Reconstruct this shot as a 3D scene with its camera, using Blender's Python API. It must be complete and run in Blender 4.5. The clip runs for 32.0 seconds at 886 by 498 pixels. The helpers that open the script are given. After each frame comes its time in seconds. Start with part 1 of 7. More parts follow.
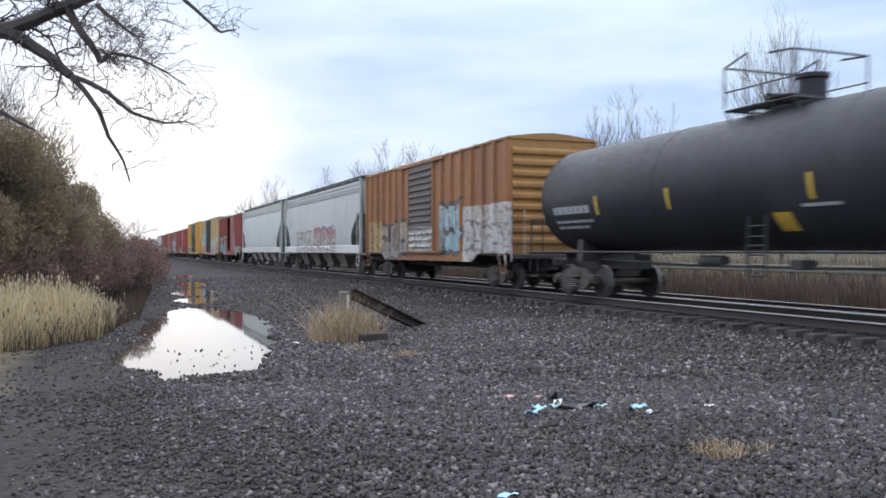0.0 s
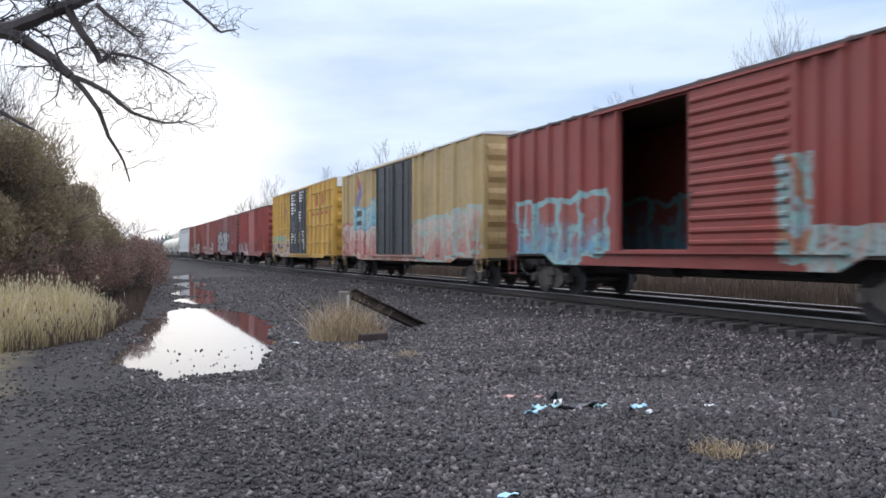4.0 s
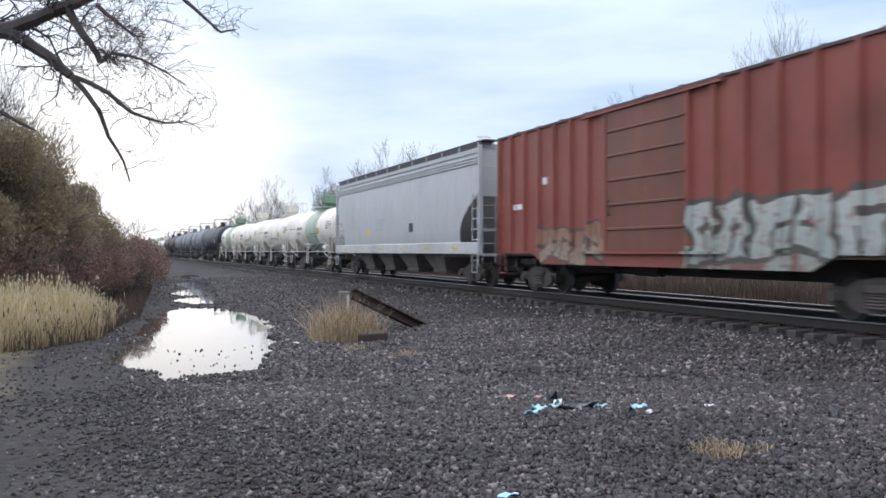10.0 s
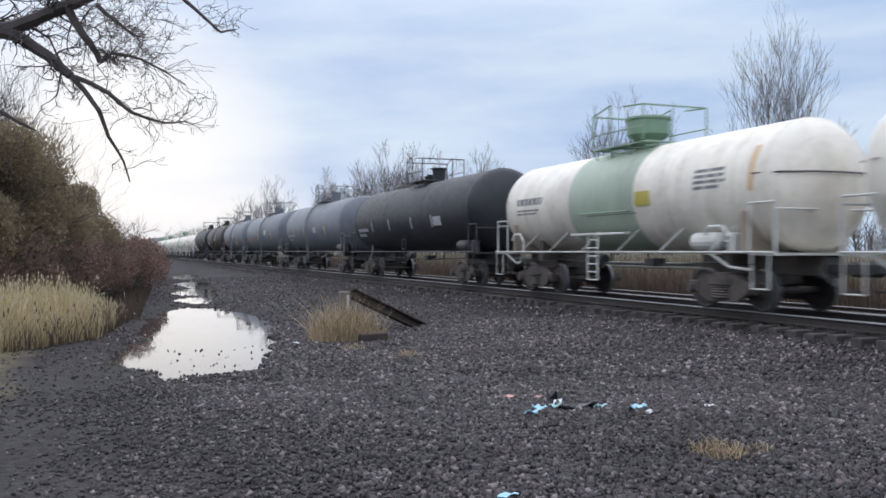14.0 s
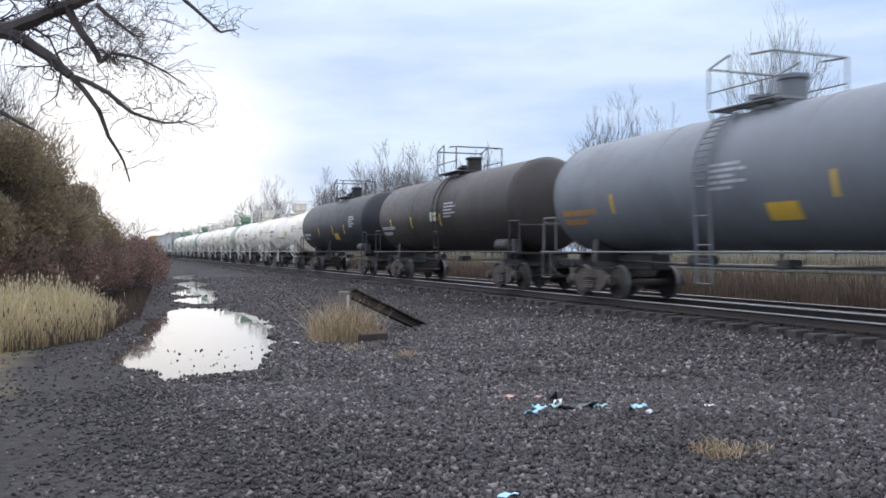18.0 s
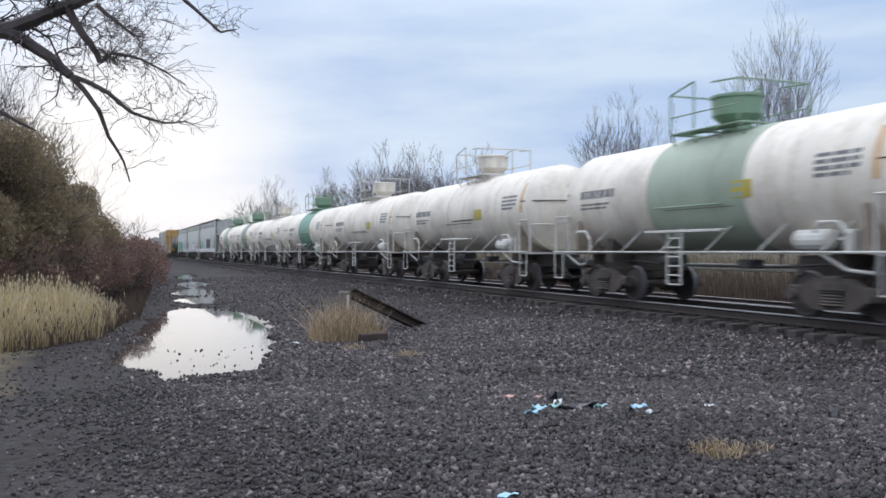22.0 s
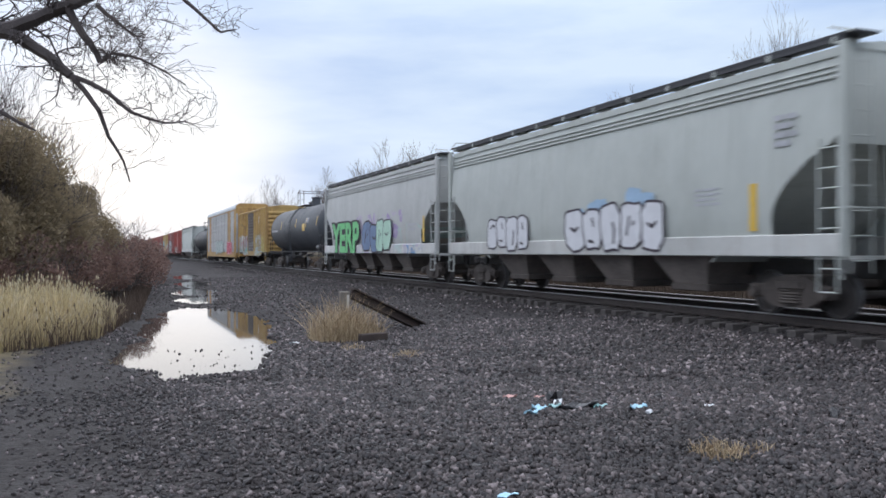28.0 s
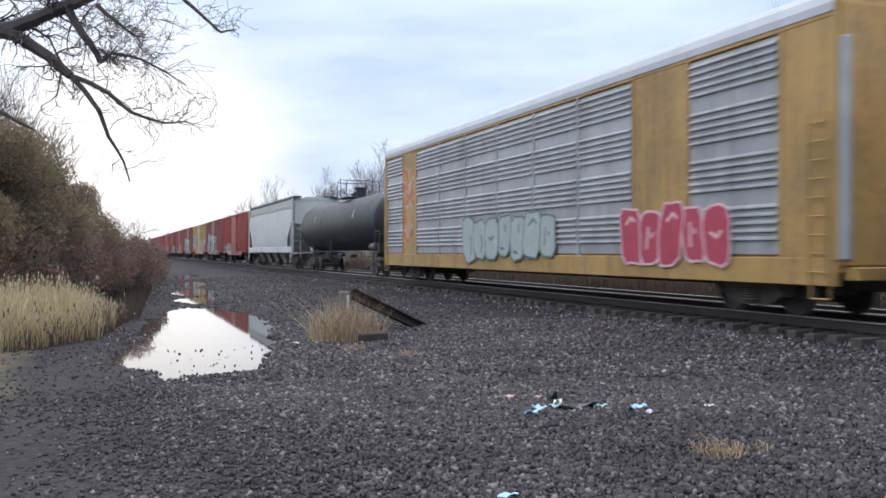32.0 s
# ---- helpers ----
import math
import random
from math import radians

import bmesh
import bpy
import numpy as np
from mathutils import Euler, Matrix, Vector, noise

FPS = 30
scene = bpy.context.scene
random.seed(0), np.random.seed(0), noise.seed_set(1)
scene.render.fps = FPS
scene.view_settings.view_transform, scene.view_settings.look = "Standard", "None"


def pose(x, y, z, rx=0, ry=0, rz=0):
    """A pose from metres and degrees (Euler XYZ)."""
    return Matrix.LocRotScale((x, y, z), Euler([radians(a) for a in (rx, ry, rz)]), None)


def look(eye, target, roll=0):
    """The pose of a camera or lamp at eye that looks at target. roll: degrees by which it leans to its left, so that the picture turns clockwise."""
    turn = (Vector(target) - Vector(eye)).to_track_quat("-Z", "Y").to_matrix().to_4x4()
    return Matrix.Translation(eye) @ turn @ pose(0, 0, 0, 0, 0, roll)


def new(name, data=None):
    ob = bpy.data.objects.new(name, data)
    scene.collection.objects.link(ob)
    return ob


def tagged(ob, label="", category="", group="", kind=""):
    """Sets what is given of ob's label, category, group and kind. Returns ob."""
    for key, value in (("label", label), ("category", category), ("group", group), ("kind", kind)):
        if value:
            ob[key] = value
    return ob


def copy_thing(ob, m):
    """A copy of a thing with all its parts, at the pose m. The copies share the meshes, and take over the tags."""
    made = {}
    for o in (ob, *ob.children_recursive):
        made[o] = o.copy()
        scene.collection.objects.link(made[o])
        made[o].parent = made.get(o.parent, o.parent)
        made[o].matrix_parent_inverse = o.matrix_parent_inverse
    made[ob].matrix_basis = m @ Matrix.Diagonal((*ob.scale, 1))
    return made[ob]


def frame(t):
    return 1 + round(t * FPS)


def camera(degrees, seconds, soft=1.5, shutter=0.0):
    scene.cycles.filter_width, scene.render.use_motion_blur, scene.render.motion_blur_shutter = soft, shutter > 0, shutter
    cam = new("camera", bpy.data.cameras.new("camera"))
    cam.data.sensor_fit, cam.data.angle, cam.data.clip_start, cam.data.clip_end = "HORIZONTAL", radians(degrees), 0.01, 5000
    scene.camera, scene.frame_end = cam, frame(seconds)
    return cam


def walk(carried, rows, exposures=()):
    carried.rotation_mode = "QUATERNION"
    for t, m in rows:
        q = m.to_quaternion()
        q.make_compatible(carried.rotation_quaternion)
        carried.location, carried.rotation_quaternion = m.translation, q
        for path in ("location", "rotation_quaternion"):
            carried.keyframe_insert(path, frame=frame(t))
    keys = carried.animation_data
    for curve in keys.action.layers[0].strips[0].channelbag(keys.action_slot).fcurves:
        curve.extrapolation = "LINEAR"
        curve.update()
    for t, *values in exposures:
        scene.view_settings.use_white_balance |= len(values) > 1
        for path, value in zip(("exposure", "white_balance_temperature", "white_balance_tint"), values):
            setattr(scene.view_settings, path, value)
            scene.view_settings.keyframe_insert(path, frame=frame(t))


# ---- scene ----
# ---- camera ----
cam = camera(54.27, 32.0, soft=1.6, shutter=0.3)
EYE = (0.0, 0.0, 1.22)
YAW, PITCH = radians(21.16), radians(0.147)
AIM = look(EYE, (math.sin(YAW), math.cos(YAW), 1.22 + math.tan(PITCH)))
walk(cam, [(0.0, AIM), (32.0, AIM)],
     [(0.0, 0.09, 6280, 14), (3.0, 0.05, 6280, 14), (6.0, 0.10, 6280, 14), (10.5, 0.10, 6280, 14), (12.5, -0.20, 6280, 14), (14.5, -0.20, 6280, 14), (18.0, 0.01, 6280, 14), (20.0, -0.01, 6280, 14), (22.5, -0.21, 6280, 14), (24.5, -0.23, 6280, 14), (25.5, -0.17, 6280, 14), (28.0, -0.07, 6280, 14), (29.0, -0.05, 6280, 14), (32.0, 0.05, 6280, 14)])

# ---- light: low sun behind thin cloud, down the line of the track ----
SUN_EL, SUN_AZ = radians(14), radians(-4)      # azimuth from +Y towards +X
SUN_DIR = Vector((math.sin(SUN_AZ) * math.cos(SUN_EL), math.cos(SUN_AZ) * math.cos(SUN_EL), math.sin(SUN_EL)))
scene.view_settings.exposure = 0.0
sun = new("sun", bpy.data.lights.new("sun", "SUN"))
sun.data.energy, sun.data.angle, sun.data.color = 0.55, radians(80), (1.0, 0.94, 0.86)
sun.matrix_world = look(SUN_DIR * 50, (0, 0, 0))


def make_world():
    w = bpy.data.worlds.new("sky")
    w.use_nodes = True
    scene.world = w
    nt = w.node_tree
    N, L = nt.nodes, nt.links
    bg = N["Background"]
    sky = N.new("ShaderNodeTexSky")
    sky.sky_type, sky.sun_disc = "NISHITA", False
    sky.sun_elevation, sky.sun_rotation = SUN_EL, SUN_AZ
    sky.air_density, sky.dust_density = 1.0, 2.0
    co = N.new("ShaderNodeTexCoord")
    # cloud sheet: noise stretched along the horizon
    mp = N.new("ShaderNodeMapping")
    mp.inputs["Scale"].default_value = (1.7, 1.7, 7.5)
    mp.inputs["Location"].default_value = (0.35, 0.2, 0.15)
    L.new(co.outputs["Generated"], mp.inputs[0])
    nz = N.new("ShaderNodeTexNoise")
    nz.inputs["Scale"].default_value, nz.inputs["Detail"].default_value = 2.3, 6
    nz.inputs["Roughness"].default_value = 0.5
    L.new(mp.outputs[0], nz.inputs["Vector"])
    rp = N.new("ShaderNodeValToRGB")
    rp.color_ramp.elements[0].position, rp.color_ramp.elements[0].color = 0.34, (0.52, 0.69, 0.945, 1)
    rp.color_ramp.elements[1].position, rp.color_ramp.elements[1].color = 0.64, (0.755, 0.905, 1.045, 1)
    L.new(nz.outputs[0], rp.inputs[0])
    # brighter cloud round the sun
    dt = N.new("ShaderNodeVectorMath")
    dt.operation = "DOT_PRODUCT"
    dt.inputs[1].default_value = Vector((0.03, 1.0, 0.085)).normalized()
    L.new(co.outputs["Generated"], dt.inputs[0])
    gl = N.new("ShaderNodeMapRange")
    gl.interpolation_type = "SMOOTHSTEP"
    gl.inputs[1].default_value, gl.inputs[2].default_value = 0.979, 0.9985
    L.new(dt.outputs["Value"], gl.inputs[0])
    n2 = N.new("ShaderNodeMath")
    n2.operation = "MULTIPLY"
    rr = N.new("ShaderNodeMapRange")
    rr.inputs[1].default_value, rr.inputs[2].default_value = 0.3, 0.6
    rr.inputs[3].default_value, rr.inputs[4].default_value = 0.55, 1.0
    L.new(nz.outputs[0], rr.inputs[0])
    L.new(gl.outputs[0], n2.inputs[0]), L.new(rr.outputs[0], n2.inputs[1])
    mx = N.new("ShaderNodeMix")
    mx.data_type = "RGBA"
    L.new(n2.outputs[0], mx.inputs[0])
    L.new(rp.outputs[0], mx.inputs[6])
    mx.inputs[7].default_value = (0.97, 1.03, 1.065, 1)
    # the clear sky shows through a little
    sc = N.new("ShaderNodeVectorMath")
    sc.operation = "SCALE"
    sc.inputs[3].default_value = 0.08
    L.new(sky.outputs[0], sc.inputs[0])
    m2 = N.new("ShaderNodeMix")
    m2.data_type = "RGBA"
    m2.inputs[0].default_value = 0.94
    L.new(sc.outputs[0], m2.inputs[6]), L.new(mx.outputs[2], m2.inputs[7])
    # an overcast sky is brighter overhead than at the horizon
    sz = N.new("ShaderNodeSeparateXYZ")
    L.new(co.outputs["Generated"], sz.inputs[0])
    zen = N.new("ShaderNodeMapRange")
    zen.interpolation_type = "SMOOTHSTEP"
    zen.inputs[1].default_value, zen.inputs[2].default_value = 0.22, 0.62
    zen.inputs[3].default_value, zen.inputs[4].default_value = 1.0, 2.6
    L.new(sz.outputs[2], zen.inputs[0])
    # the high cloud is a plain neutral white
    hi = N.new("ShaderNodeMapRange")
    hi.inputs[1].default_value, hi.inputs[2].default_value = 0.25, 0.5
    L.new(sz.outputs[2], hi.inputs[0])
    m3 = N.new("ShaderNodeMix")
    m3.data_type = "RGBA"
    m3.inputs[7].default_value = (0.76, 0.82, 0.90, 1)
    L.new(hi.outputs[0], m3.inputs[0]), L.new(m2.outputs[2], m3.inputs[6])
    L.new(m3.outputs[2], bg.inputs[0])
    L.new(zen.outputs[0], bg.inputs[1])


make_world()

# ---- materials ----
MATS = {}


class Nodes:
    """Small shorthand for a node tree."""

    def __init__(self, name):
        self.m = bpy.data.materials.new(name)
        self.m.use_nodes = True
        self.n, self.l = self.m.node_tree.nodes, self.m.node_tree.links
        self.b = self.n["Principled BSDF"]
        self.tc = self.n.new("ShaderNodeTexCoord")
        self.oi = self.n.new("ShaderNodeObjectInfo")

    def link(self, a, b):
        self.l.new(a, b)

    def val(self, sock, v):
        if hasattr(v, "is_linked"):
            self.l.new(v, sock)
        else:
            sock.default_value = v

    def math(self, op, a, b=0.0, c=None, clamp=False):
        x = self.n.new("ShaderNodeMath")
        x.operation, x.use_clamp = op, clamp
        self.val(x.inputs[0], a), self.val(x.inputs[1], b)
        if c is not None:
            self.val(x.inputs[2], c)
        return x.outputs[0]

    def noise(self, scale, detail=4, rough=0.55, vec=None, stretch=None, w=None):
        x = self.n.new("ShaderNodeTexNoise")
        x.noise_dimensions = "4D" if w is not None else "3D"
        x.inputs["Scale"].default_value, x.inputs["Detail"].default_value = scale, detail
        x.inputs["Roughness"].default_value = rough
        v = vec or self.tc.outputs["Object"]
        if stretch:
            mp = self.n.new("ShaderNodeMapping")
            mp.inputs["Scale"].default_value = stretch
            self.l.new(v, mp.inputs[0])
            v = mp.outputs[0]
        self.l.new(v, x.inputs["Vector"])
        if w is not None:
            self.val(x.inputs["W"], w)
        return x.outputs[0]

    def range(self, v, a, b, c=0.0, d=1.0):
        x = self.n.new("ShaderNodeMapRange")
        self.val(x.inputs[0], v)
        for i, q in enumerate((a, b, c, d)):
            x.inputs[1 + i].default_value = q
        return x.outputs[0]

    def mix(self, fac, a, b, blend="MIX"):
        x = self.n.new("ShaderNodeMix")
        x.data_type, x.blend_type = "RGBA", blend
        self.val(x.inputs[0], fac)
        for s, v in ((x.inputs[6], a), (x.inputs[7], b)):
            if isinstance(v, tuple):
                s.default_value = (*v[:3], 1)
            else:
                self.l.new(v, s)
        return x.outputs[2]

    def ramp(self, v, stops):
        x = self.n.new("ShaderNodeValToRGB")
        e = x.color_ramp.elements
        while len(e) < len(stops):
            e.new(0.5)
        for q, (p, c) in zip(e, stops):
            q.position, q.color = p, (*c, 1)
        self.val(x.inputs[0], v)
        return x.outputs[0]

    def bump(self, h, strength=0.3, dist=0.01):
        x = self.n.new("ShaderNodeBump")
        x.inputs["Strength"].default_value, x.inputs["Distance"].default_value = strength, dist
        self.l.new(h, x.inputs["Height"])
        self.l.new(x.outputs[0], self.b.inputs["Normal"])

    def done(self, col, rough=0.6, metal=0.0):
        if isinstance(col, tuple):
            self.b.inputs["Base Color"].default_value = (*col, 1)
        else:
            self.l.new(col, self.b.inputs["Base Color"])
        self.val(self.b.inputs["Roughness"], rough)
        self.b.inputs["Metallic"].default_value = metal
        return self.m


def plain(name, col, rough=0.6, metal=0.0, vary=0.25, scale=3.0, bump=0.0):
    """A surface with two scales of variation round one colour."""
    if name in MATS:
        return MATS[name]
    k = Nodes(name)
    r = k.math("MULTIPLY", k.oi.outputs["Random"], 40.0)
    a = k.noise(scale, 5, w=r)
    b = k.noise(scale * 9, 3, w=r)
    t = k.math("MULTIPLY_ADD", b, 0.45, k.math("MULTIPLY", a, 0.55))
    lo, hi = tuple(c * (1 - vary) for c in col), tuple(min(1, c * (1 + vary)) for c in col)
    c = k.ramp(t, [(0.3, lo), (0.7, hi)])
    if bump:
        k.bump(b, bump)
    MATS[name] = k.done(c, rough, metal)
    return MATS[name]


def letter_row(k, c, w, y0, y1, z0, z1, n, fa, fb, edge):
    """A row of sprayed letter forms in paint: wobbling blocks with an outline and cuts that make each one different."""
    sx = k.n.new("ShaderNodeSeparateXYZ")
    k.link(k.tc.outputs["Object"], sx.inputs[0])
    ny = k.noise(1.7, 2, 0.4, w=w, stretch=(0.1, 1, 1))
    nz = k.noise(1.3, 2, 0.4, w=w + 2.3, stretch=(0.1, 1, 0.6))
    t = k.math("MULTIPLY", k.math("SUBTRACT", k.math("ADD", sx.outputs[1], k.math("MULTIPLY_ADD", ny, 0.9, -0.45)), y0), n / (y1 - y0))
    inside = k.math("MULTIPLY", k.math("GREATER_THAN", t, 0.0), k.math("LESS_THAN", t, float(n)))
    cell, u = k.math("FLOOR", t), k.math("FRACT", t)
    r = []
    for q in (0.0, 11.3, 23.9):
        wn = k.n.new("ShaderNodeTexWhiteNoise")
        wn.noise_dimensions = "1D"
        k.val(wn.inputs["W"], k.math("ADD", cell, w * 3.1 + q))
        r.append(wn.outputs["Value"])
    v = k.math("MULTIPLY", k.math("SUBTRACT", k.math("ADD", sx.outputs[2], k.math("MULTIPLY_ADD", nz, 0.8, -0.4)), z0), 1 / (z1 - z0))
    v = k.math("ADD", v, k.math("MULTIPLY_ADD", r[0], 0.2, -0.1))
    far = lambda a, mid: k.math("ABSOLUTE", k.math("SUBTRACT", a, mid))
    m = k.math("MAXIMUM", k.math("MULTIPLY", far(u, 0.5), 1.96), k.math("MULTIPLY", far(v, 0.5), 2.1))
    body = k.math("MULTIPLY", k.math("LESS_THAN", m, 1.0), inside)
    # an upright cut from below or above, and a short cross cut
    up = k.math("MULTIPLY", k.math("LESS_THAN", far(u, k.math("MULTIPLY_ADD", r[1], 0.3, 0.35)), 0.055), k.math("LESS_THAN", far(v, k.math("MULTIPLY_ADD", r[2], 0.6, 0.2)), 0.26))
    bar = k.math("MULTIPLY", k.math("LESS_THAN", far(v, k.math("MULTIPLY_ADD", r[0], 0.4, 0.3)), 0.05), k.math("LESS_THAN", far(u, k.math("MULTIPLY_ADD", r[2], 0.5, 0.25)), 0.22))
    dark = k.math("MAXIMUM", k.math("GREATER_THAN", m, 0.82), k.math("MAXIMUM", up, bar))
    fill = k.mix(k.range(k.math("MULTIPLY_ADD", k.noise(2.2, 3, w=w + 5), 0.7, k.math("MULTIPLY", v, 0.5)), 0.42, 0.72), fa, fb)
    col = k.mix(dark, fill, edge)
    wear = k.range(k.noise(7, 4, w=w + 9), 0.28, 0.46)
    return k.mix(k.math("MULTIPLY", body, wear), c, col)


def paint(name, col, rust=0.25, grime=0.5, zones=(), fade=0.2, rough=0.55, seed=0.0, streak=(0.23, 0.10, 0.05), spec=0.4, letters=(), blotch=0.62):
    """Weathered rolling-stock paint: fading, run-down streaks, rust spots, grime, and sprayed patches (zones of
    y0, y1, z0, z1, scale and three colours on the car's sides; letters of y0, y1, z0, z1, count, fill, second fill and
    outline: a row of fat unreadable letter forms)."""
    if name in MATS:
        return MATS[name]
    k = Nodes(name)
    w = seed + 1.7
    big = k.noise(0.45, 5, w=w)
    pale = tuple(c * 0.75 + 0.25 * 0.5 for c in col)
    dark = tuple(c * blotch for c in col)
    c = k.ramp(big, [(0.25, dark), (0.5, col), (0.8, tuple(p * fade + q * (1 - fade) for p, q in zip(pale, col)))])
    if zones:
        sx = k.n.new("ShaderNodeSeparateXYZ")
        k.link(k.tc.outputs["Object"], sx.inputs[0])
        for j, (y0, y1, z0, z1, sc, ca, cb, cc, *ragged) in enumerate(zones):
            rag = ragged[0] if ragged else 1.1
            e = k.noise(1.9, 3, w=w + 3 * j, stretch=(0.2, 1, 1))
            e = k.math("MULTIPLY_ADD", e, rag, -rag / 2)
            yy, zz = k.math("ADD", sx.outputs[1], e), k.math("ADD", sx.outputs[2], k.math("MULTIPLY", e, 0.8))
            my = k.math("MULTIPLY", k.math("GREATER_THAN", yy, y0), k.math("LESS_THAN", yy, y1))
            mz = k.math("MULTIPLY", k.math("GREATER_THAN", zz, z0), k.math("LESS_THAN", zz, z1))
            m = k.math("MULTIPLY", my, mz)
            # overlapping letter-like strokes
            n1 = k.noise(sc, 2, 0.4, w=w + 9 + j, stretch=(0.15, 1, 0.7))
            st = k.math("FRACT", k.math("MULTIPLY", n1, 5.0))
            zc = k.ramp(st, [(0.0, ca), (0.30, ca), (0.33, cb), (0.62, cb), (0.65, cc), (0.86, cc), (0.9, ca)])
            wear = k.range(k.noise(7, 4, w=w + j), 0.32, 0.5)
            c = k.mix(k.math("MULTIPLY", m, wear), c, zc)
    for j, (y0, y1, z0, z1, n, fa, fb, edge) in enumerate(letters):
        c = letter_row(k, c, w + 7 * j, y0, y1, z0, z1, n, fa, fb, edge)
    run = k.noise(1.0, 4, 0.6, stretch=(1, 2.6, 0.16), w=w + 5)
    spots = k.noise(6.5, 6, 0.7, w=w + 11)
    rs = k.math("MULTIPLY", k.range(k.math("MULTIPLY_ADD", run, 0.55, k.math("MULTIPLY", spots, 0.45)), 0.5, 0.64), rust)
    c = k.mix(rs, c, streak)
    thin = k.noise(1.0, 3, 0.6, stretch=(1, 11, 0.22), w=w + 31)
    c = k.mix(k.math("MULTIPLY", k.range(thin, 0.56, 0.72), 0.18 + 0.5 * rust), c, tuple(q * 0.45 for q in streak))
    gr = k.math("MULTIPLY", k.range(k.noise(1.6, 6, 0.65, w=w + 21, stretch=(1, 1, 0.45)), 0.42, 0.75), grime * 0.6)
    c = k.mix(gr, c, (0.075, 0.066, 0.06))
    fine = k.noise(30, 3, w=w)
    k.b.inputs["Specular IOR Level"].default_value = spec
    k.bump(fine, 0.12, 0.004)
    MATS[name] = k.done(c, k.range(spots, 0.3, 0.8, rough - 0.08, rough + 0.2))
    return MATS[name]


def ground_material():
    k = Nodes("wet_gravel_ground")
    p = k.tc.outputs["Object"]
    vo = k.n.new("ShaderNodeTexVoronoi")
    vo.inputs["Scale"].default_value = 22
    k.link(p, vo.inputs["Vector"])
    v2 = k.n.new("ShaderNodeTexVoronoi")
    v2.inputs["Scale"].default_value = 47
    k.link(p, v2.inputs["Vector"])
    sep = k.n.new("ShaderNodeSeparateColor")
    k.link(vo.outputs["Color"], sep.inputs[0])
    t = k.math("MULTIPLY_ADD", sep.outputs[0], 0.6, k.math("MULTIPLY", k.noise(90, 2), 0.4))
    c = k.ramp(t, [(0.15, (0.018, 0.0165, 0.017)), (0.55, (0.043, 0.0385, 0.039)), (0.9, (0.095, 0.085, 0.082))])
    patch = k.noise(0.55, 5, 0.6)
    sx = k.n.new("ShaderNodeSeparateXYZ")
    k.link(p, sx.inputs[0])
    # muddy fines along the puddled path, grassy dirt further off
    mud = k.math("MULTIPLY", k.range(k.math("MULTIPLY_ADD", patch, 4.0, k.math("MULTIPLY", sx.outputs[0], -1.0)), -2.0, 1.0), 0.85)
    c = k.mix(mud, c, k.ramp(k.noise(9, 5), [(0.3, (0.03, 0.027, 0.026)), (0.7, (0.062, 0.057, 0.055))]))
    far = k.range(k.math("ADD", sx.outputs[0], k.math("MULTIPLY", patch, 1.5)), 20.3, 21.2)
    left = k.range(k.math("SUBTRACT", k.math("MULTIPLY", patch, 1.6), sx.outputs[0]), 1.9, 2.9)
    straw = k.ramp(k.noise(2.2, 6, 0.7), [(0.3, (0.10, 0.085, 0.05)), (0.7, (0.26, 0.21, 0.12))])
    c = k.mix(left, c, straw)
    c = k.mix(far, c, k.ramp(k.noise(0.9, 6, 0.7), [(0.3, (0.045, 0.04, 0.028)), (0.7, (0.10, 0.085, 0.055))]))
    hgt = k.math("ADD", k.math("MULTIPLY", vo.outputs["Distance"], -1.0), k.math("MULTIPLY", v2.outputs["Distance"], -0.4))
    k.bump(hgt, 0.9, 0.03)
    wet = k.range(k.noise(0.8, 4), 0.35, 0.65, 0.72, 0.95)
    k.b.inputs["Specular IOR Level"].default_value = 0.12
    return k.done(c, wet)


def stone_material(name="ballast_stone", tint=(1.13, 0.965, 0.975), scale=0.265):
    k = Nodes(name)
    g = k.n.new("ShaderNodeNewGeometry")
    r = g.outputs["Random Per Island"]
    T = lambda c: tuple(a * b * scale for a, b in zip(c, tint))
    c = k.ramp(r, [(0.0, T((0.022, 0.021, 0.024))), (0.16, T((0.072, 0.058, 0.052))), (0.3, T((0.045, 0.048, 0.056))), (0.48, T((0.13, 0.125, 0.13))), (0.6, T((0.075, 0.06, 0.054))), (0.76, T((0.19, 0.18, 0.175))), (0.9, T((0.40, 0.385, 0.37))), (1.0, T((0.85, 0.84, 0.82)))])
    c = k.mix(k.range(k.noise(60, 4), 0.4, 0.7, 0, 0.5), c, T((0.06, 0.055, 0.055)))
    patch = k.range(k.noise(0.5, 4), 0.35, 0.7, 0.65, 1.25)
    vm = k.n.new("ShaderNodeVectorMath")
    vm.operation = "SCALE"
    k.link(c, vm.inputs[0]), k.link(patch, vm.inputs[3])
    k.bump(k.noise(120, 3), 0.3, 0.004)
    return k.done(vm.outputs[0], k.range(r, 0, 1, 0.5, 0.8))


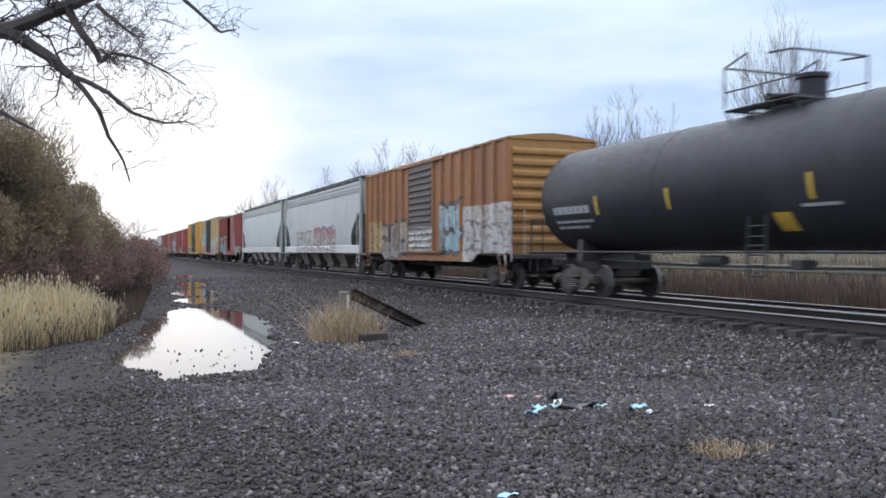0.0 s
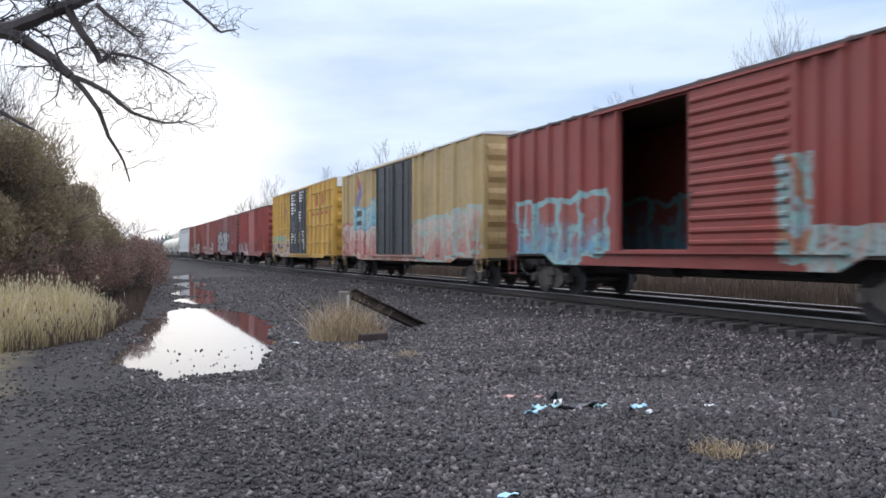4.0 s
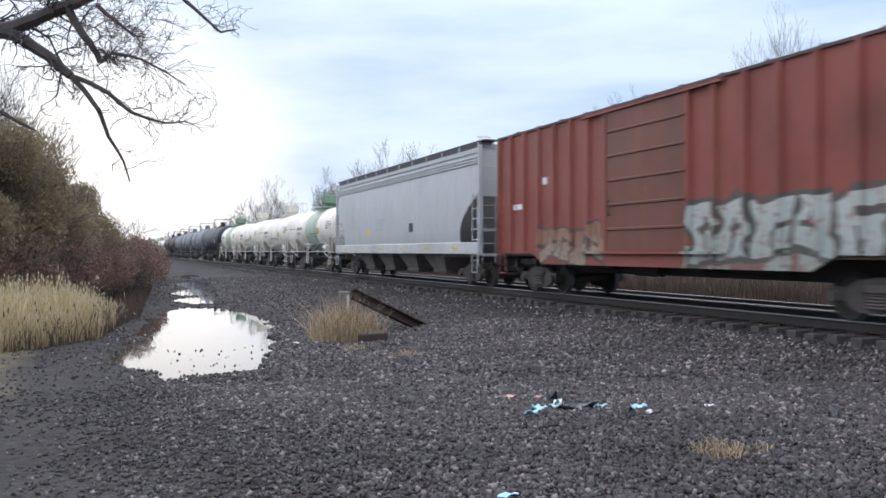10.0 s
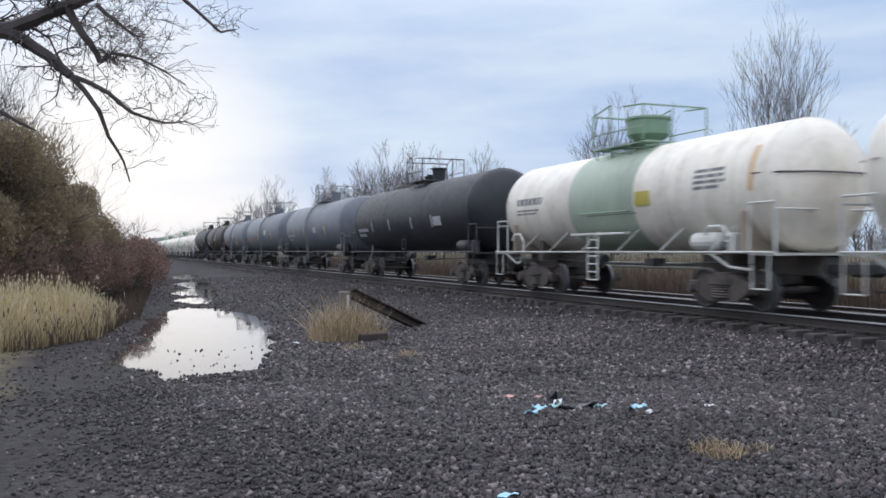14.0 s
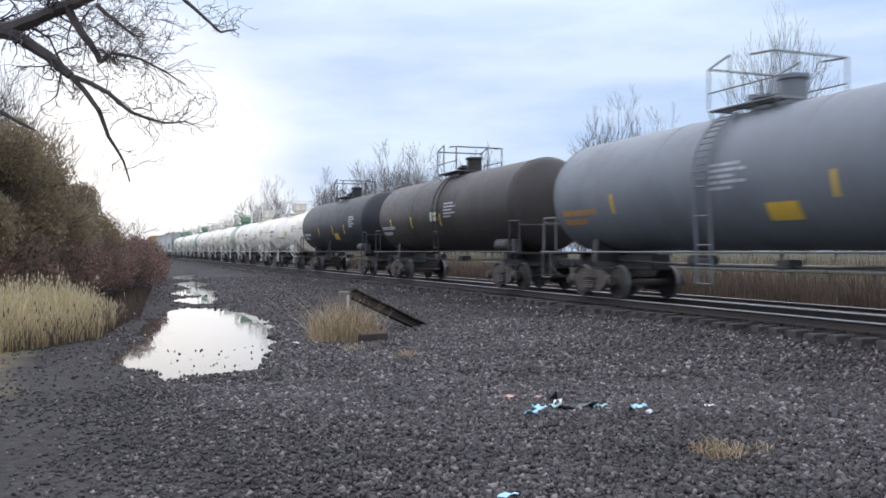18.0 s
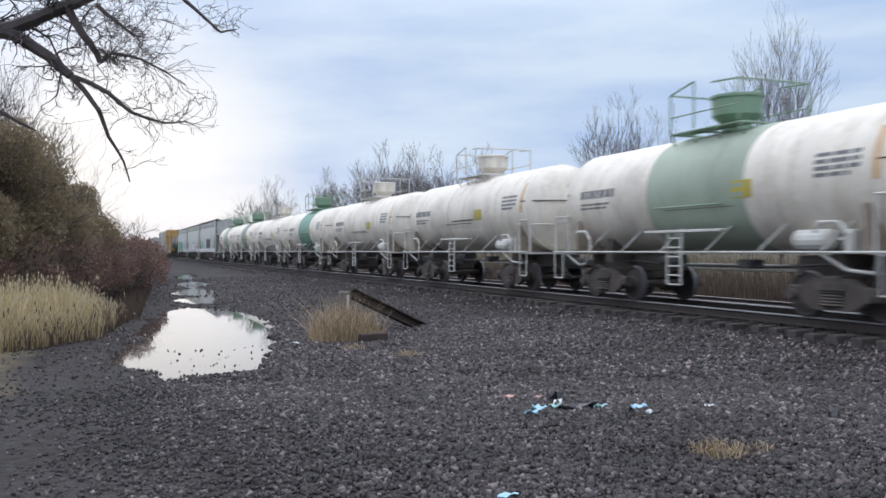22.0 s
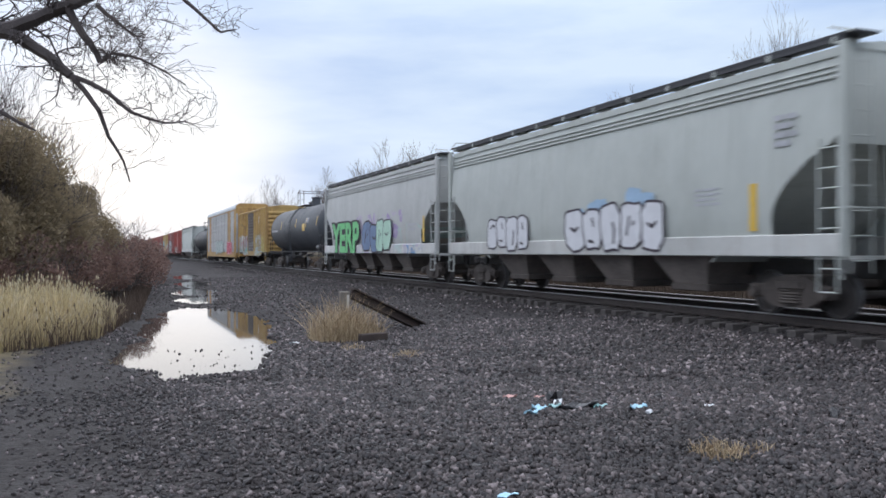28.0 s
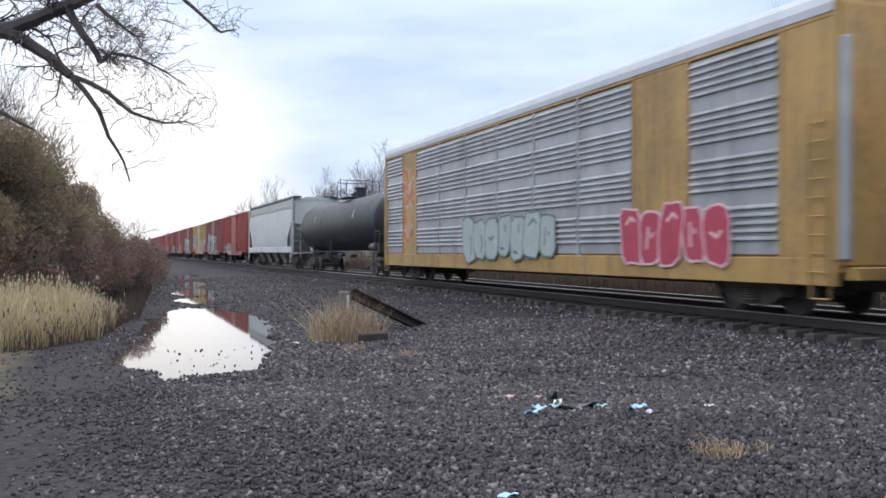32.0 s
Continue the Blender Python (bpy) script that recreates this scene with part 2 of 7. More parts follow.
def island_material(name, stops, rough=0.85, thin=0.0):
    """Plant matter: a colour per blade, twig or leaf."""
    k = Nodes(name)
    g = k.n.new("ShaderNodeNewGeometry")
    c = k.ramp(g.outputs["Random Per Island"], stops)
    c = k.mix(k.range(k.noise(1.3, 4), 0.35, 0.7, 0, 0.45), c, tuple(x * 0.55 for x in stops[0][1]))
    k.b.inputs["Specular IOR Level"].default_value = 0.15
    if thin:
        # light passes through dry leaves
        tr, mx = k.n.new("ShaderNodeBsdfTranslucent"), k.n.new("ShaderNodeMixShader")
        k.link(c, tr.inputs[0])
        mx.inputs[0].default_value = thin
        k.link(k.b.outputs[0], mx.inputs[1]), k.link(tr.outputs[0], mx.inputs[2])
        k.link(mx.outputs[0], k.n["Material Output"].inputs[0])
    return k.done(c, rough)


def water_material():
    k = Nodes("puddle_water")
    k.b.inputs["IOR"].default_value = 1.33
    k.b.inputs["Specular IOR Level"].default_value = 0.5
    # muddy bed: dark body, clear gloss; silt islands are the ground itself
    k.bump(k.noise(2.5, 2), 0.015, 0.01)
    return k.done((0.035, 0.031, 0.028), 0.03)


M_GROUND = ground_material()
M_STONE = stone_material()
M_WATER = water_material()
M_RAIL = plain("rail_steel_side", (0.040, 0.031, 0.028), 0.75, 0.1, 0.35, 4)
M_RAILDULL = plain("dull_rail_head", (0.20, 0.185, 0.18), 0.55, 0.5, 0.15, 2)
M_RAILTOP = plain("polished_rail_head", (0.36, 0.355, 0.36), 0.48, 0.75, 0.10, 2)
M_TIE = plain("creosoted_timber", (0.062, 0.054, 0.05), 0.85, 0, 0.45, 5, 0.4)
M_STEEL = plain("grimy_black_steel", (0.058, 0.055, 0.054), 0.6, 0.2, 0.4, 3, 0.2)
M_TRUCK = plain("dusty_cast_steel", (0.085, 0.07, 0.062), 0.75, 0.1, 0.4, 3, 0.3)
M_WHEEL = plain("wheel_steel", (0.055, 0.048, 0.045), 0.7, 0.2, 0.3, 4)
M_TREAD = plain("worn_wheel_tread", (0.15, 0.145, 0.145), 0.55, 0.6, 0.15, 3)
M_WHITE = plain("white_stencil", (0.72, 0.72, 0.70), 0.6, 0, 0.12, 5)
M_BLACK = plain("black_stencil", (0.03, 0.03, 0.032), 0.6, 0, 0.2, 5)
M_YELLOW = plain("yellow_reflector", (0.62, 0.40, 0.06), 0.4, 0, 0.15, 5)
M_DARKBAR = plain("dark_grey_stencil", (0.16, 0.16, 0.165), 0.6, 0, 0.3, 5)
M_GREYBAR = plain("grey_stencil", (0.38, 0.38, 0.40), 0.6, 0, 0.15, 5)
M_BARK = plain("dark_bark", (0.06, 0.05, 0.05), 0.9, 0, 0.4, 6, 0.5)
M_TWIG = island_material("bare_twig", [(0.0, (0.11, 0.095, 0.09)), (1.0, (0.20, 0.175, 0.16))])
M_DARKTWIG = island_material("dark_bare_twig", [(0.0, (0.06, 0.05, 0.05)), (1.0, (0.11, 0.093, 0.09))])
M_FARTWIG = island_material("pale_bare_twig", [(0.0, (0.115, 0.10, 0.095)), (1.0, (0.21, 0.185, 0.17))])


# ---- mesh helpers ----
class Geo:
    """Collects vertices and faces of one mesh."""

    def __init__(self):
        self.v, self.f = [], []

    def add(self, vs, fs):
        o = len(self.v)
        self.v += [tuple(p) for p in vs]
        self.f += [tuple(i + o for i in q) for q in fs]
        return self

    def box(self, x0, x1, y0, y1, z0, z1):
        p = [(x, y, z) for x in (x0, x1) for y in (y0, y1) for z in (z0, z1)]
        return self.add(p, [(0, 1, 3, 2), (4, 6, 7, 5), (0, 4, 5, 1), (2, 3, 7, 6), (0, 2, 6, 4), (1, 5, 7, 3)])

    def cbox(self, x0, x1, y0, y1, z0, z1, b=0.02):
        """A box with chamfered edges."""
        vs, ix = [], {}
        X, Y, Z = (x0, x1), (y0, y1), (z0, z1)
        for i in (0, 1):
            for j in (0, 1):
                for k in (0, 1):
                    s = [b if q == 0 else -b for q in (i, j, k)]
                    for a in range(3):
                        p = [X[i] + s[0], Y[j] + s[1], Z[k] + s[2]]
                        p[a] = (X[i], Y[j], Z[k])[a]
                        ix[i, j, k, a] = len(vs)
                        vs.append(tuple(p))
        fs = []
        for a in range(3):
            o = [q for q in range(3) if q != a]
            for s in (0, 1):
                c = []
                for u, w in ((0, 0), (1, 0), (1, 1), (0, 1)):
                    key = [0, 0, 0]
                    key[a], key[o[0]], key[o[1]] = s, u, w
                    c.append(ix[(*key, a)])
                fs.append(tuple(c) if (s == 1) == (a != 1) else tuple(reversed(c)))
        for a in range(3):
            o = [q for q in range(3) if q != a]
            for u in (0, 1):
                for w in (0, 1):
                    k0, k1 = [0, 0, 0], [0, 0, 0]
                    k0[a], k1[a] = 0, 1
                    for kk in (k0, k1):
                        kk[o[0]], kk[o[1]] = u, w
                    fs.append((ix[(*k0, o[0])], ix[(*k1, o[0])], ix[(*k1, o[1])], ix[(*k0, o[1])]))
        for i in (0, 1):
            for j in (0, 1):
                for k in (0, 1):
                    fs.append(tuple(ix[i, j, k, a] for a in range(3)))
        return self.add(vs, fs)

    def tube(self, a, b, r0, r1=None, n=6, caps=True):
        r1 = r0 if r1 is None else r1
        a, b = Vector(a), Vector(b)
        d = (b - a)
        if d.length < 1e-6:
            return self
        d.normalize()
        u = d.orthogonal().normalized()
        w = d.cross(u)
        vs = []
        for p, r in ((a, r0), (b, r1)):
            for i in range(n):
                t = 2 * math.pi * i / n
                vs.append(p + (u * math.cos(t) + w * math.sin(t)) * r)
        fs = [(i, (i + 1) % n, n + (i + 1) % n, n + i) for i in range(n)]
        if caps:
            fs += [tuple(reversed(range(n))), tuple(range(n, 2 * n))]
        return self.add(vs, fs)

    def path(self, pts, r, n=6):
        for a, b in zip(pts, pts[1:]):
            self.tube(a, b, r, r, n)
        return self

    def prism(self, pts, axis, a, b):
        """A polygon in the plane across axis (0, 1, 2), pulled from a to b."""
        n = len(pts)
        vs = []
        for q in (a, b):
            for u, w in pts:
                p = [u, w]
                p.insert(axis, q)
                vs.append(tuple(p))
        fs = [(i, (i + 1) % n, n + (i + 1) % n, n + i) for i in range(n)] + [tuple(reversed(range(n))), tuple(range(n, 2 * n))]
        return self.add(vs, fs)

    def lathe(self, prof, n=40, axis=1, centre=(0, 0, 0)):
        """A profile of (along, radius) turned round an axis (1: y, 2: z)."""
        vs, fs = [], []
        for al, r in prof:
            for i in range(n):
                t = 2 * math.pi * i / n
                c, s = r * math.cos(t), r * math.sin(t)
                p = (c, al, s) if axis == 1 else ((al, c, s) if axis == 0 else (c, s, al))
                vs.append(tuple(q + o for q, o in zip(p, centre)))
        for k in range(len(prof) - 1):
            for i in range(n):
                j = (i + 1) % n
                fs.append((k * n + i, k * n + j, (k + 1) * n + j, (k + 1) * n + i))
        fs += [tuple(range(n)), tuple(range((len(prof) - 1) * n, len(prof) * n))]
        return self.add(vs, fs)

    def plate(self, x, y0, y1, z0, z1, t=0.004):
        """A thin plate on a wall that faces -x at x."""
        return self.box(x - t, x + t, y0, y1, z0, z1)

    def mesh(self, name, mat, smooth=False):
        me = bpy.data.meshes.new(name)
        me.from_pydata(self.v, [], self.f)
        me.materials.append(mat)
        bm = bmesh.new()
        bm.from_mesh(me)
        bmesh.ops.recalc_face_normals(bm, faces=bm.faces)
        bm.to_mesh(me)
        bm.free()
        if smooth:
            me.polygons.foreach_set("use_smooth", [True] * len(me.polygons))
            me.set_sharp_from_angle(angle=radians(35))
        return me


def quick_mesh(name, verts, faces, mat):
    me = bpy.data.meshes.new(name)
    me.from_pydata(verts, [], faces)
    me.materials.append(mat)
    return me


def part(name, geo, mat, parent, label="", smooth=False, at=None):
    """One mesh under a thing or part; geo may be a mesh that is shared."""
    me = geo.mesh(name, mat, smooth) if isinstance(geo, Geo) else geo
    ob = new(name, me)
    ob.parent = parent
    if at is not None:
        ob.matrix_local = at if isinstance(at, Matrix) else Matrix.Translation(at)
    if label:
        ob["label"] = label
    return ob

# ---- ground: one sheet, gravel path sloping up to the track bed ----
TRACK_X = 12.99          # centre of the train's track; rail tops at z = 0
FAR_X = 17.55            # second track
WATER_Z = -0.68
PROFILE = [(-600, 1.0), (-60, -0.2), (-8, -0.42), (-2.5, -0.52), (-0.3, -0.61), (4, -0.635), (6, -0.60), (9, -0.52), (10.8, -0.48), (11.3, -0.43),
           (11.58, -0.36), (11.74, -0.27), (12.0, -0.235), (14.0, -0.235), (15.1, -0.42), (16.2, -0.50), (16.5, -0.46), (18.6, -0.46), (19.4, -0.56), (20.4, -0.52),
           (22, -0.35), (28, -0.25), (60, -0.3), (600, 1.0)]
PX, PZ = np.array([p[0] for p in PROFILE]), np.array([p[1] for p in PROFILE])
# hollows that hold water: x, y, half width, half length, lean, depth
HOLLOWS = [(2.15, 21.6, 1.55, 8.4, 0.085, 0.15), (3.2, 34.6, 0.95, 3.0, 0.1, 0.10), (3.9, 42.0, 1.1, 4.5, 0.1, 0.10), (4.6, 52.0, 1.1, 5.5, 0.1, 0.10),
           (5.5, 67.0, 1.1, 8.0, 0.08, 0.10), (0.85, 16.9, 0.75, 2.3, 0.10, 0.10), (0.45, 15.9, 0.5, 0.7, 0.0, 0.06), (1.5, 14.3, 0.35, 0.8, 0.1, 0.06)]


def wobble(x, y, s, seed):
    """Smooth noise from a few sines, about -1 to 1."""
    r = np.random.RandomState(seed)
    out = 0
    for _ in range(7):
        a, b, c = r.uniform(-1, 1, 3)
        out = out + np.sin((x * a + y * b) * s * 2.2 + c * 9)
    return out / 3.2


def ground_z(x, y):
    x, y = np.asarray(x, float), np.asarray(y, float)
    z = np.interp(x, PX, PZ)
    off = np.where((x > -30) & (x < 11.8), 1.0, 0.25)
    z = z + off * (0.016 * wobble(x, y, 0.9, 3) + 0.010 * wobble(x, y, 3.1, 5) + 0.007 * wobble(x, y, 8.0, 8))
    for hx, hy, a, b, lean, d in HOLLOWS:
        u = (x - hx - lean * (y - hy)) / a
        v = (y - hy) / b
        r2 = u * u + v * v + (0.22 if b > 8 and d > 0.12 else 0.45) * wobble(x, y * (1.0 if d > 0.12 else 2.2), 1.6, 11)
        z = z - d * np.clip(1.35 - r2, 0, 1) ** 0.8
    return z


def build_ground():
    xs = np.concatenate([np.geomspace(600, 30, 9) * -1, np.linspace(-26, -4, 16), np.arange(-3.5, 7.5, 0.075), np.arange(7.5, 12, 0.14),
                         np.arange(12, 23, 0.2), np.linspace(23.5, 60, 16), np.geomspace(70, 600, 8)])
    ys = np.concatenate([np.geomspace(300, 10, 8) * -1, np.linspace(-6, 4, 8), np.arange(4.3, 20, 0.09), np.arange(20, 36, 0.16),
                         np.arange(36, 80, 0.5), np.linspace(82, 200, 30), np.geomspace(215, 1800, 12)])
    X, Y = np.meshgrid(xs, ys)
    Z = ground_z(X, Y)
    v = np.stack([X, Y, Z], -1).reshape(-1, 3)
    n, m = len(xs), len(ys)
    i = (np.arange(m - 1)[:, None] * n + np.arange(n - 1)[None]).ravel()
    f = np.stack([i, i + 1, i + n + 1, i + n], 1)
    me = quick_mesh("ground", v.tolist(), f.tolist(), M_GROUND)
    me.polygons.foreach_set("use_smooth", [True] * len(me.polygons))
    tagged(new("ground", me), "dark wet gravel ground with muddy path and straw", "ground", kind="structure")
    # standing water in the hollows
    g = []
    for k in range(40):
        t = 2 * math.pi * k / 40
        g.append((3.0 + 3.6 * math.cos(t) + 0.09 * 28 * math.sin(t), 42 + 32 * math.sin(t), WATER_Z))
    tagged(new("water", quick_mesh("water", g, [tuple(range(40))], M_WATER)), "still muddy rain puddles reflecting the pale sky", "puddle", kind="structure")


ICO = [(0, 0, 1)] + [(0.894 * math.cos(t), 0.894 * math.sin(t), 0.447) for t in [2 * math.pi * i / 5 for i in range(5)]] + \
      [(0.894 * math.cos(t), 0.894 * math.sin(t), -0.447) for t in [2 * math.pi * (i + 0.5) / 5 for i in range(5)]] + [(0, 0, -1)]
ICO_F = [(0, 1 + i, 1 + (i + 1) % 5) for i in range(5)] + [(1 + i, 6 + i, 1 + (i + 1) % 5) for i in range(5)] + \
        [(1 + (i + 1) % 5, 6 + i, 6 + (i + 1) % 5) for i in range(5)] + [(11, 6 + (i + 1) % 5, 6 + i) for i in range(5)]
CUBE = [(x * 0.72, y * 0.72, z * 0.72) for x in (-1, 1) for y in (-1, 1) for z in (-1, 1)]
CUBE_F = [(0, 1, 3), (0, 3, 2), (4, 6, 7), (4, 7, 5), (0, 4, 5), (0, 5, 1), (2, 3, 7), (2, 7, 6), (0, 2, 6), (0, 6, 4), (1, 5, 7), (1, 7, 3)]
OCT = [(1, 0, 0), (0, 1, 0), (-1, 0, 0), (0, -1, 0), (0, 0, 1), (0, 0, -1)]
OCT_F = [(0, 1, 4), (1, 2, 4), (2, 3, 4), (3, 0, 4), (1, 0, 5), (2, 1, 5), (3, 2, 5), (0, 3, 5)]


def scatter(name, px, py, size, mat, fine, seed, sink=0.25, zfun=ground_z, label="", kind="stuff"):
    """Angular stones of the given sizes, half bedded in the ground, as one mesh."""
    r = np.random.RandomState(seed)
    T, F = {"round": (np.array(ICO), np.array(ICO_F)), "block": (np.array(CUBE), np.array(CUBE_F)), "chip": (np.array(OCT), np.array(OCT_F))}[fine]
    n, k = len(px), len(T)
    q = r.normal(size=(n, 4))
    q /= np.linalg.norm(q, axis=1)[:, None]
    a, b, c, d = q.T
    R = np.stack([1 - 2 * (c * c + d * d), 2 * (b * c - a * d), 2 * (b * d + a * c), 2 * (b * c + a * d), 1 - 2 * (b * b + d * d), 2 * (c * d - a * b),
                  2 * (b * d - a * c), 2 * (c * d + a * b), 1 - 2 * (b * b + c * c)], 1).reshape(n, 3, 3)
    sh = (T[None] * r.uniform(0.62, 1.25, (n, k, 1)) + r.uniform(-0.2, 0.2, (n, k, 3))) * r.uniform([0.6, 0.5, 0.4], [1.1, 0.9, 0.75], (n, 1, 3))
    v = np.einsum("nij,nkj->nki", R, sh) * size[:, None, None]
    z = zfun(px, py) + size * (0.45 - sink) * 0.9
    v += np.stack([px, py, z], 1)[:, None, :]
    f = (F[None] + (np.arange(n) * k)[:, None, None]).reshape(-1, 3)
    me = bpy.data.meshes.new(name)
    me.vertices.add(n * k)
    me.vertices.foreach_set("co", v.ravel())
    me.loops.add(len(f) * 3)
    me.loops.foreach_set("vertex_index", f.ravel())
    me.polygons.add(len(f))
    me.polygons.foreach_set("loop_start", np.arange(len(f)) * 3)
    me.update()
    me.materials.append(mat)
    return tagged(new(name, me), label, "gravel", kind=kind)


def visible_points(n, r0, r1, rs, power=2.0):
    """Random places in the wedge of ground before the camera."""
    a = YAW + rs.uniform(-0.53, 0.53, n)
    d = (r0 ** power + rs.uniform(0, 1, n) * (r1 ** power - r0 ** power)) ** (1 / power)
    return d * np.sin(a), d * np.cos(a)


def build_gravel():
    rs = np.random.RandomState(4)
    dry = stone_material("drier_ballast_stone", scale=0.32)
    for name, n, r0, r1, lo, hi, fine, mat in (("ballast_gravel", 44000, 5.2, 12.5, 0.021, 0.06, "block", M_STONE), ("ballast_gravel", 60000, 9.8, 22, 0.03, 0.068, "block", dry),
                                               ("ballast_gravel", 30000, 21.5, 60, 0.04, 0.085, "chip", dry)):
        x, y = visible_points(n, r0, r1, rs)
        # fewer on the muddy path, none in the water or under the straw
        keep = (x < 11.6) & (ground_z(x, y) > WATER_Z - 0.012) & (rs.uniform(0, 1, n) < np.clip(0.2 + (x + 0.1) / 3.4 + 0.3 * wobble(x, y, 0.8, 21), 0.09, 1.0)) & (x > -1.6)
        x, y = x[keep], y[keep]
        s = (lo + (hi - lo) * rs.beta(1.6, 3.2, len(x))) * np.clip(0.72 + 0.12 * x, 0.7, 1.0)
        scatter(name, x, y, s, mat, fine, 7, label="loose dark grey crushed stone ballast")
    # ballast of the two track beds
    n = 26000
    y = 3 + 75 * rs.uniform(0, 1, n) ** 1.7
    x = rs.uniform(11.68, 19.6, n)
    bed = lambda a, b: ground_z(a, b) + np.where((np.abs(a - TRACK_X) < 1.25) | (np.abs(a - FAR_X) < 1.25), 0.0, 0.02)
    s = rs.uniform(0.025, 0.055, n)
    m = 4200
    yy = 12 + 85 * rs.uniform(0, 1, m) ** 1.5
    scatter("track_ballast", 11.5 - rs.gamma(1.5, 0.25, m), yy, rs.uniform(0.025, 0.05, m), stone_material("shoulder_ballast", (1.10, 0.97, 0.96), 0.5), "block", 19, 0.0, label="loose stones along the sleeper ends")
    scatter("track_ballast", x, y, s, stone_material("grimy_track_ballast", (1.12, 0.95, 0.90), 0.22), "chip", 9, zfun=bed, label="dark crushed stone track ballast")


def build_track(cx, top, name, label):
    """Two flat-bottomed rails on timber sleepers."""
    tr = tagged(new(name), label, "railway track", kind="structure")
    tr.location = (cx, 0, top)
    y0, y1 = -60, 420
    prof = [(-0.075, -0.185), (0.075, -0.185), (0.075, -0.172), (0.012, -0.150), (0.009, -0.052), (0.036, -0.040), (0.036, -0.02), (-0.036, -0.02),
            (-0.036, -0.040), (-0.009, -0.052), (-0.012, -0.150), (-0.075, -0.172)]
    body = Geo().prism(prof, 1, y0, y1).mesh("rail", M_RAIL)
    head = Geo().prism([(-0.0375, -0.026), (-0.0375, -0.014), (-0.029, -0.004), (-0.016, 0.0), (0.016, 0.0), (0.029, -0.004), (0.0375, -0.014), (0.0375, -0.026)], 1, y0, y1).mesh("rail_head", M_RAILTOP if top > -0.1 else M_RAILDULL)
    for s in (-0.755, 0.755):
        rail = part("rail", body, None, tr, at=(s, 0, 0))
        part("rail_head", head, None, rail, "polished running surface")
    tie = Geo().cbox(-1.36, 1.36, -0.115, 0.115, -0.40, -0.2, 0.012).mesh("sleeper", M_TIE)
    plate = Geo().box(-0.16, 0.16, -0.09, 0.09, -0.2, -0.183).mesh("tie_plate", M_RAIL)
    rs = random.Random(int(cx * 10))
    y = 2.0
    rest = Geo()
    n = 0
    while y < 200:
        if n < 130:
            t = part("sleeper", tie, None, tr, at=pose(rs.uniform(-0.16, 0.06), y, rs.uniform(-0.025, 0.0), 0, rs.uniform(-0.9, 0.2), rs.uniform(-2.2, 2.2)))
            if n < 60:
                for s in (-0.755, 0.755):
                    part("tie_plate", plate, None, t, at=(s, 0, 0))
        else:
            rest.box(-1.3, 1.3, y - 0.115, y + 0.115, -0.38, -0.2)
        n += 1
        y += 0.52
    tagged(part("sleepers", rest, M_TIE, tr), kind="stuff")
    return tr


# ---- plants ----
def branch(geo, p, d, length, r, level, rs, spread, up, n=5, thin=0.0):
    """A tapering limb that bends and forks."""
    segs = 4 if level > 1 else 3
    pts, q = [Vector(p)], Vector(d).normalized()
    for i in range(segs):
        q = (q + Vector((rs.gauss(0, 0.13), rs.gauss(0, 0.13), rs.gauss(0, 0.1) + up * 0.12))).normalized()
        pts.append(pts[-1] + q * length / segs)
    for i in range(segs):
        a, b = r * (1 - 0.62 * i / segs), r * (1 - 0.62 * (i + 1) / segs)
        geo.tube(pts[i], pts[i + 1], a, b, n if level > 1 else 3, caps=False)
    if level <= 0:
        return
    kids = rs.randint(4, 6) if level > 1 else rs.randint(3, 6)
    for k in range(kids):
        i = rs.randint(1, segs)
        f = rs.random()
        base = pts[i - 1].lerp(pts[i], f)
        side = q.orthogonal().normalized()
        side.rotate(Matrix.Rotation(rs.uniform(0, 6.283), 3, q))
        nd = (q * (1.0 - spread) + side * spread + Vector((0, 0, up * 0.25))).normalized()
        branch(geo, base, nd, length * rs.uniform(0.5, 0.78), max(r * 0.55, thin), level - 1, rs, spread, up, max(3, n - 1), thin)


def shoot(geo, p, d, length, r, level, rs, thin, rise):
    """A rising limb that curves upwards and carries ever finer shoots, most of them towards its tip."""
    segs = 5 if level > 2 else 4 if level else 2
    pts, q = [Vector(p)], Vector(d).normalized()
    for i in range(segs):
        q = (q + Vector((rs.gauss(0, 0.09), rs.gauss(0, 0.09), rise * 0.16 + rs.gauss(0, 0.04)))).normalized()
        pts.append(pts[-1] + q * length / segs)
    for i in range(segs):
        a, b = max(thin, r * (1 - 0.75 * i / segs)), max(thin, r * (1 - 0.75 * (i + 1) / segs))
        geo.tube(pts[i], pts[i + 1], a, b, 5 if level > 2 else 3, caps=False)
    if level == 0:
        return
    n = (3, 5, 6, 7)[level - 1] + rs.randint(0, 2)
    turn = rs.uniform(0, 6.283)
    for k in range(n):
        f = 0.22 + 0.76 * (k + rs.random()) / n
        i = min(segs - 1, int(f * segs))
        base = pts[i].lerp(pts[i + 1], f * segs - i)
        ax = (pts[i + 1] - pts[i]).normalized()
        side = ax.orthogonal().normalized()
        side.rotate(Matrix.Rotation(turn + 2.4 * k + rs.uniform(-0.5, 0.5), 3, ax))
        out = rs.uniform(0.42, 0.85)
        shoot(geo, base, ax + side * out + Vector((0, 0, 0.18)), length * (0.72 - 0.34 * f) * rs.uniform(0.75, 1.15), max(thin, r * 0.42), level - 1, rs, thin, rise)


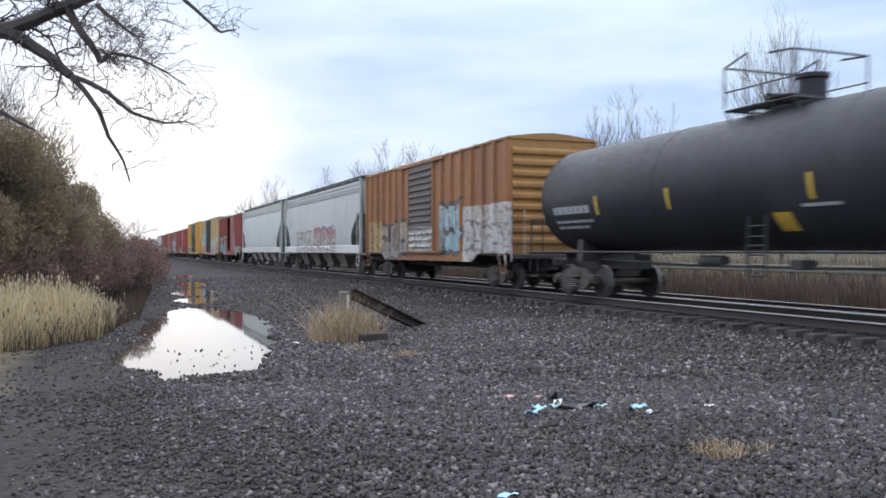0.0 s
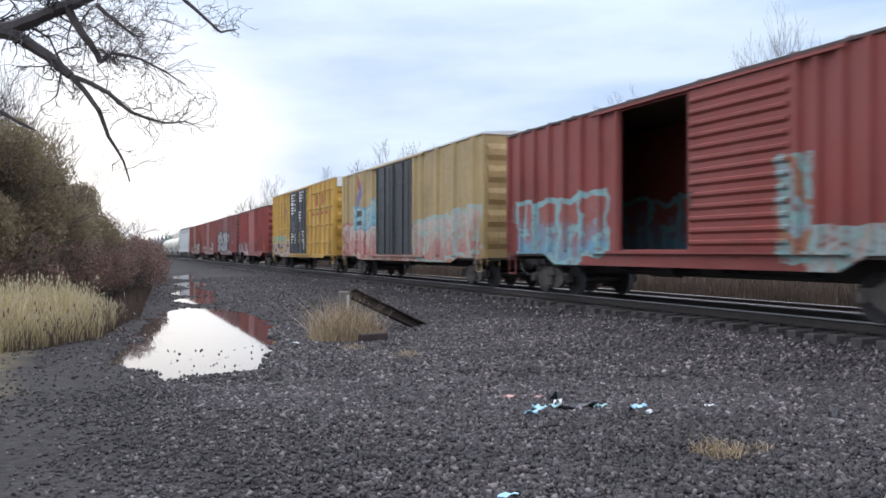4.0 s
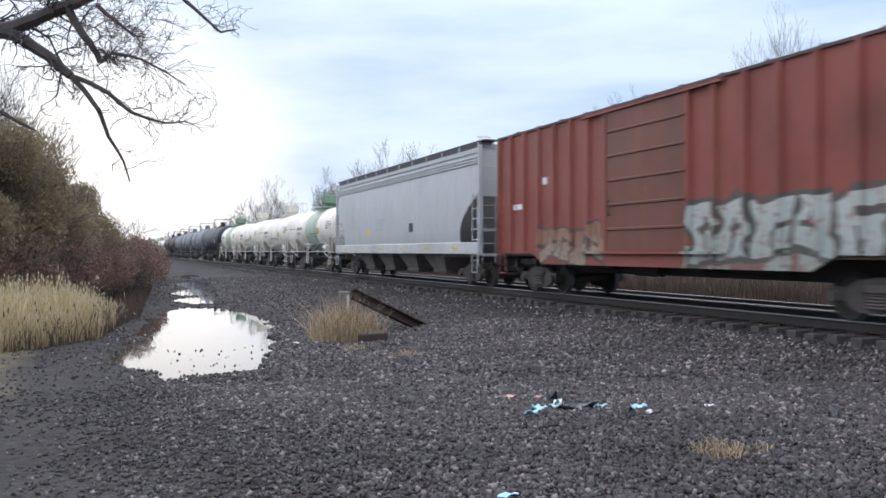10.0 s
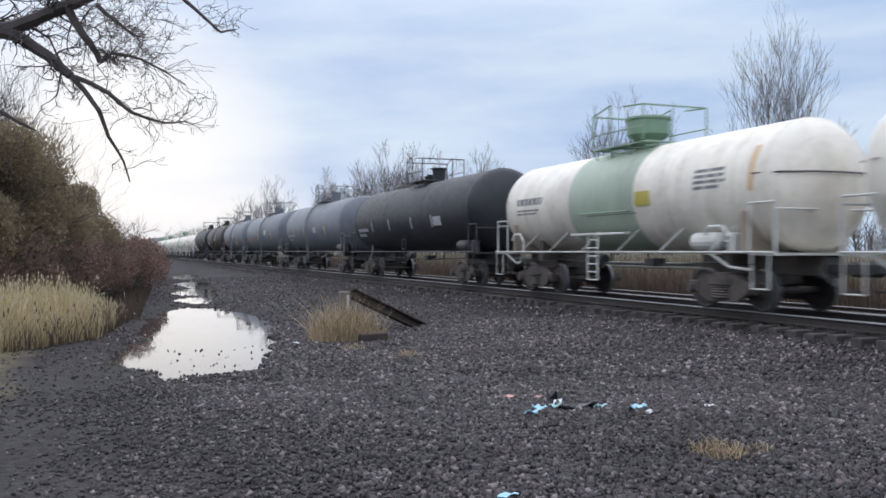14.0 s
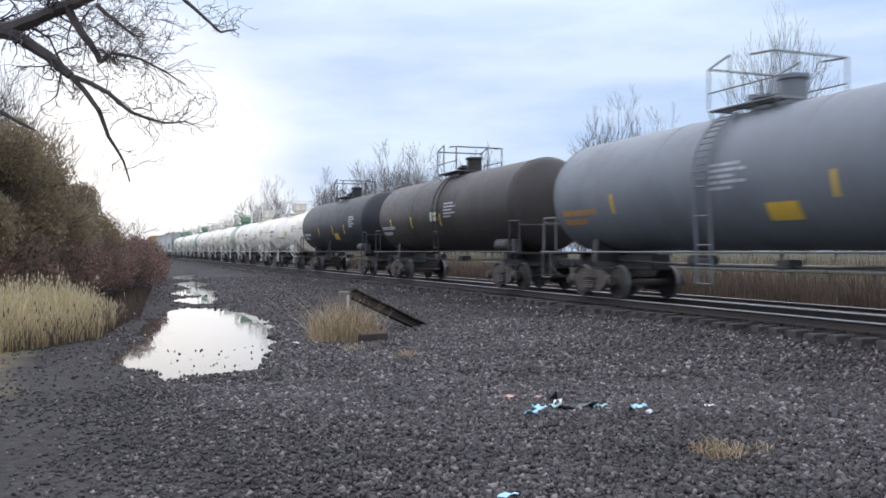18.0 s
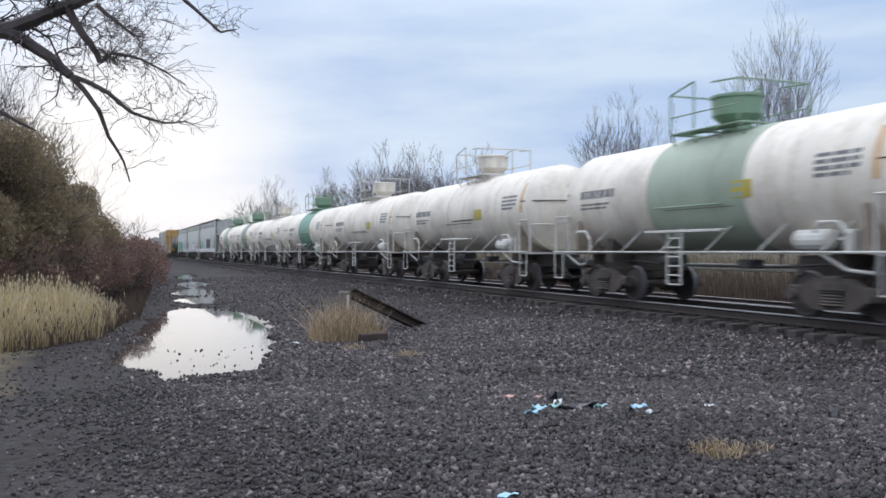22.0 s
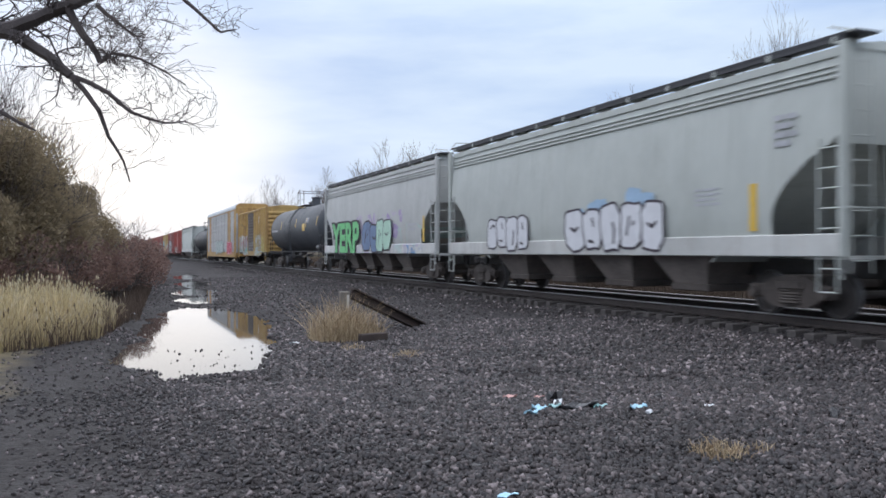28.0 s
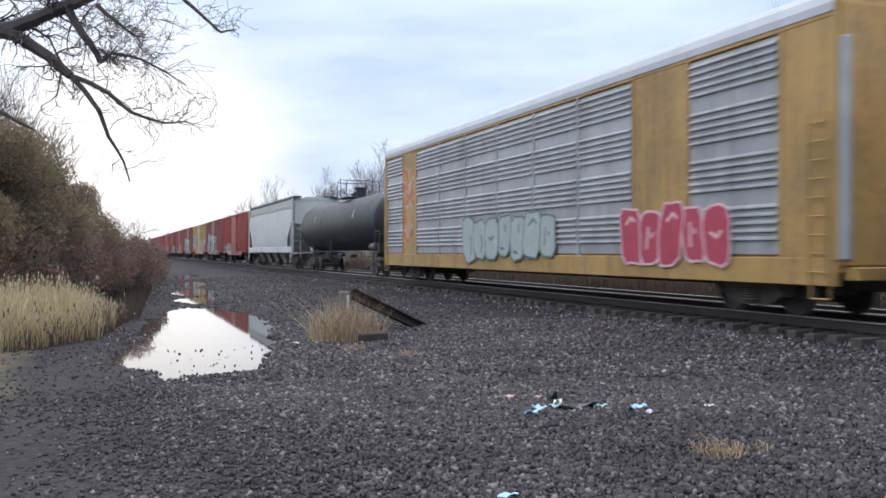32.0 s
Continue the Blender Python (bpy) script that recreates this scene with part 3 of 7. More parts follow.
def bare_tree(name, height, stems, seed, mat, thick=0.009, label="", width=0.22, fork=0.2, thin=0.008):
    """A leafless tree: a short trunk that divides into a fan of rising limbs."""
    rs = random.Random(seed)
    t = tagged(new(name), label or "bare leafless tree with upswept thin branches", "tree", kind="")
    g = Geo()
    fk = height * fork
    r = height * thick
    g.tube((0, 0, -0.3), (0.03, 0, fk * 0.5), r * 1.35, r * 1.1, 8)
    g.tube((0.03, 0, fk * 0.5), (0.0, 0.02, fk * 1.06), r * 1.1, r * 0.85, 8)
    part("trunk", g, M_BARK, t, smooth=True)
    c = Geo()
    for k in range(stems):
        a = 6.283 * k / stems + rs.uniform(-0.4, 0.4)
        out = 0.1 if k == 0 else rs.uniform(0.25, 0.75)
        z = fk * rs.uniform(0.75, 1.04)
        shoot(c, (0, 0, z), (math.cos(a) * out, math.sin(a) * out, 1), (height - z) * (0.95 if k == 0 else rs.uniform(0.62, 0.86)), r * rs.uniform(0.45, 0.7), 3, rs, thin, 0.55)
    # bring the crown to its height and width
    top = sorted(v[2] for v in c.v)[int(len(c.v) * 0.995)]
    rad = sorted(math.hypot(v[0], v[1]) for v in c.v)[int(len(c.v) * 0.96)]
    k, q = (height - fk) / (top - fk), width * height / rad
    c.v = [(x * q, y * q, fk + (z - fk) * k if z > fk else z) for x, y, z in c.v]
    part("crown", c.mesh("crown", mat), None, t)
    return t


def leaf_cloud(n, centre, radii, size, rs, hollow=0.55):
    """Small leaves in an uneven dome."""
    v, f = [], []
    lumps = [(rs.uniform(-0.7, 0.7), rs.uniform(-0.7, 0.7), rs.uniform(-0.2, 0.75), rs.uniform(0.3, 0.55)) for _ in range(13)]
    while len(f) < n:
        lx, ly, lz, lr = lumps[rs.randrange(len(lumps))]
        p = Vector((rs.gauss(0, 1), rs.gauss(0, 1), rs.gauss(0, 1))).normalized() * lr * rs.uniform(hollow, 1.05)
        p = Vector((centre[0] + (lx + p.x) * radii[0], centre[1] + (ly + p.y) * radii[1], centre[2] + (lz + p.z) * radii[2]))
        if p.z < 0.05:
            continue
        a = Vector((rs.gauss(0, 1), rs.gauss(0, 1), rs.gauss(0, 1))).normalized()
        b = a.orthogonal().normalized()
        s = size * rs.uniform(0.5, 1.3)
        o = len(v)
        v += [p - a * s, p + b * s * 0.45, p + a * s, p - b * s * 0.45]
        f.append((o, o + 1, o + 2, o + 3))
    return v, f


def shrub(name, h, w, leaves, seed, leafmat, stemmat, label, leafsize=0.05, stems=30):
    rs = random.Random(seed)
    t = tagged(new(name), label, "shrub")
    g = Geo()
    for k in range(stems):
        a, lean = rs.uniform(0, 6.283), rs.uniform(0.03, 0.38)
        d = Vector((math.cos(a) * lean, math.sin(a) * lean, 1))
        branch(g, (math.cos(a) * 0.25 * w * rs.random(), math.sin(a) * 0.25 * w * rs.random(), -0.2), d, h * rs.uniform(0.4, 0.74) / math.sqrt(1 + lean * lean * 0.5), 0.016, 2,
               rs, 0.45, 0.5, 4)
    part("branchwork", g.mesh("branchwork", stemmat), None, t)
    if leaves:
        v, f = leaf_cloud(leaves, (0, 0, h * 0.42), (w * 0.62, w * 0.62, h * 0.5), leafsize, rs)
        part("foliage", quick_mesh("foliage", v, f, leafmat), None, t)
    return t


def blades(name, px, py, h, w, mat, seed, label, heads=0.0, headmat=None, lean=0.22, category="grass"):
    """Dry grass: bent tapering blades, some with seed heads, as one mass."""
    rs = np.random.RandomState(seed)
    n = len(px)
    a = rs.uniform(0, 6.283, n)
    ca, sa = np.cos(a), np.sin(a)
    bend = rs.normal(0, lean, n) * h
    b2 = rs.uniform(0, 6.283, n)
    z0 = ground_z(px, py) - 0.03
    v = np.zeros((n, 7, 3))
    for k, (t, wd) in enumerate(((0, 1.0), (0.45, 0.8), (0.8, 0.5))):
        cx, cy = px + np.cos(b2) * bend * t * t, py + np.sin(b2) * bend * t * t
        for s, j in ((-1, 2 * k), (1, 2 * k + 1)):
            v[:, j, 0], v[:, j, 1], v[:, j, 2] = cx + s * ca * w * wd * 0.5, cy + s * sa * w * wd * 0.5, z0 + h * t
    v[:, 6] = np.stack([px + np.cos(b2) * bend, py + np.sin(b2) * bend, z0 + h], 1)
    base = (np.arange(n) * 7)[:, None]
    quads = np.concatenate([base + np.array([[0, 1, 3, 2]]), base + np.array([[2, 3, 5, 4]])])
    tris = base + np.array([[4, 5, 6]])
    me = quick_mesh(name, v.reshape(-1, 3).tolist(), quads.tolist() + tris.tolist(), mat)
    ob = tagged(new(name, me), label, category, kind="stuff")
    if heads:
        pick = rs.uniform(0, 1, n) < heads
        tip = v[pick, 6]
        m = len(tip)
        vv = np.zeros((m, 6, 3))
        r = rs.uniform(0.008, 0.016, m)
        L = rs.uniform(0.07, 0.14, m)
        for k, (dx, dy, dz) in enumerate(((1, 0, 0.5), (0, 1, 0.5), (-1, 0, 0.5), (0, -1, 0.5), (0, 0, 1), (0, 0, 0))):
            vv[:, k] = tip + np.stack([dx * r, dy * r, dz * L - 0.02], 1)
        F = (np.array(OCT_F)[None] + (np.arange(m) * 6)[:, None, None]).reshape(-1, 3)
        part("seed_heads", quick_mesh("seed_heads", vv.reshape(-1, 3).tolist(), F.tolist(), headmat), None, ob, "pale fluffy seed heads")
        ob.children[0]["kind"] = "stuff"
    return ob


M_STRAW = island_material("dry_straw", [(0.0, (0.42, 0.33, 0.17)), (0.5, (0.58, 0.47, 0.27)), (1.0, (0.72, 0.61, 0.39))])
M_SEED = island_material("seed_head", [(0.0, (0.42, 0.35, 0.22)), (1.0, (0.60, 0.52, 0.37))])
M_WEED = island_material("dead_weeds", [(0.0, (0.085, 0.062, 0.050)), (0.6, (0.115, 0.084, 0.066)), (1.0, (0.15, 0.112, 0.086))])
M_TUFT = island_material("ragged_dry_grass", [(0.0, (0.26, 0.18, 0.11)), (0.5, (0.42, 0.32, 0.20)), (1.0, (0.58, 0.47, 0.31))])
M_FIELD = island_material("dry_field_grass", [(0.0, (0.15, 0.125, 0.085)), (0.6, (0.20, 0.165, 0.115)), (1.0, (0.26, 0.215, 0.15))])
M_OLIVE = island_material("autumn_foliage", [(0.0, (0.25, 0.2, 0.13)), (0.5, (0.29, 0.232, 0.148)), (1.0, (0.345, 0.277, 0.174))], 0.9, 0.45)
M_RUSTY = island_material("red_brown_brush", [(0.0, (0.18, 0.114, 0.096)), (0.5, (0.225, 0.146, 0.121)), (1.0, (0.27, 0.177, 0.146))], 0.9, 0.35)


def build_plants():
    rs = np.random.RandomState(31)
    # tall straw at the edge of the path
    n = 15000
    y = rs.uniform(16.6, 25.5, n)
    edge = -1.75 + (y - 16.9) * 0.62
    edge = np.minimum(edge, -0.12 + 0.1 * (y - 20)) + 0.12 * wobble(y, y * 0, 2.2, 3)
    x = edge - rs.gamma(1.3, 0.75, n)
    h = (0.42 + 0.6 * np.clip((edge - x) / 0.8, 0, 1)) * rs.uniform(0.4, 1.2, n) * (1 + 0.2 * wobble(x, y, 2.0, 17)) * (1 + 0.08 * np.clip((x + 1.2) / 1.4, 0, 1)) * (1 - 0.45 * np.clip((y - 21.0) / 3.0, 0, 1))
    blades("dry_grass", x, y, h, 0.0115, M_STRAW, 5, "tall pale dry straw grass with seed heads", 0.16, M_SEED, 0.32)
    n = 1500
    y = rs.uniform(16.7, 24, n)
    x = np.minimum(-1.75 + (y - 16.9) * 0.62, -0.12 + 0.14 * (y - 20)) - rs.gamma(1.1, 0.45, n) + 0.1
    blades("dead_weeds", x, y, rs.uniform(0.15, 0.75, n), 0.014, M_WEED, 15, "brown dead weeds at the foot of the straw", 0.1, M_WEED, 0.45, "weeds")
    # thinner dirty fringe further along the path
    n = 2600
    y = rs.uniform(24, 44, n)
    x = 0.75 + (y - 24) * 0.06 - rs.gamma(1.2, 0.5, n)
    blades("dry_grass", x, y, rs.uniform(0.2, 0.5, n), 0.016, M_WEED, 6, "short brown dead grass beside the path")
    # tufts in the gravel
    for (tx, ty, k, rad, hh, lab) in ((4.45, 17.5, 900, 0.62, 1.0, "pale dry grass tuft round an old post"), (5.05, 17.9, 420, 0.5, 0.72, "dry grass tuft beside a steel beam"),
                                      (5.12, 6.35, 320, 0.26, 0.2, "small flattened dry grass tuft in gravel"), (5.55, 6.3, 90, 0.12, 0.13, "small dry grass wisp in gravel"),
                                      (4.85, 14.3, 160, 0.28, 0.16, "thin dry grass patch in gravel"), (4.3, 15.9, 120, 0.25, 0.2, "thin dry grass patch in gravel")):
        ang, r = rs.uniform(0, 6.283, k), rad * np.sqrt(rs.uniform(0, 1, k))
        blades("grass_tuft", tx + r * np.cos(ang), ty + r * np.sin(ang), rs.uniform(0.25, 1.15, k) * hh * (1.15 - 0.5 * r / rad), 0.012, M_TUFT, 8 + k, lab, lean=0.7, category="grass tuft")
    # dead weeds on the bank beyond the tracks
    n = 24000
    y = 4 + 110 * rs.uniform(0, 1, n) ** 1.4
    x = 20.3 + rs.gamma(2.0, 0.55, n)
    blades("dead_weeds", x, y, rs.uniform(0.5, 1.05, n), 0.02, M_WEED, 12, "brown dead weeds along the far side of the tracks", 0.1, M_WEED, 0.3, "weeds")
    # pale dry field behind the barrier
    n = 15000
    y = 8 + 120 * rs.uniform(0, 1, n) ** 1.3
    x = 26 + rs.gamma(1.6, 4.5, n)
    blades("dry_field", x, y, rs.uniform(0.7, 1.45, n), 0.05, M_FIELD, 13, "tall pale brown dry field grass behind the barrier", 0.1, M_FIELD, 0.25, "field grass")
    # shrubs
    olive = [shrub("shrub", 5.3, 3.7, 46000, 41, M_OLIVE, M_DARKTWIG, "dense olive-brown autumn shrub", 0.06), shrub("shrub", 4.6, 3.4, 37000, 42, M_OLIVE, M_DARKTWIG, "dense olive-brown autumn shrub", 0.06)]
    red = [shrub("shrub", 2.6, 2.7, 10000, 43, M_RUSTY, M_TWIG, "low dark red-brown brushy shrub", 0.058, 60), shrub("shrub", 2.2, 2.5, 8000, 44, M_RUSTY, M_TWIG, "low dark red-brown brushy shrub", 0.058, 60)]
    spots_o = [(-3.35, 24.5, 0), (-4.2, 22.5, 1), (-2.35, 28, 1), (-3.9, 28.5, 0), (-5.4, 26, 0), (-3.1, 32.5, 0), (-5.1, 33, 0), (-2.1, 37, 1), (-4.2, 38, 0), (-6.3, 22.5, 1), (-6.5, 30, 0), (-5, 21.6, 0), (-3.9, 25.8, 0), (-5.7, 28.2, 0), (-2.7, 25.4, 1), (-4.5, 24, 1), (-1.9, 30.3, 1), (-4.8, 30.6, 1)]
    spots_r = [(-1.95, 25.6, 0), (-1.25, 28.6, 1), (-1.05, 32, 0), (-0.45, 36, 0), (0.15, 40, 1), (0.75, 44.5, 0), (2, 49, 0), (1.9, 55, 1), (2.8, 62, 0), (3.2, 70, 0), (-0.35, 41, 1), (-2.75, 23.2, 1), (-0.25, 31, 1), (0.35, 34.4, 0), (0.95, 38.2, 0), (1.35, 43, 0), (-1.25, 30, 0), (2.3, 51, 0), (3, 58, 1), (-2.05, 27.4, 0), (3.6, 80, 0), (4.6, 92, 0), (4.8, 106, 0), (5.6, 122, 0)]
    r2 = random.Random(3)
    for base, spots, grp in ((olive, spots_o, "shrubs beside the path"), (red, spots_r, "low brush beside the path")):
        used = set()
        for x, y, k in spots:
            if base is red and y > 29:
                x -= 0.018 * y
            m = pose(x, y, float(ground_z(x, y)), 0, 0, r2.uniform(0, 360))
            if k not in used:
                ob = base[k]
                ob.matrix_basis = m
                used.add(k)
            else:
                ob = copy_thing(base[k], m)
            tagged(ob, group=grp)


def crooked(g, p, d, length, r, level, rs):
    """A thin twig that bends from joint to joint, droops a little and forks again and again."""
    segs = 6 if level else 4
    q, pts = Vector(d).normalized(), [Vector(p)]
    for i in range(segs):
        q = (q + Vector((rs.gauss(0.03, 0.36), rs.gauss(0, 0.3), rs.gauss(0.02, 0.34)))).normalized()
        pts.append(pts[-1] + q * length / segs * rs.uniform(0.7, 1.3))
    for i in range(segs):
        g.tube(pts[i], pts[i + 1], max(0.0024, r * (1 - 0.7 * i / segs)), max(0.0024, r * (1 - 0.7 * (i + 1) / segs)), 4 if r > 0.012 else 3, caps=False)
    if level == 0:
        return
    for k in range(rs.randint(4, 6)):
        i = rs.randint(0, segs - 1)
        ax = (pts[i + 1] - pts[i]).normalized()
        side = ax.orthogonal().normalized()
        side.rotate(Matrix.Rotation(rs.uniform(0, 6.283), 3, ax))
        crooked(g, pts[i].lerp(pts[i + 1], rs.random()), ax * 0.8 + side * 0.6, length * rs.uniform(0.34, 0.6), r * 0.5, level - 1, rs)


def limb(g, pts, r0, r1, rs, twigs=6, tl=0.5, level=1):
    """A limb along a bent line, with crooked side twigs."""
    n = len(pts) - 1
    for i in range(n):
        a, b = Vector(pts[i]), Vector(pts[i + 1])
        ra, rb = r0 + (r1 - r0) * i / n, r0 + (r1 - r0) * (i + 1) / n
        m = a.lerp(b, 0.5) + Vector((rs.gauss(0, 1), rs.gauss(0, 1), rs.gauss(0, 1))) * (b - a).length * 0.03
        g.tube(a, m, ra, (ra + rb) / 2, 7, caps=False)
        g.tube(m, b, (ra + rb) / 2, rb, 7)
        for k in range(twigs):
            p = a.lerp(b, rs.random())
            d = (b - a).normalized()
            s = d.orthogonal().normalized()
            s.rotate(Matrix.Rotation(rs.uniform(0, 6.283), 3, d))
            crooked(g, p, d * 0.6 + s * 0.8 + Vector((0.15, 0, 0.1)), tl * rs.uniform(0.6, 1.45), max(0.005, rb * 0.26), level, rs)


def overhanging_tree():
    """The near tree whose trunk stands beside the view and whose limbs reach into it."""
    rs = random.Random(12)
    t = tagged(new("tree"), "large bare tree with dark overhanging limbs and twigs", "tree")
    g = Geo()
    pts = [(-3.9, 11.6, -0.8), (-3.85, 11.6, 1.0), (-3.7, 11.55, 2.4), (-3.5, 11.5, 3.6), (-3.6, 11.5, 5.2), (-3.4, 11.6, 7.0)]
    rad = [0.36, 0.30, 0.27, 0.24, 0.17, 0.08]
    for i in range(5):
        g.tube(pts[i], pts[i + 1], rad[i], rad[i + 1], 10)
    part("trunk", g, M_BARK, t, smooth=True)
    A = [(-3.65, 11.5, 2.9), (-2.2, 11.0, 3.32), (-1.12, 10.62, 3.64), (-0.73, 10.47, 3.78), (-0.34, 10.32, 3.95), (0.2, 10.1, 4.25), (0.9, 9.9, 4.6)]
    B = [(-1.12, 10.62, 3.64), (-0.94, 10.55, 3.59), (-0.6, 10.42, 3.35), (-0.39, 10.34, 3.15)]
    for k, (p, a, b, tw, tl, lv) in enumerate((
            (A, 0.11, 0.04, 4, 0.75, 2), (B, 0.08, 0.05, 3, 0.5, 2),
            ([B[-1], (-0.1, 10.23, 2.77), (0.0, 10.19, 2.48), (0.15, 10.13, 2.22), (0.22, 10.10, 1.98)], 0.032, 0.007, 2, 0.25, 1),
            ([B[-1], (0.0, 10.19, 2.96), (0.23, 10.1, 2.75), (0.57, 9.97, 2.63), (0.79, 9.88, 2.65)], 0.03, 0.008, 7, 0.5, 1),
            ([(-0.42, 10.35, 3.9), (-0.24, 10.28, 3.57), (-0.16, 10.25, 3.46), (-0.09, 10.22, 3.3), (0.02, 10.18, 3.38)], 0.05, 0.02, 4, 0.5, 2),
            ([(-0.12, 10.24, 3.93), (0.1, 10.15, 3.73), (0.3, 10.07, 3.57)], 0.028, 0.012, 8, 0.55, 2),
            ([(0.02, 10.18, 3.40), (0.34, 10.06, 3.33), (0.79, 9.88, 3.05)], 0.02, 0.006, 8, 0.5, 1),
            ([(0.45, 10.0, 4.35), (0.79, 9.88, 3.97), (0.95, 9.82, 3.82), (1.15, 9.75, 3.63), (1.31, 9.69, 3.66)], 0.028, 0.008, 3, 0.3, 1),
            ([(-3.6, 11.5, 2.5), (-2.0, 10.9, 2.9), (-1.1, 10.6, 2.75), (-0.75, 10.5, 2.55)], 0.05, 0.012, 3, 0.5, 1),
            ([(-3.5, 11.5, 3.9), (-2.0, 11.1, 4.3), (-0.9, 10.7, 4.5), (0.0, 10.4, 4.6)], 0.06, 0.015, 4, 0.7, 1))):
        h = Geo()
        limb(h, p, a, b, rs, tw, tl, lv)
        part("limb", h.mesh("limb", M_DARKTWIG if b < 0.03 else M_BARK), None, t)
    return t


def build_trees():
    lab = "bare leafless tree beyond the tracks"
    kinds = [bare_tree("tree", 13.4, 9, 71, M_FARTWIG, 0.0075, lab, 0.20, 0.24), bare_tree("tree", 11.6, 7, 72, M_FARTWIG, 0.0075, lab, 0.235, 0.26, 0.010),
             bare_tree("tree", 11.2, 6, 73, M_FARTWIG, 0.008, lab, 0.27, 0.3, 0.0095), bare_tree("tree", 10.4, 7, 74, M_FARTWIG, 0.008, lab, 0.30, 0.22, 0.010)]
    # place and crown of each: x, y, kind, size
    spots = [(32.7, 35.6, 0, 1.0), (30.2, 48.0, 1, 0.99), (33.6, 48.9, 1, 0.95), (22.5, 70.7, 2, 0.97), (25.1, 71.6, 2, 1.0), (28.2, 72.6, 2, 0.94), (30.1, 67.7, 3, 0.98), (33.0, 72.7, 2, 0.9),
             (26.6, 76.0, 3, 1.0), (23.8, 80.0, 3, 0.97), (27.3, 96.7, 2, 1.08), (25.0, 102.7, 2, 1.06), (26.6, 110.1, 3, 1.02), (19.3, 110.6, 3, 1.08), (21.0, 118.0, 2, 0.8), (16.6, 121.6, 3, 0.7), (29.5, 92.0, 3, 0.97),
             (31.8, 84.0, 3, 0.95), (47.1, 46.1, 2, 0.95)]
    r2 = random.Random(5)
    used = set()
    for x, y, k, size in spots:
        m = pose(x, y, float(ground_z(x, y)), 0, 0, r2.uniform(0, 360)) @ Matrix.Scale(size, 4)
        if k not in used:
            ob = kinds[k]
            ob.matrix_basis = m
            used.add(k)
        else:
            ob = copy_thing(kinds[k], m)
        tagged(ob, group="bare trees beyond the tracks")
    # trees in the brush
    for x, y, h, s in ((-4.3, 25.0, 7.4, 81), (-3.2, 26.8, 6.2, 82), (-4.0, 31.0, 7.2, 83), (-5.4, 24.0, 8.2, 84), (-2.7, 27.2, 7.0, 85), (-4.4, 27.0, 7.6, 86)):
        t = bare_tree("tree", h, 7, s, M_DARKTWIG, 0.011, "bare twiggy tree standing in the brush", 0.27, 0.22, 0.007)
        t.matrix_basis = pose(x, y, float(ground_z(x, y)), 0, 0, s)
        tagged(t, group="trees in the brush")
    overhanging_tree()
    # distant wood closing the view
    g = Geo()
    rs = random.Random(9)
    for k in range(170):
        a = rs.uniform(-0.30, 0.95)
        d = rs.uniform(250, 420)
        x, y = d * math.sin(a), d * math.cos(a)
        if abs(x - TRACK_X) < 8:
            continue
        h = rs.uniform(6, 12)
        for j in range(5):
            branch(g, (x + rs.uniform(-3, 3), y, -0.3), (rs.uniform(-0.3, 0.3), 0, 1), h * rs.uniform(0.6, 1), 0.16, 2, rs, 0.5, 0.3, 3)
    tagged(new("distant_woods", g.mesh("distant_woods", M_FARTWIG)), "distant bare woods on the horizon", "woods", kind="stuff")


def build_road_barrier():
    """Galvanised barrier on posts above the weeds."""
    t = tagged(new("crash_barrier"), "long weathered galvanised steel road barrier", "barrier")
    steel = plain("dull_galvanised_steel", (0.14, 0.14, 0.12), 0.6, 0.3, 0.2, 1.5)
    prof = [(0.0, 0.16), (0.05, 0.13), (0.05, 0.06), (0.0, 0.02), (0.0, -0.02), (0.05, -0.06), (0.05, -0.13), (0.0, -0.16), (-0.006, -0.16), (0.044, -0.13), (0.044, -0.06),
            (-0.006, -0.02), (-0.006, 0.02), (0.044, 0.06), (0.044, 0.13), (-0.006, 0.16)]
    X = 25.2
    z = 0.52
    for k in range(6):
        part("rail_beam", Geo().prism([(X - a, z + b) for a, b in prof], 1, 9 + k * 8, 17.1 + k * 8), steel, t)
    post = Geo().box(-0.06, 0.06, -0.08, 0.08, -0.9, 0.72).mesh("post", plain("weathered_post", (0.10, 0.085, 0.07), 0.85, 0, 0.35, 3))
    for k in range(25):
        part("post", post, None, t, at=(X + 0.12, 9 + 2 * k, 0))

# ---- rolling stock: shared running gear ----
SHARED = {}
WHEELS = []          # near-side wheels: object, car, place along the car, place on the truck


def shared(key, build):
    if key not in SHARED:
        SHARED[key] = build()
    return SHARED[key]


def wheel_mesh():
    g = Geo()
    # tread, flange and dished plate, axle along x; outer face towards -x
    g.lathe([(-0.065, 0.10), (-0.065, 0.15), (-0.035, 0.19), (-0.035, 0.36), (-0.06, 0.38), (-0.065, 0.415), (-0.06, 0.42), (0.03, 0.425), (0.045, 0.448), (0.07, 0.44),
             (0.07, 0.38), (0.02, 0.35), (0.02, 0.17), (0.07, 0.14)], 28, 0)
    me = g.mesh("wheel", M_WHEEL, True)
    me.materials.append(M_TREAD)
    for p in me.polygons:
        if min(math.hypot(me.vertices[i].co.y, me.vertices[i].co.z) for i in p.vertices) > 0.40:
            p.material_index = 1
    return me


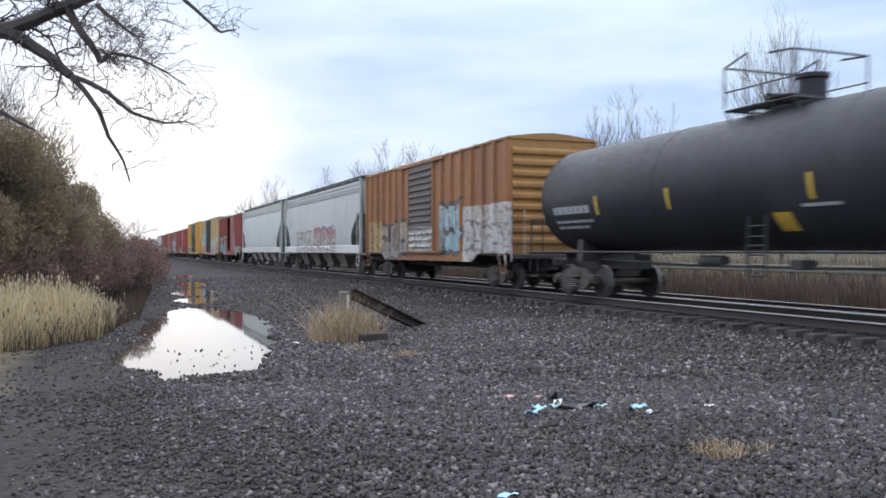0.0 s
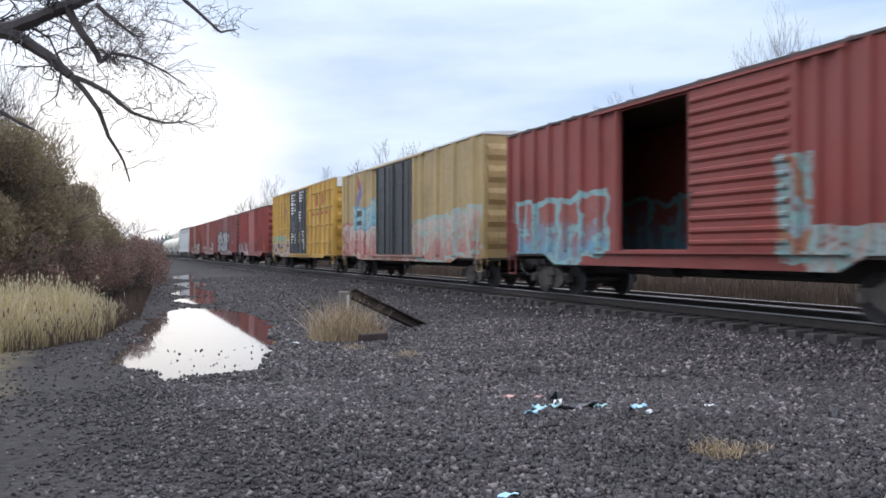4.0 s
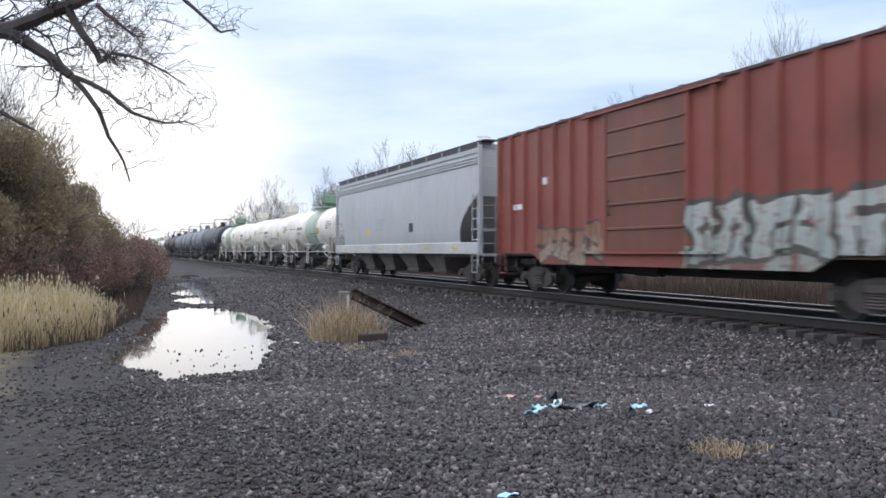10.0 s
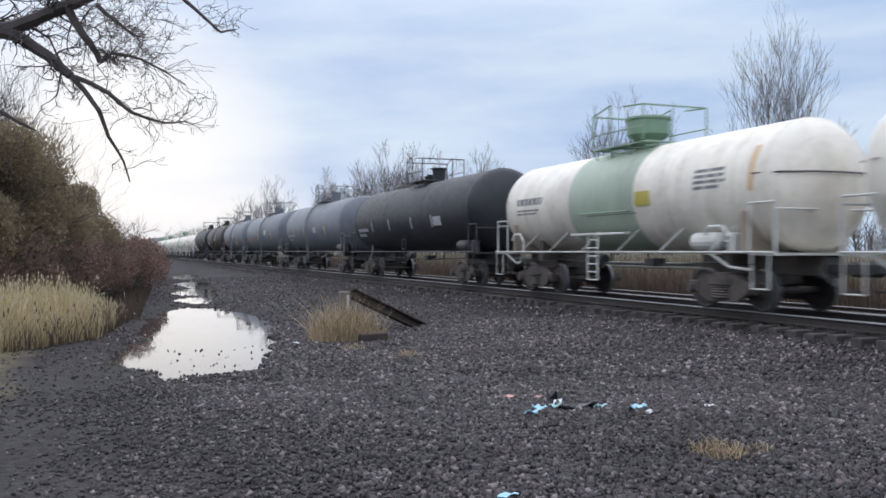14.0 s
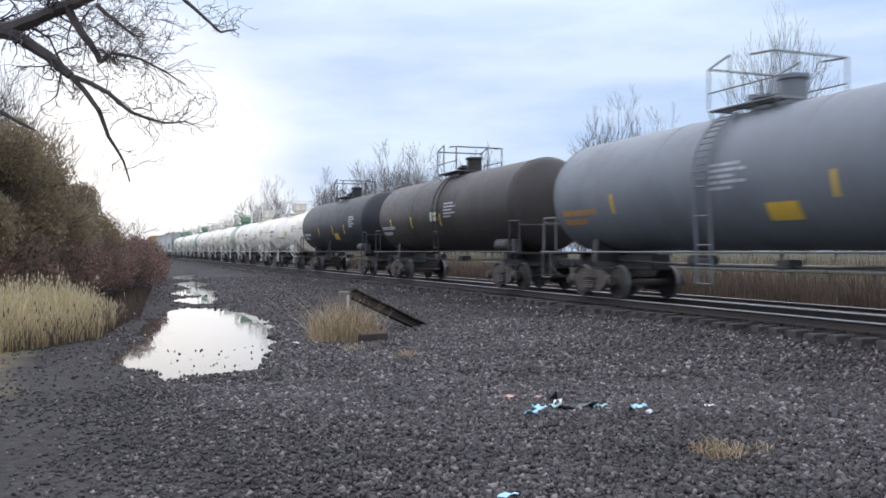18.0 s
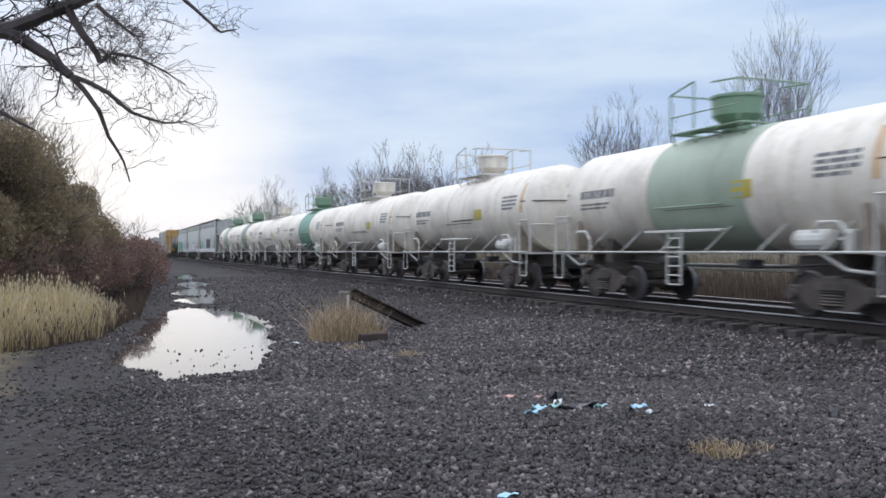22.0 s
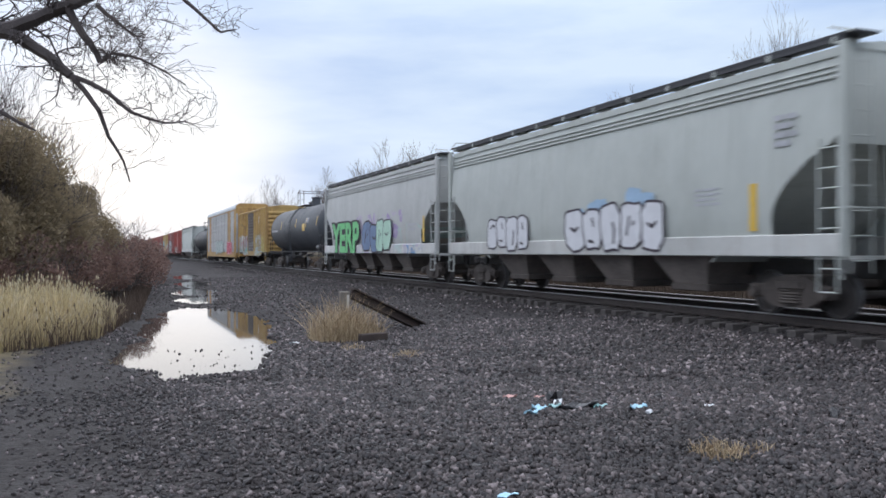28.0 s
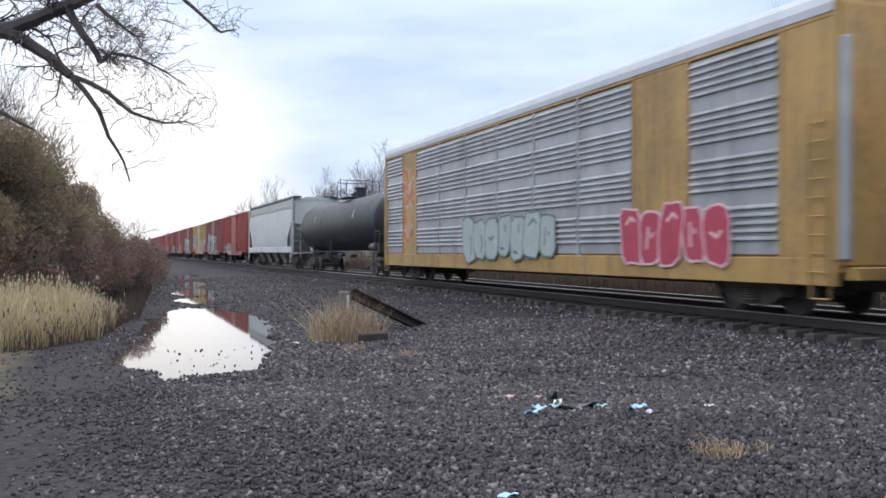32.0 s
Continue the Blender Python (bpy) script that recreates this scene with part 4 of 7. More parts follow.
def sideframe_mesh():
    g = Geo()
    pts = [(-1.05, 0.36), (-1.05, 0.58), (-0.72, 0.60), (-0.42, 0.74), (0.42, 0.74), (0.72, 0.60), (1.05, 0.58), (1.05, 0.36), (0.74, 0.36), (0.70, 0.30), (0.42, 0.17), (-0.42, 0.17), (-0.70, 0.30), (-0.74, 0.36)]
    g.prism(pts, 0, -0.07, 0.07)
    g.cbox(-0.11, 0.0, -1.05, -0.72, 0.34, 0.60, 0.03)
    g.cbox(-0.11, 0.0, 0.72, 1.05, 0.34, 0.60, 0.03)
    g.tube((-0.20, -0.885, 0.44), (-0.05, -0.885, 0.44), 0.10, 0.11, 12)
    g.tube((-0.20, 0.885, 0.44), (-0.05, 0.885, 0.44), 0.10, 0.11, 12)
    return g.mesh("sideframe", M_TRUCK)


def spring_mesh():
    g = Geo()
    g.lathe([(0.24 + 0.0275 * k, 0.27 if k % 2 else 0.22) for k in range(11)] + [(0.53, 0.33), (0.66, 0.33)], 20, 2)
    g.v = [(-0.07 + x * 0.4, y, z) for x, y, z in g.v]
    return g.mesh("spring_nest", M_TRUCK)


def bolster_mesh():
    g = Geo()
    g.cbox(-1.12, 1.12, -0.2, 0.2, 0.5, 0.78, 0.03)
    g.tube((0, 0, 0.7), (0, 0, 0.98), 0.25, 0.25, 12)
    g.box(-0.75, 0.75, -0.62, -0.56, 0.3, 0.42)
    g.box(-0.75, 0.75, 0.56, 0.62, 0.3, 0.42)
    for y in (-0.9, 0.9):
        g.tube((-0.8, y, 0.43), (0.8, y, 0.43), 0.075, 0.075, 8)
    return g.mesh("truck", M_TRUCK)


def coupler_mesh():
    g = Geo()
    g.cbox(-0.09, 0.09, -0.62, 0.05, 0.80, 0.98, 0.02)
    g.cbox(-0.2, 0.16, -0.86, -0.58, 0.74, 1.02, 0.05)
    g.cbox(-0.26, 0.26, -0.06, 0.1, 0.7, 1.12, 0.02)
    g.path([(-0.3, -0.1, 0.8), (-0.32, -0.3, 0.62), (-0.28, -0.6, 0.45), (-0.1, -0.8, 0.5)], 0.022, 5)
    return g.mesh("coupler", M_STEEL)


def add_trucks(car, tc):
    for y in (-tc, tc):
        tr = part("truck", shared("truck", bolster_mesh), None, car, at=(0, y, 0))
        for s in (-1, 1):
            m = Matrix.Translation((s * 1.02, 0, 0)) @ (Matrix.Identity(4) if s < 0 else Matrix.Rotation(math.pi, 4, "Z"))
            part("sideframe", shared("side", sideframe_mesh), None, tr, at=m)
            part("spring_nest", shared("spring", spring_mesh), None, tr, at=m)
            for a in (-0.885, 0.885):
                w = Matrix.Translation((s * 0.755, a, 0.42)) @ (Matrix.Identity(4) if s < 0 else Matrix.Rotation(math.pi, 4, "Z"))
                wh = part("wheel", shared("wheel", wheel_mesh), None, tr, at=w)
                if s < 0:
                    WHEELS.append((wh, car, y + a, a))


def add_couplers(car, half):
    for s in (-1, 1):
        m = Matrix.Translation((0, s * (half - 0.86), 0)) @ (Matrix.Identity(4) if s < 0 else Matrix.Rotation(math.pi, 4, "Z"))
        part("coupler", shared("coupler", coupler_mesh), None, car, at=m)


def ladder(car, mat, x, y0, y1, z0, z1, n, r=0.014, side=True, whole=False):
    """Two stiles and their rungs on a side (across y) or on an end (across x, with x and y swapped)."""
    P = (lambda a, b, z: (a, b, z)) if side else (lambda a, b, z: (b, a, z))
    zs = [z0 + (z1 - z0) * (k + 0.5) / n for k in range(n)]
    if whole:
        g = Geo()
        for y in (y0, y1):
            g.tube(P(x, y, z0), P(x, y, z1), r * 1.3, None, 4)
        for z in zs:
            g.tube(P(x, y0, z), P(x, y1, z), r, None, 4)
        return part("ladder", g, mat, car)
    for y in (y0, y1):
        part("ladder_stile", Geo().tube(P(x, y, z0), P(x, y, z1), r * 1.3, None, 5), mat, car)
    rung = Geo().tube(P(0, y0, 0), P(0, y1, 0), r, None, 5).mesh("ladder_rung", mat)
    for z in zs:
        part("ladder_rung", rung, None, car, at=P(x, 0, z))


def step(x, y, z0, z1, w=0.42):
    return Geo().path([(x, y - w / 2, z1), (x, y - w / 2, z0), (x, y + w / 2, z0), (x, y + w / 2, z1)], 0.018, 5)


def bars(x, y, z, rows, mat, car, name="stencilled_text", h=0.07, gap=0.05, label="", seed=1):
    """Rows of plain bars for lettering too small to read: rows of total width; text starts at y and runs towards +y or -y."""
    rs = random.Random(seed)
    g = Geo()
    for k, wd in enumerate(rows):
        u = 0.0
        top = z - k * (h + gap)
        while u < wd:
            q = min(rs.uniform(0.18, 0.5), wd - u)
            g.plate(x, y - u - q, y - u, top - h, top, 0.003)
            u += q + 0.06
    return part(name, g, mat, car, label)


def strokes(geo, pts, r, x, seg=7):
    """A flat painted stroke with round ends on the plane at x; pts are (y, z)."""
    for (a, b), (c, d) in zip(pts, pts[1:]):
        L = math.hypot(c - a, d - b) or 1e-6
        uy, uz = (c - a) / L, (d - b) / L
        ring = []
        for k in range(seg + 1):
            t = math.pi * (k / seg) - math.pi / 2
            ring.append((c + r * (uy * math.cos(t) - uz * math.sin(t)), d + r * (uz * math.cos(t) + uy * math.sin(t))))
        for k in range(seg + 1):
            t = math.pi * (k / seg) + math.pi / 2
            ring.append((a + r * (uy * math.cos(t) - uz * math.sin(t)), b + r * (uz * math.cos(t) + uy * math.sin(t))))
        geo.add([(x, p, q) for p, q in ring], [tuple(range(len(ring)))])
        x -= 0.00035
    return x


def bubble(cy, cz, w, h, rs, grow=0.0, wob=None, n=22):
    """Outline of one fat sprayed letter form: a wobbling rounded block."""
    wob = wob or [(rs.uniform(-0.09, 0.09), rs.uniform(-0.09, 0.09)) for _ in range(n)]
    pts = []
    for k in range(n):
        t = 6.2832 * k / n
        c, s = math.cos(t), math.sin(t)
        u, v = math.copysign(abs(c) ** 0.55, c), math.copysign(abs(s) ** 0.55, s)
        pts.append((cy + (w / 2 * (1 + wob[k][0] + 0.06 * v) + grow) * u, cz + (h / 2 * (1 + wob[k][1]) + grow) * v))
    return pts, wob


def graffiti(car, x, y0, y1, z0, z1, seed, fill, edge, letters=5, bold=0.13, label="", back=None):
    """Sprayed bubble lettering, unreadable, on a side: cloud, then letter by letter its outline, fill and inner strokes."""
    rs = random.Random(seed)
    w = (y1 - y0) / letters
    h = z1 - z0
    line = max(0.035, bold * 0.32)
    if back:
        g = Geo()
        for k in range(letters * 2):
            pts, _ = bubble(rs.uniform(y0, y1), rs.uniform(z0 + 0.3 * h, z1), w * rs.uniform(0.6, 1.1), h * rs.uniform(0.4, 0.8), rs)
            g.add([(x - 0.001 - 0.0003 * k, p, q) for p, q in pts], [tuple(range(len(pts)))])
        tagged(part("spray_cloud", quick_mesh("spray_cloud", g.v, g.f, back), None, car), kind="stuff")
    for k in range(letters):
        cy, cz = y1 - (k + 0.5) * w, (z0 + z1) / 2 + rs.uniform(-0.05, 0.05) * h
        lw, lh = w * rs.uniform(0.92, 1.12), h * rs.uniform(0.84, 1.06)
        sh = rs.uniform(-0.16, 0.16)
        X = x - 0.008 - 0.004 * (k % 3)
        lean = lambda p: (p[0] + sh * (p[1] - cz), p[1])
        inner, wob = bubble(cy, cz, lw, lh, rs)
        outer, _ = bubble(cy, cz, lw, lh, rs, line * 1.5, wob)
        g = Geo()
        g.add([(X - 0.002, *lean(p)) for p in inner], [tuple(range(len(inner)))])
        ob = part("graffiti_letter", quick_mesh("graffiti_letter", g.v, g.f, fill), None, car, label)
        g = Geo()
        g.add([(X, *lean(p)) for p in outer], [tuple(range(len(outer)))])
        part("letter_outline", quick_mesh("letter_outline", g.v, g.f, edge), None, ob)
        g, q = Geo(), X - 0.004
        form = rs.randrange(5)
        cuts = (([(-0.18, 0.22), (0.06, 0.34), (0.24, 0.26)],), ([(0.12, -0.34), (0.2, -0.05), (0.14, 0.1)],), ([(-0.16, -0.22), (-0.08, 0.2)], [(0.1, 0.02), (0.14, 0.08)]),
                ([(-0.2, 0.05), (0.0, -0.03), (0.18, 0.07)],), ([(0.04, 0.3), (0.1, 0.12)], [(-0.2, -0.3), (0.05, -0.34)]))[form]
        for c in cuts:
            q = strokes(g, [lean((cy - u * lw, cz + v * lh)) for u, v in c], line, q, 4)
        part("letter_stroke", quick_mesh("letter_stroke", g.v, g.f, edge), None, ob)


def words(car, text, x, y, z, size, mat, label="", bold=0.03):
    """Readable sprayed word on a side that faces -x."""
    cu = bpy.data.curves.new("word", "FONT")
    cu.body, cu.size, cu.extrude, cu.offset = text, size, 0.001, bold * size
    tmp = bpy.data.objects.new("word", cu)
    scene.collection.objects.link(tmp)
    me = bpy.data.meshes.new_from_object(tmp.evaluated_get(bpy.context.evaluated_depsgraph_get()))
    bpy.data.objects.remove(tmp)
    for v in me.vertices:
        v.co.x *= 1.14
    me.materials.clear()
    me.materials.append(mat)
    return part("graffiti", me, None, car, label, at=Matrix.Translation((x, y, z)) @ Matrix(((0, 0, -1, 0), (-1, 0, 0, 0), (0, 1, 0, 0), (0, 0, 0, 1))))


# ---- boxcars ----
def boxcar(label, L, length, mat, roofmat, doormat, style="ribs", eave=4.73, peak=4.92, sill=1.16, drop=0.86, doors=((-1.55, 1.55),), open_gap=None, nrib=7,
           endribs=9, endmat=None, far=False, tags=(), name="boxcar"):
    """A steel boxcar. L: body length; length: over the couplers. doors: spans of y; open_gap: span left open."""
    car = tagged(new(name), label, "boxcar", "freight train cars")
    H = L / 2
    W = 1.60 if style == "smooth" else 1.53
    endmat = endmat or mat
    y_lo, y_hi = min(d[0] for d in doors), max(d[1] for d in doors)
    if open_gap:
        y_lo, y_hi = min(y_lo, open_gap[0]), max(y_hi, open_gap[1])
    n_, f_ = (-W, -W + 0.06), (W - 0.06, W)
    for xs, spans in ((n_, ((-H, y_lo, sill, eave), (y_hi, H, sill, eave), (y_lo, y_hi, eave - 0.16, eave), (y_lo, y_hi, sill, sill + 0.1))), (f_, ((-H, H, sill, eave),))):
        for y0, y1, z0, z1 in spans:
            part("side_wall" if z1 - z0 > 1 else "door_header" if z0 > 3 else "door_sill", Geo().box(*xs, y0, y1, z0, z1), mat, car)
    for s in (-1, 1):
        part("end_wall", Geo().box(-W + 0.06, W - 0.06, *sorted((s * H, s * (H - 0.06))), sill - 0.02, eave), endmat, car)
    part("floor", Geo().box(-W + 0.06, W - 0.06, -H + 0.06, H - 0.06, sill - 0.08, sill + 0.02), plain("boxcar_floor_boards", (0.12, 0.085, 0.06), 0.85, 0, 0.3, 2), car)
    # roof: shallow peak with a drip edge and cross seams
    r = Geo().prism([(-W - 0.05, eave - 0.03), (-W - 0.05, eave + 0.03), (-0.55, peak - 0.03), (0, peak), (0.55, peak - 0.03), (W + 0.05, eave + 0.03), (W + 0.05, eave - 0.03)], 1, -H - 0.04, H + 0.04)
    n = 12
    for k in range(1, n):
        y = -H + L * k / n
        for s in (-1, 1):
            r.add([(s * (W + 0.04), y - 0.05, eave + 0.03), (s * (W + 0.04), y + 0.05, eave + 0.03), (s * 0.04, y + 0.05, peak + 0.03), (s * 0.04, y - 0.05, peak + 0.03),
                   (s * (W + 0.04), y, eave + 0.07), (s * 0.04, y, peak + 0.05)], [(0, 1, 4), (3, 2, 5), (0, 4, 5, 3), (1, 2, 5, 4)])
    part("roof", r, roofmat, car)
    # deep side sill between the trucks
    for s in (-1, 1):
        a, b = sorted((s * (W + 0.02), s * (W - 0.05)))
        g = Geo().prism([(-H + 2.2, sill + 0.03), (-H + 2.9, drop), (H - 2.9, drop), (H - 2.2, sill + 0.03)], 0, a, b)
        g.box(a, b, -H, H, sill - 0.01, sill + 0.07)
        part("side_sill", g, mat, car)
    # ribs or corrugation
    rows = []
    for a, b in ((-H, y_lo), (y_hi, H)):
        k = nrib if style == "ribs" else nrib
        rows += [a + (b - a) * (i + (0.5 if style == "wide" else 0.0)) / k + (0.07 if i == 0 and style != "wide" else 0) for i in range(k)]
        rows.append(b - 0.07)
    wr = 0.055 if style in ("ribs", "grid") else (0.15 if style == "wide" else 0.03)
    dp = 0.095 if style != "smooth" else 0.012
    for s in (-1, 1) if not far else (-1,):
        for y in rows:
            q = [(s * (W - 0.005), y - wr * 1.5), (s * (W + dp), y - wr * 0.8), (s * (W + dp), y + wr * 0.8), (s * (W - 0.005), y + wr * 1.5)]
            part("side_post", Geo().prism(q, 2, sill + 0.07, eave - 0.035), mat, car)
    if style == "grid":
        for z in (sill + 0.75, sill + 1.75, sill + 2.75, eave - 0.55):
            for a, b in ((-H + 0.1, y_lo - 0.06), (y_hi + 0.06, H - 0.1)):
                part("side_girth", Geo().prism([(-W + 0.005, z - 0.06), (-W - 0.06, z - 0.035), (-W - 0.06, z + 0.035), (-W + 0.005, z + 0.06)], 1, a, b), mat, car)
    # ends with pressed ribs
    for s in (-1, 1):
        for k in range(endribs):
            z = sill + 0.2 + (eave - sill - 0.45) * (k + 0.5) / endribs
            hh = (eave - sill) / endribs * 0.36
            y = s * (H - 0.005)
            q = [(y, z - hh), (y + s * 0.07, z - hh * 0.35), (y + s * 0.07, z + hh * 0.35), (y, z + hh)]
            part("end_rib", Geo().prism(q, 0, -W + 0.14, W - 0.14), endmat, car)
        for x in (-W, W):
            a, b = sorted((x, x * 0.93))
            part("corner_post", Geo().cbox(a - 0.02, b + 0.02, *sorted((s * H + s * 0.01, s * (H - 0.12))), sill - 0.02, eave - 0.034, 0.012), mat, car)
        ladder(car, mat, s * (H + 0.12), -W + 0.05, -W + 0.5, sill - 0.25, sill + 1.35, 5, 0.012, False, far)
        ladder(car, mat, -W - 0.1, s * H - s * 0.08, s * H - s * 0.53, sill - 0.2, sill + 1.45, 5, 0.012, True, far)
        part("sill_step", step(-W - 0.04, s * H - s * 0.32, 0.55, sill + 0.02), mat, car)
        part("end_sill", Geo().cbox(-W + 0.1, W - 0.1, *sorted((s * H, s * (H + 0.22))), 0.98, sill - 0.03, 0.02), M_STEEL, car)
    g = Geo().lathe([(-0.02, 0.02), (-0.02, 0.26), (0.02, 0.28), (0.02, 0.02)], 16, 1, (0.5, -H - 0.22, 2.5))
    part("brake_wheel", g, M_STEEL, car)
    # centre sill and brake rigging
    g = Geo().cbox(-0.22, 0.22, -H, H, 0.62, 1.06, 0.02)
    for y in (-3.2, -1.1, 1.1, 3.2):
        g.prism([(-W + 0.1, sill), (-0.3, 0.72), (0.3, 0.72), (W - 0.1, sill)], 1, y - 0.05, y + 0.05)
    part("underframe", g, M_STEEL, car)
    g = Geo().tube((-0.5, -0.9, 0.82), (-0.5, -0.2, 0.82), 0.15, None, 12)
    g.tube((-0.62, 0.6, 0.8), (-0.62, 1.6, 0.8), 0.2, None, 12)
    g.path([(-0.5, -4.6, 0.66), (-0.5, -0.9, 0.74), (-0.6, 0.6, 0.74), (-0.5, 4.6, 0.66)], 0.02, 5)
    part("brake_gear", g, M_STEEL, car)
    # doors
    for y0, y1 in doors:
        g = Geo()
        d0 = W + 0.045
        g.cbox(-d0 - 0.02, -d0 + 0.035, y0, y1, sill + 0.06, eave - 0.12, 0.01)
        door = part("door", g, doormat[0], car)
        kind = doormat[1]
        if kind == "louvre":
            for k in range(13):
                z = sill + 0.25 + (eave - sill - 0.6) * k / 12
                q = [(-d0 - 0.019, z - 0.09), (-d0 - 0.075, z - 0.03), (-d0 - 0.075, z + 0.02), (-d0 - 0.019, z + 0.05)]
                part("door_corrugation", Geo().prism(q, 1, y0 + 0.1, y1 - 0.1), doormat[0], door)
        elif kind == "panel":
            for k in range(1, 6):
                z = sill + (eave - sill) * k / 6
                q = [(-d0 - 0.019, z - 0.035), (-d0 - 0.05, z - 0.02), (-d0 - 0.05, z + 0.02), (-d0 - 0.019, z + 0.035)]
                part("door_rib", Geo().prism(q, 1, y0 + 0.04, y1 - 0.04), doormat[0], door)
        elif kind == "plug":
            for y in (y0 + 0.05, (y0 + y1) / 2 - 0.03, y1 - 0.09):
                part("door_post", Geo().box(-d0 - 0.07, -d0 - 0.019, y, y + 0.05, sill + 0.1, eave - 0.2), doormat[0], door)
            for k in range(1, 4):
                z = sill + (eave - sill) * k / 4
                part("door_rib", Geo().box(-d0 - 0.055, -d0 - 0.018, y0 + 0.06, y1 - 0.06, z - 0.03, z + 0.03), doormat[0], door)
            for y in (y0 + 0.35, y1 - 0.35):
                part("locking_bar", Geo().tube((-d0 - 0.09, y, sill + 0.1), (-d0 - 0.09, y, eave - 0.3), 0.022, None, 6), doormat[0], door)
        part("door_handle", Geo().path([(-d0 - 0.02, y1 - 0.18, 2.1), (-d0 - 0.1, y1 - 0.18, 2.1), (-d0 - 0.1, y1 - 0.18, 2.45), (-d0 - 0.02, y1 - 0.18, 2.45)], 0.016, 5), M_STEEL, door)
    for z in (sill + 0.03, eave - 0.09):
        part("door_track", Geo().box(-W - 0.12, -W + 0.01, y_lo - 1.2, y_hi + 1.2, z - 0.03, z + 0.03), mat, car)
    for f in tags:
        f(car, W if style != "smooth" else W + dp)
    add_trucks(car, H - 1.85)
    add_couplers(car, length / 2)
    return car


# ---- covered hoppers ----
def hopper(label, L, length, mat, sillmat, tags=(), bays=4, top=4.72, roofmat=None, baymat=None, kerb=0.17):
    """A grain hopper: tall flat sides cut away at the ends, sloped bays below, roof hatches and walkway."""
    car = tagged(new("hopper_car"), label, "hopper car", "freight train cars")
    H = L / 2
    W, z0, z1 = 1.6, 1.12, top
    roofmat = roofmat or mat

    def bow(z):
        """How far the bowed side lies inside the full width at a height."""
        return 0.17 * max(0.0, (z - 2.3) / 2.5) ** 2 + 0.05 * max(0.0, (2.0 - z) / 0.6) ** 2

    def reach(z):
        """Half length of the side sheet at a height: upright above, cut away in a round sweep over the truck."""
        if z > 3.1:
            return H - 0.15
        return H - 0.15 - 1.55 * math.sin(min(1.0, (3.1 - z) / 1.35) * math.pi / 2) ** 0.8

    zs = [1.45 + (z1 - 0.05 - 1.45) * k / 26 for k in range(27)]
    for s in (-1, 1):
        vs, fs = [], []
        for z in zs:
            for q in (-1, 1):
                for d in (0.0, 0.03):
                    vs.append((s * (W - bow(z) - d), q * reach(z), z))
        for k in range(26):
            o, p = 4 * k, 4 * k + 4
            fs += [(o, o + 2, p + 2, p), (o + 1, p + 1, p + 3, o + 3), (o, p, p + 1, o + 1), (o + 2, o + 3, p + 3, p + 2)]
        part("side_sheet", Geo().add(vs, fs + [(0, 1, 3, 2), (104, 106, 107, 105)]), mat, car, smooth=True)
        part("side_sill", Geo().cbox(*sorted((s * (W + 0.045), s * (W - 0.1))), -H + 0.05, H - 0.05, z0, 1.52, 0.02), sillmat, car)
        for zz, hh in ((z1 - 0.2, 0.16), (z1 - 0.37, 0.035), (z1 - 0.47, 0.035), (z1 - 0.57, 0.045)):
            x = W - bow(zz)
            part("top_chord", Geo().cbox(*sorted((s * (x + 0.04), s * (x - 0.02))), -H + 0.15, H - 0.15, zz, zz + hh, 0.01), mat, car)
    # roof with hatch trough and walkway
    g = Geo().prism([(-W + 0.15, z1 - 0.06), (-1.25, z1 + 0.03), (-0.5, z1 + 0.12), (0.5, z1 + 0.12), (1.25, z1 + 0.03), (W - 0.15, z1 - 0.06)], 1, -H + 0.12, H - 0.12)
    part("roof", g, roofmat, car)
    part("hatch_cover", Geo().prism([(-0.32, z1 + 0.1), (-0.28, z1 + 0.2), (0.28, z1 + 0.2), (0.32, z1 + 0.1)], 1, -H + 1.0, H - 1.0), roofmat, car)
    deck = plain("weathered_walkway_grating", (0.055, 0.055, 0.06), 0.7, 0.2, 0.3, 3)
    for s in (-1, 1):
        part("roof_walkway", Geo().box(*sorted((s * 0.95, s * 1.5)), -H - 0.15, H + 0.15, z1 + 0.15, z1 + 0.19), deck, car)
        part("walkway_angle", Geo().box(*sorted((s * 1.46, s * 1.49)), -H + 0.1, H - 0.1, z1 + 0.15 - kerb, z1 + 0.15), deck, car)
        n = 11
        for k in range(n + 1):
            y = -H + 0.3 + (L - 0.6) * k / n
            part("walkway_bracket", Geo().box(*sorted((s * 0.95, s * 1.51)), y - 0.035, y + 0.035, z1 + 0.12 - kerb, z1 + 0.146), mat, car)
    for k in range(6):
        y = -H + 1.5 + (L - 3) * k / 5
        part("hatch_latch", Geo().cbox(-0.36, 0.36, y - 0.06, y + 0.06, z1 + 0.18, z1 + 0.24, 0.01), M_STEEL, car)
    # slope sheets and end frames
    for s in (-1, 1):
        g = Geo()
        g.add([(-W + 0.03, s * (H - 0.2), 3.2), (W - 0.03, s * (H - 0.2), 3.2), (W - 0.03, s * (H - 3.4), 1.0), (-W + 0.03, s * (H - 3.4), 1.0),
               (-W + 0.03, s * (H - 0.26), 3.2), (W - 0.03, s * (H - 0.26), 3.2), (W - 0.03, s * (H - 3.46), 1.0), (-W + 0.03, s * (H - 3.46), 1.0)],
              [(0, 1, 2, 3), (7, 6, 5, 4), (0, 4, 5, 1), (1, 5, 6, 2), (2, 6, 7, 3), (3, 7, 4, 0)])
        part("slope_sheet", g, mat, car)
        part("end_sheet", Geo().box(-W + 0.2, W - 0.2, *sorted((s * (H - 0.19), s * (H - 0.15))), 3.05, z1 - 0.05), mat, car)
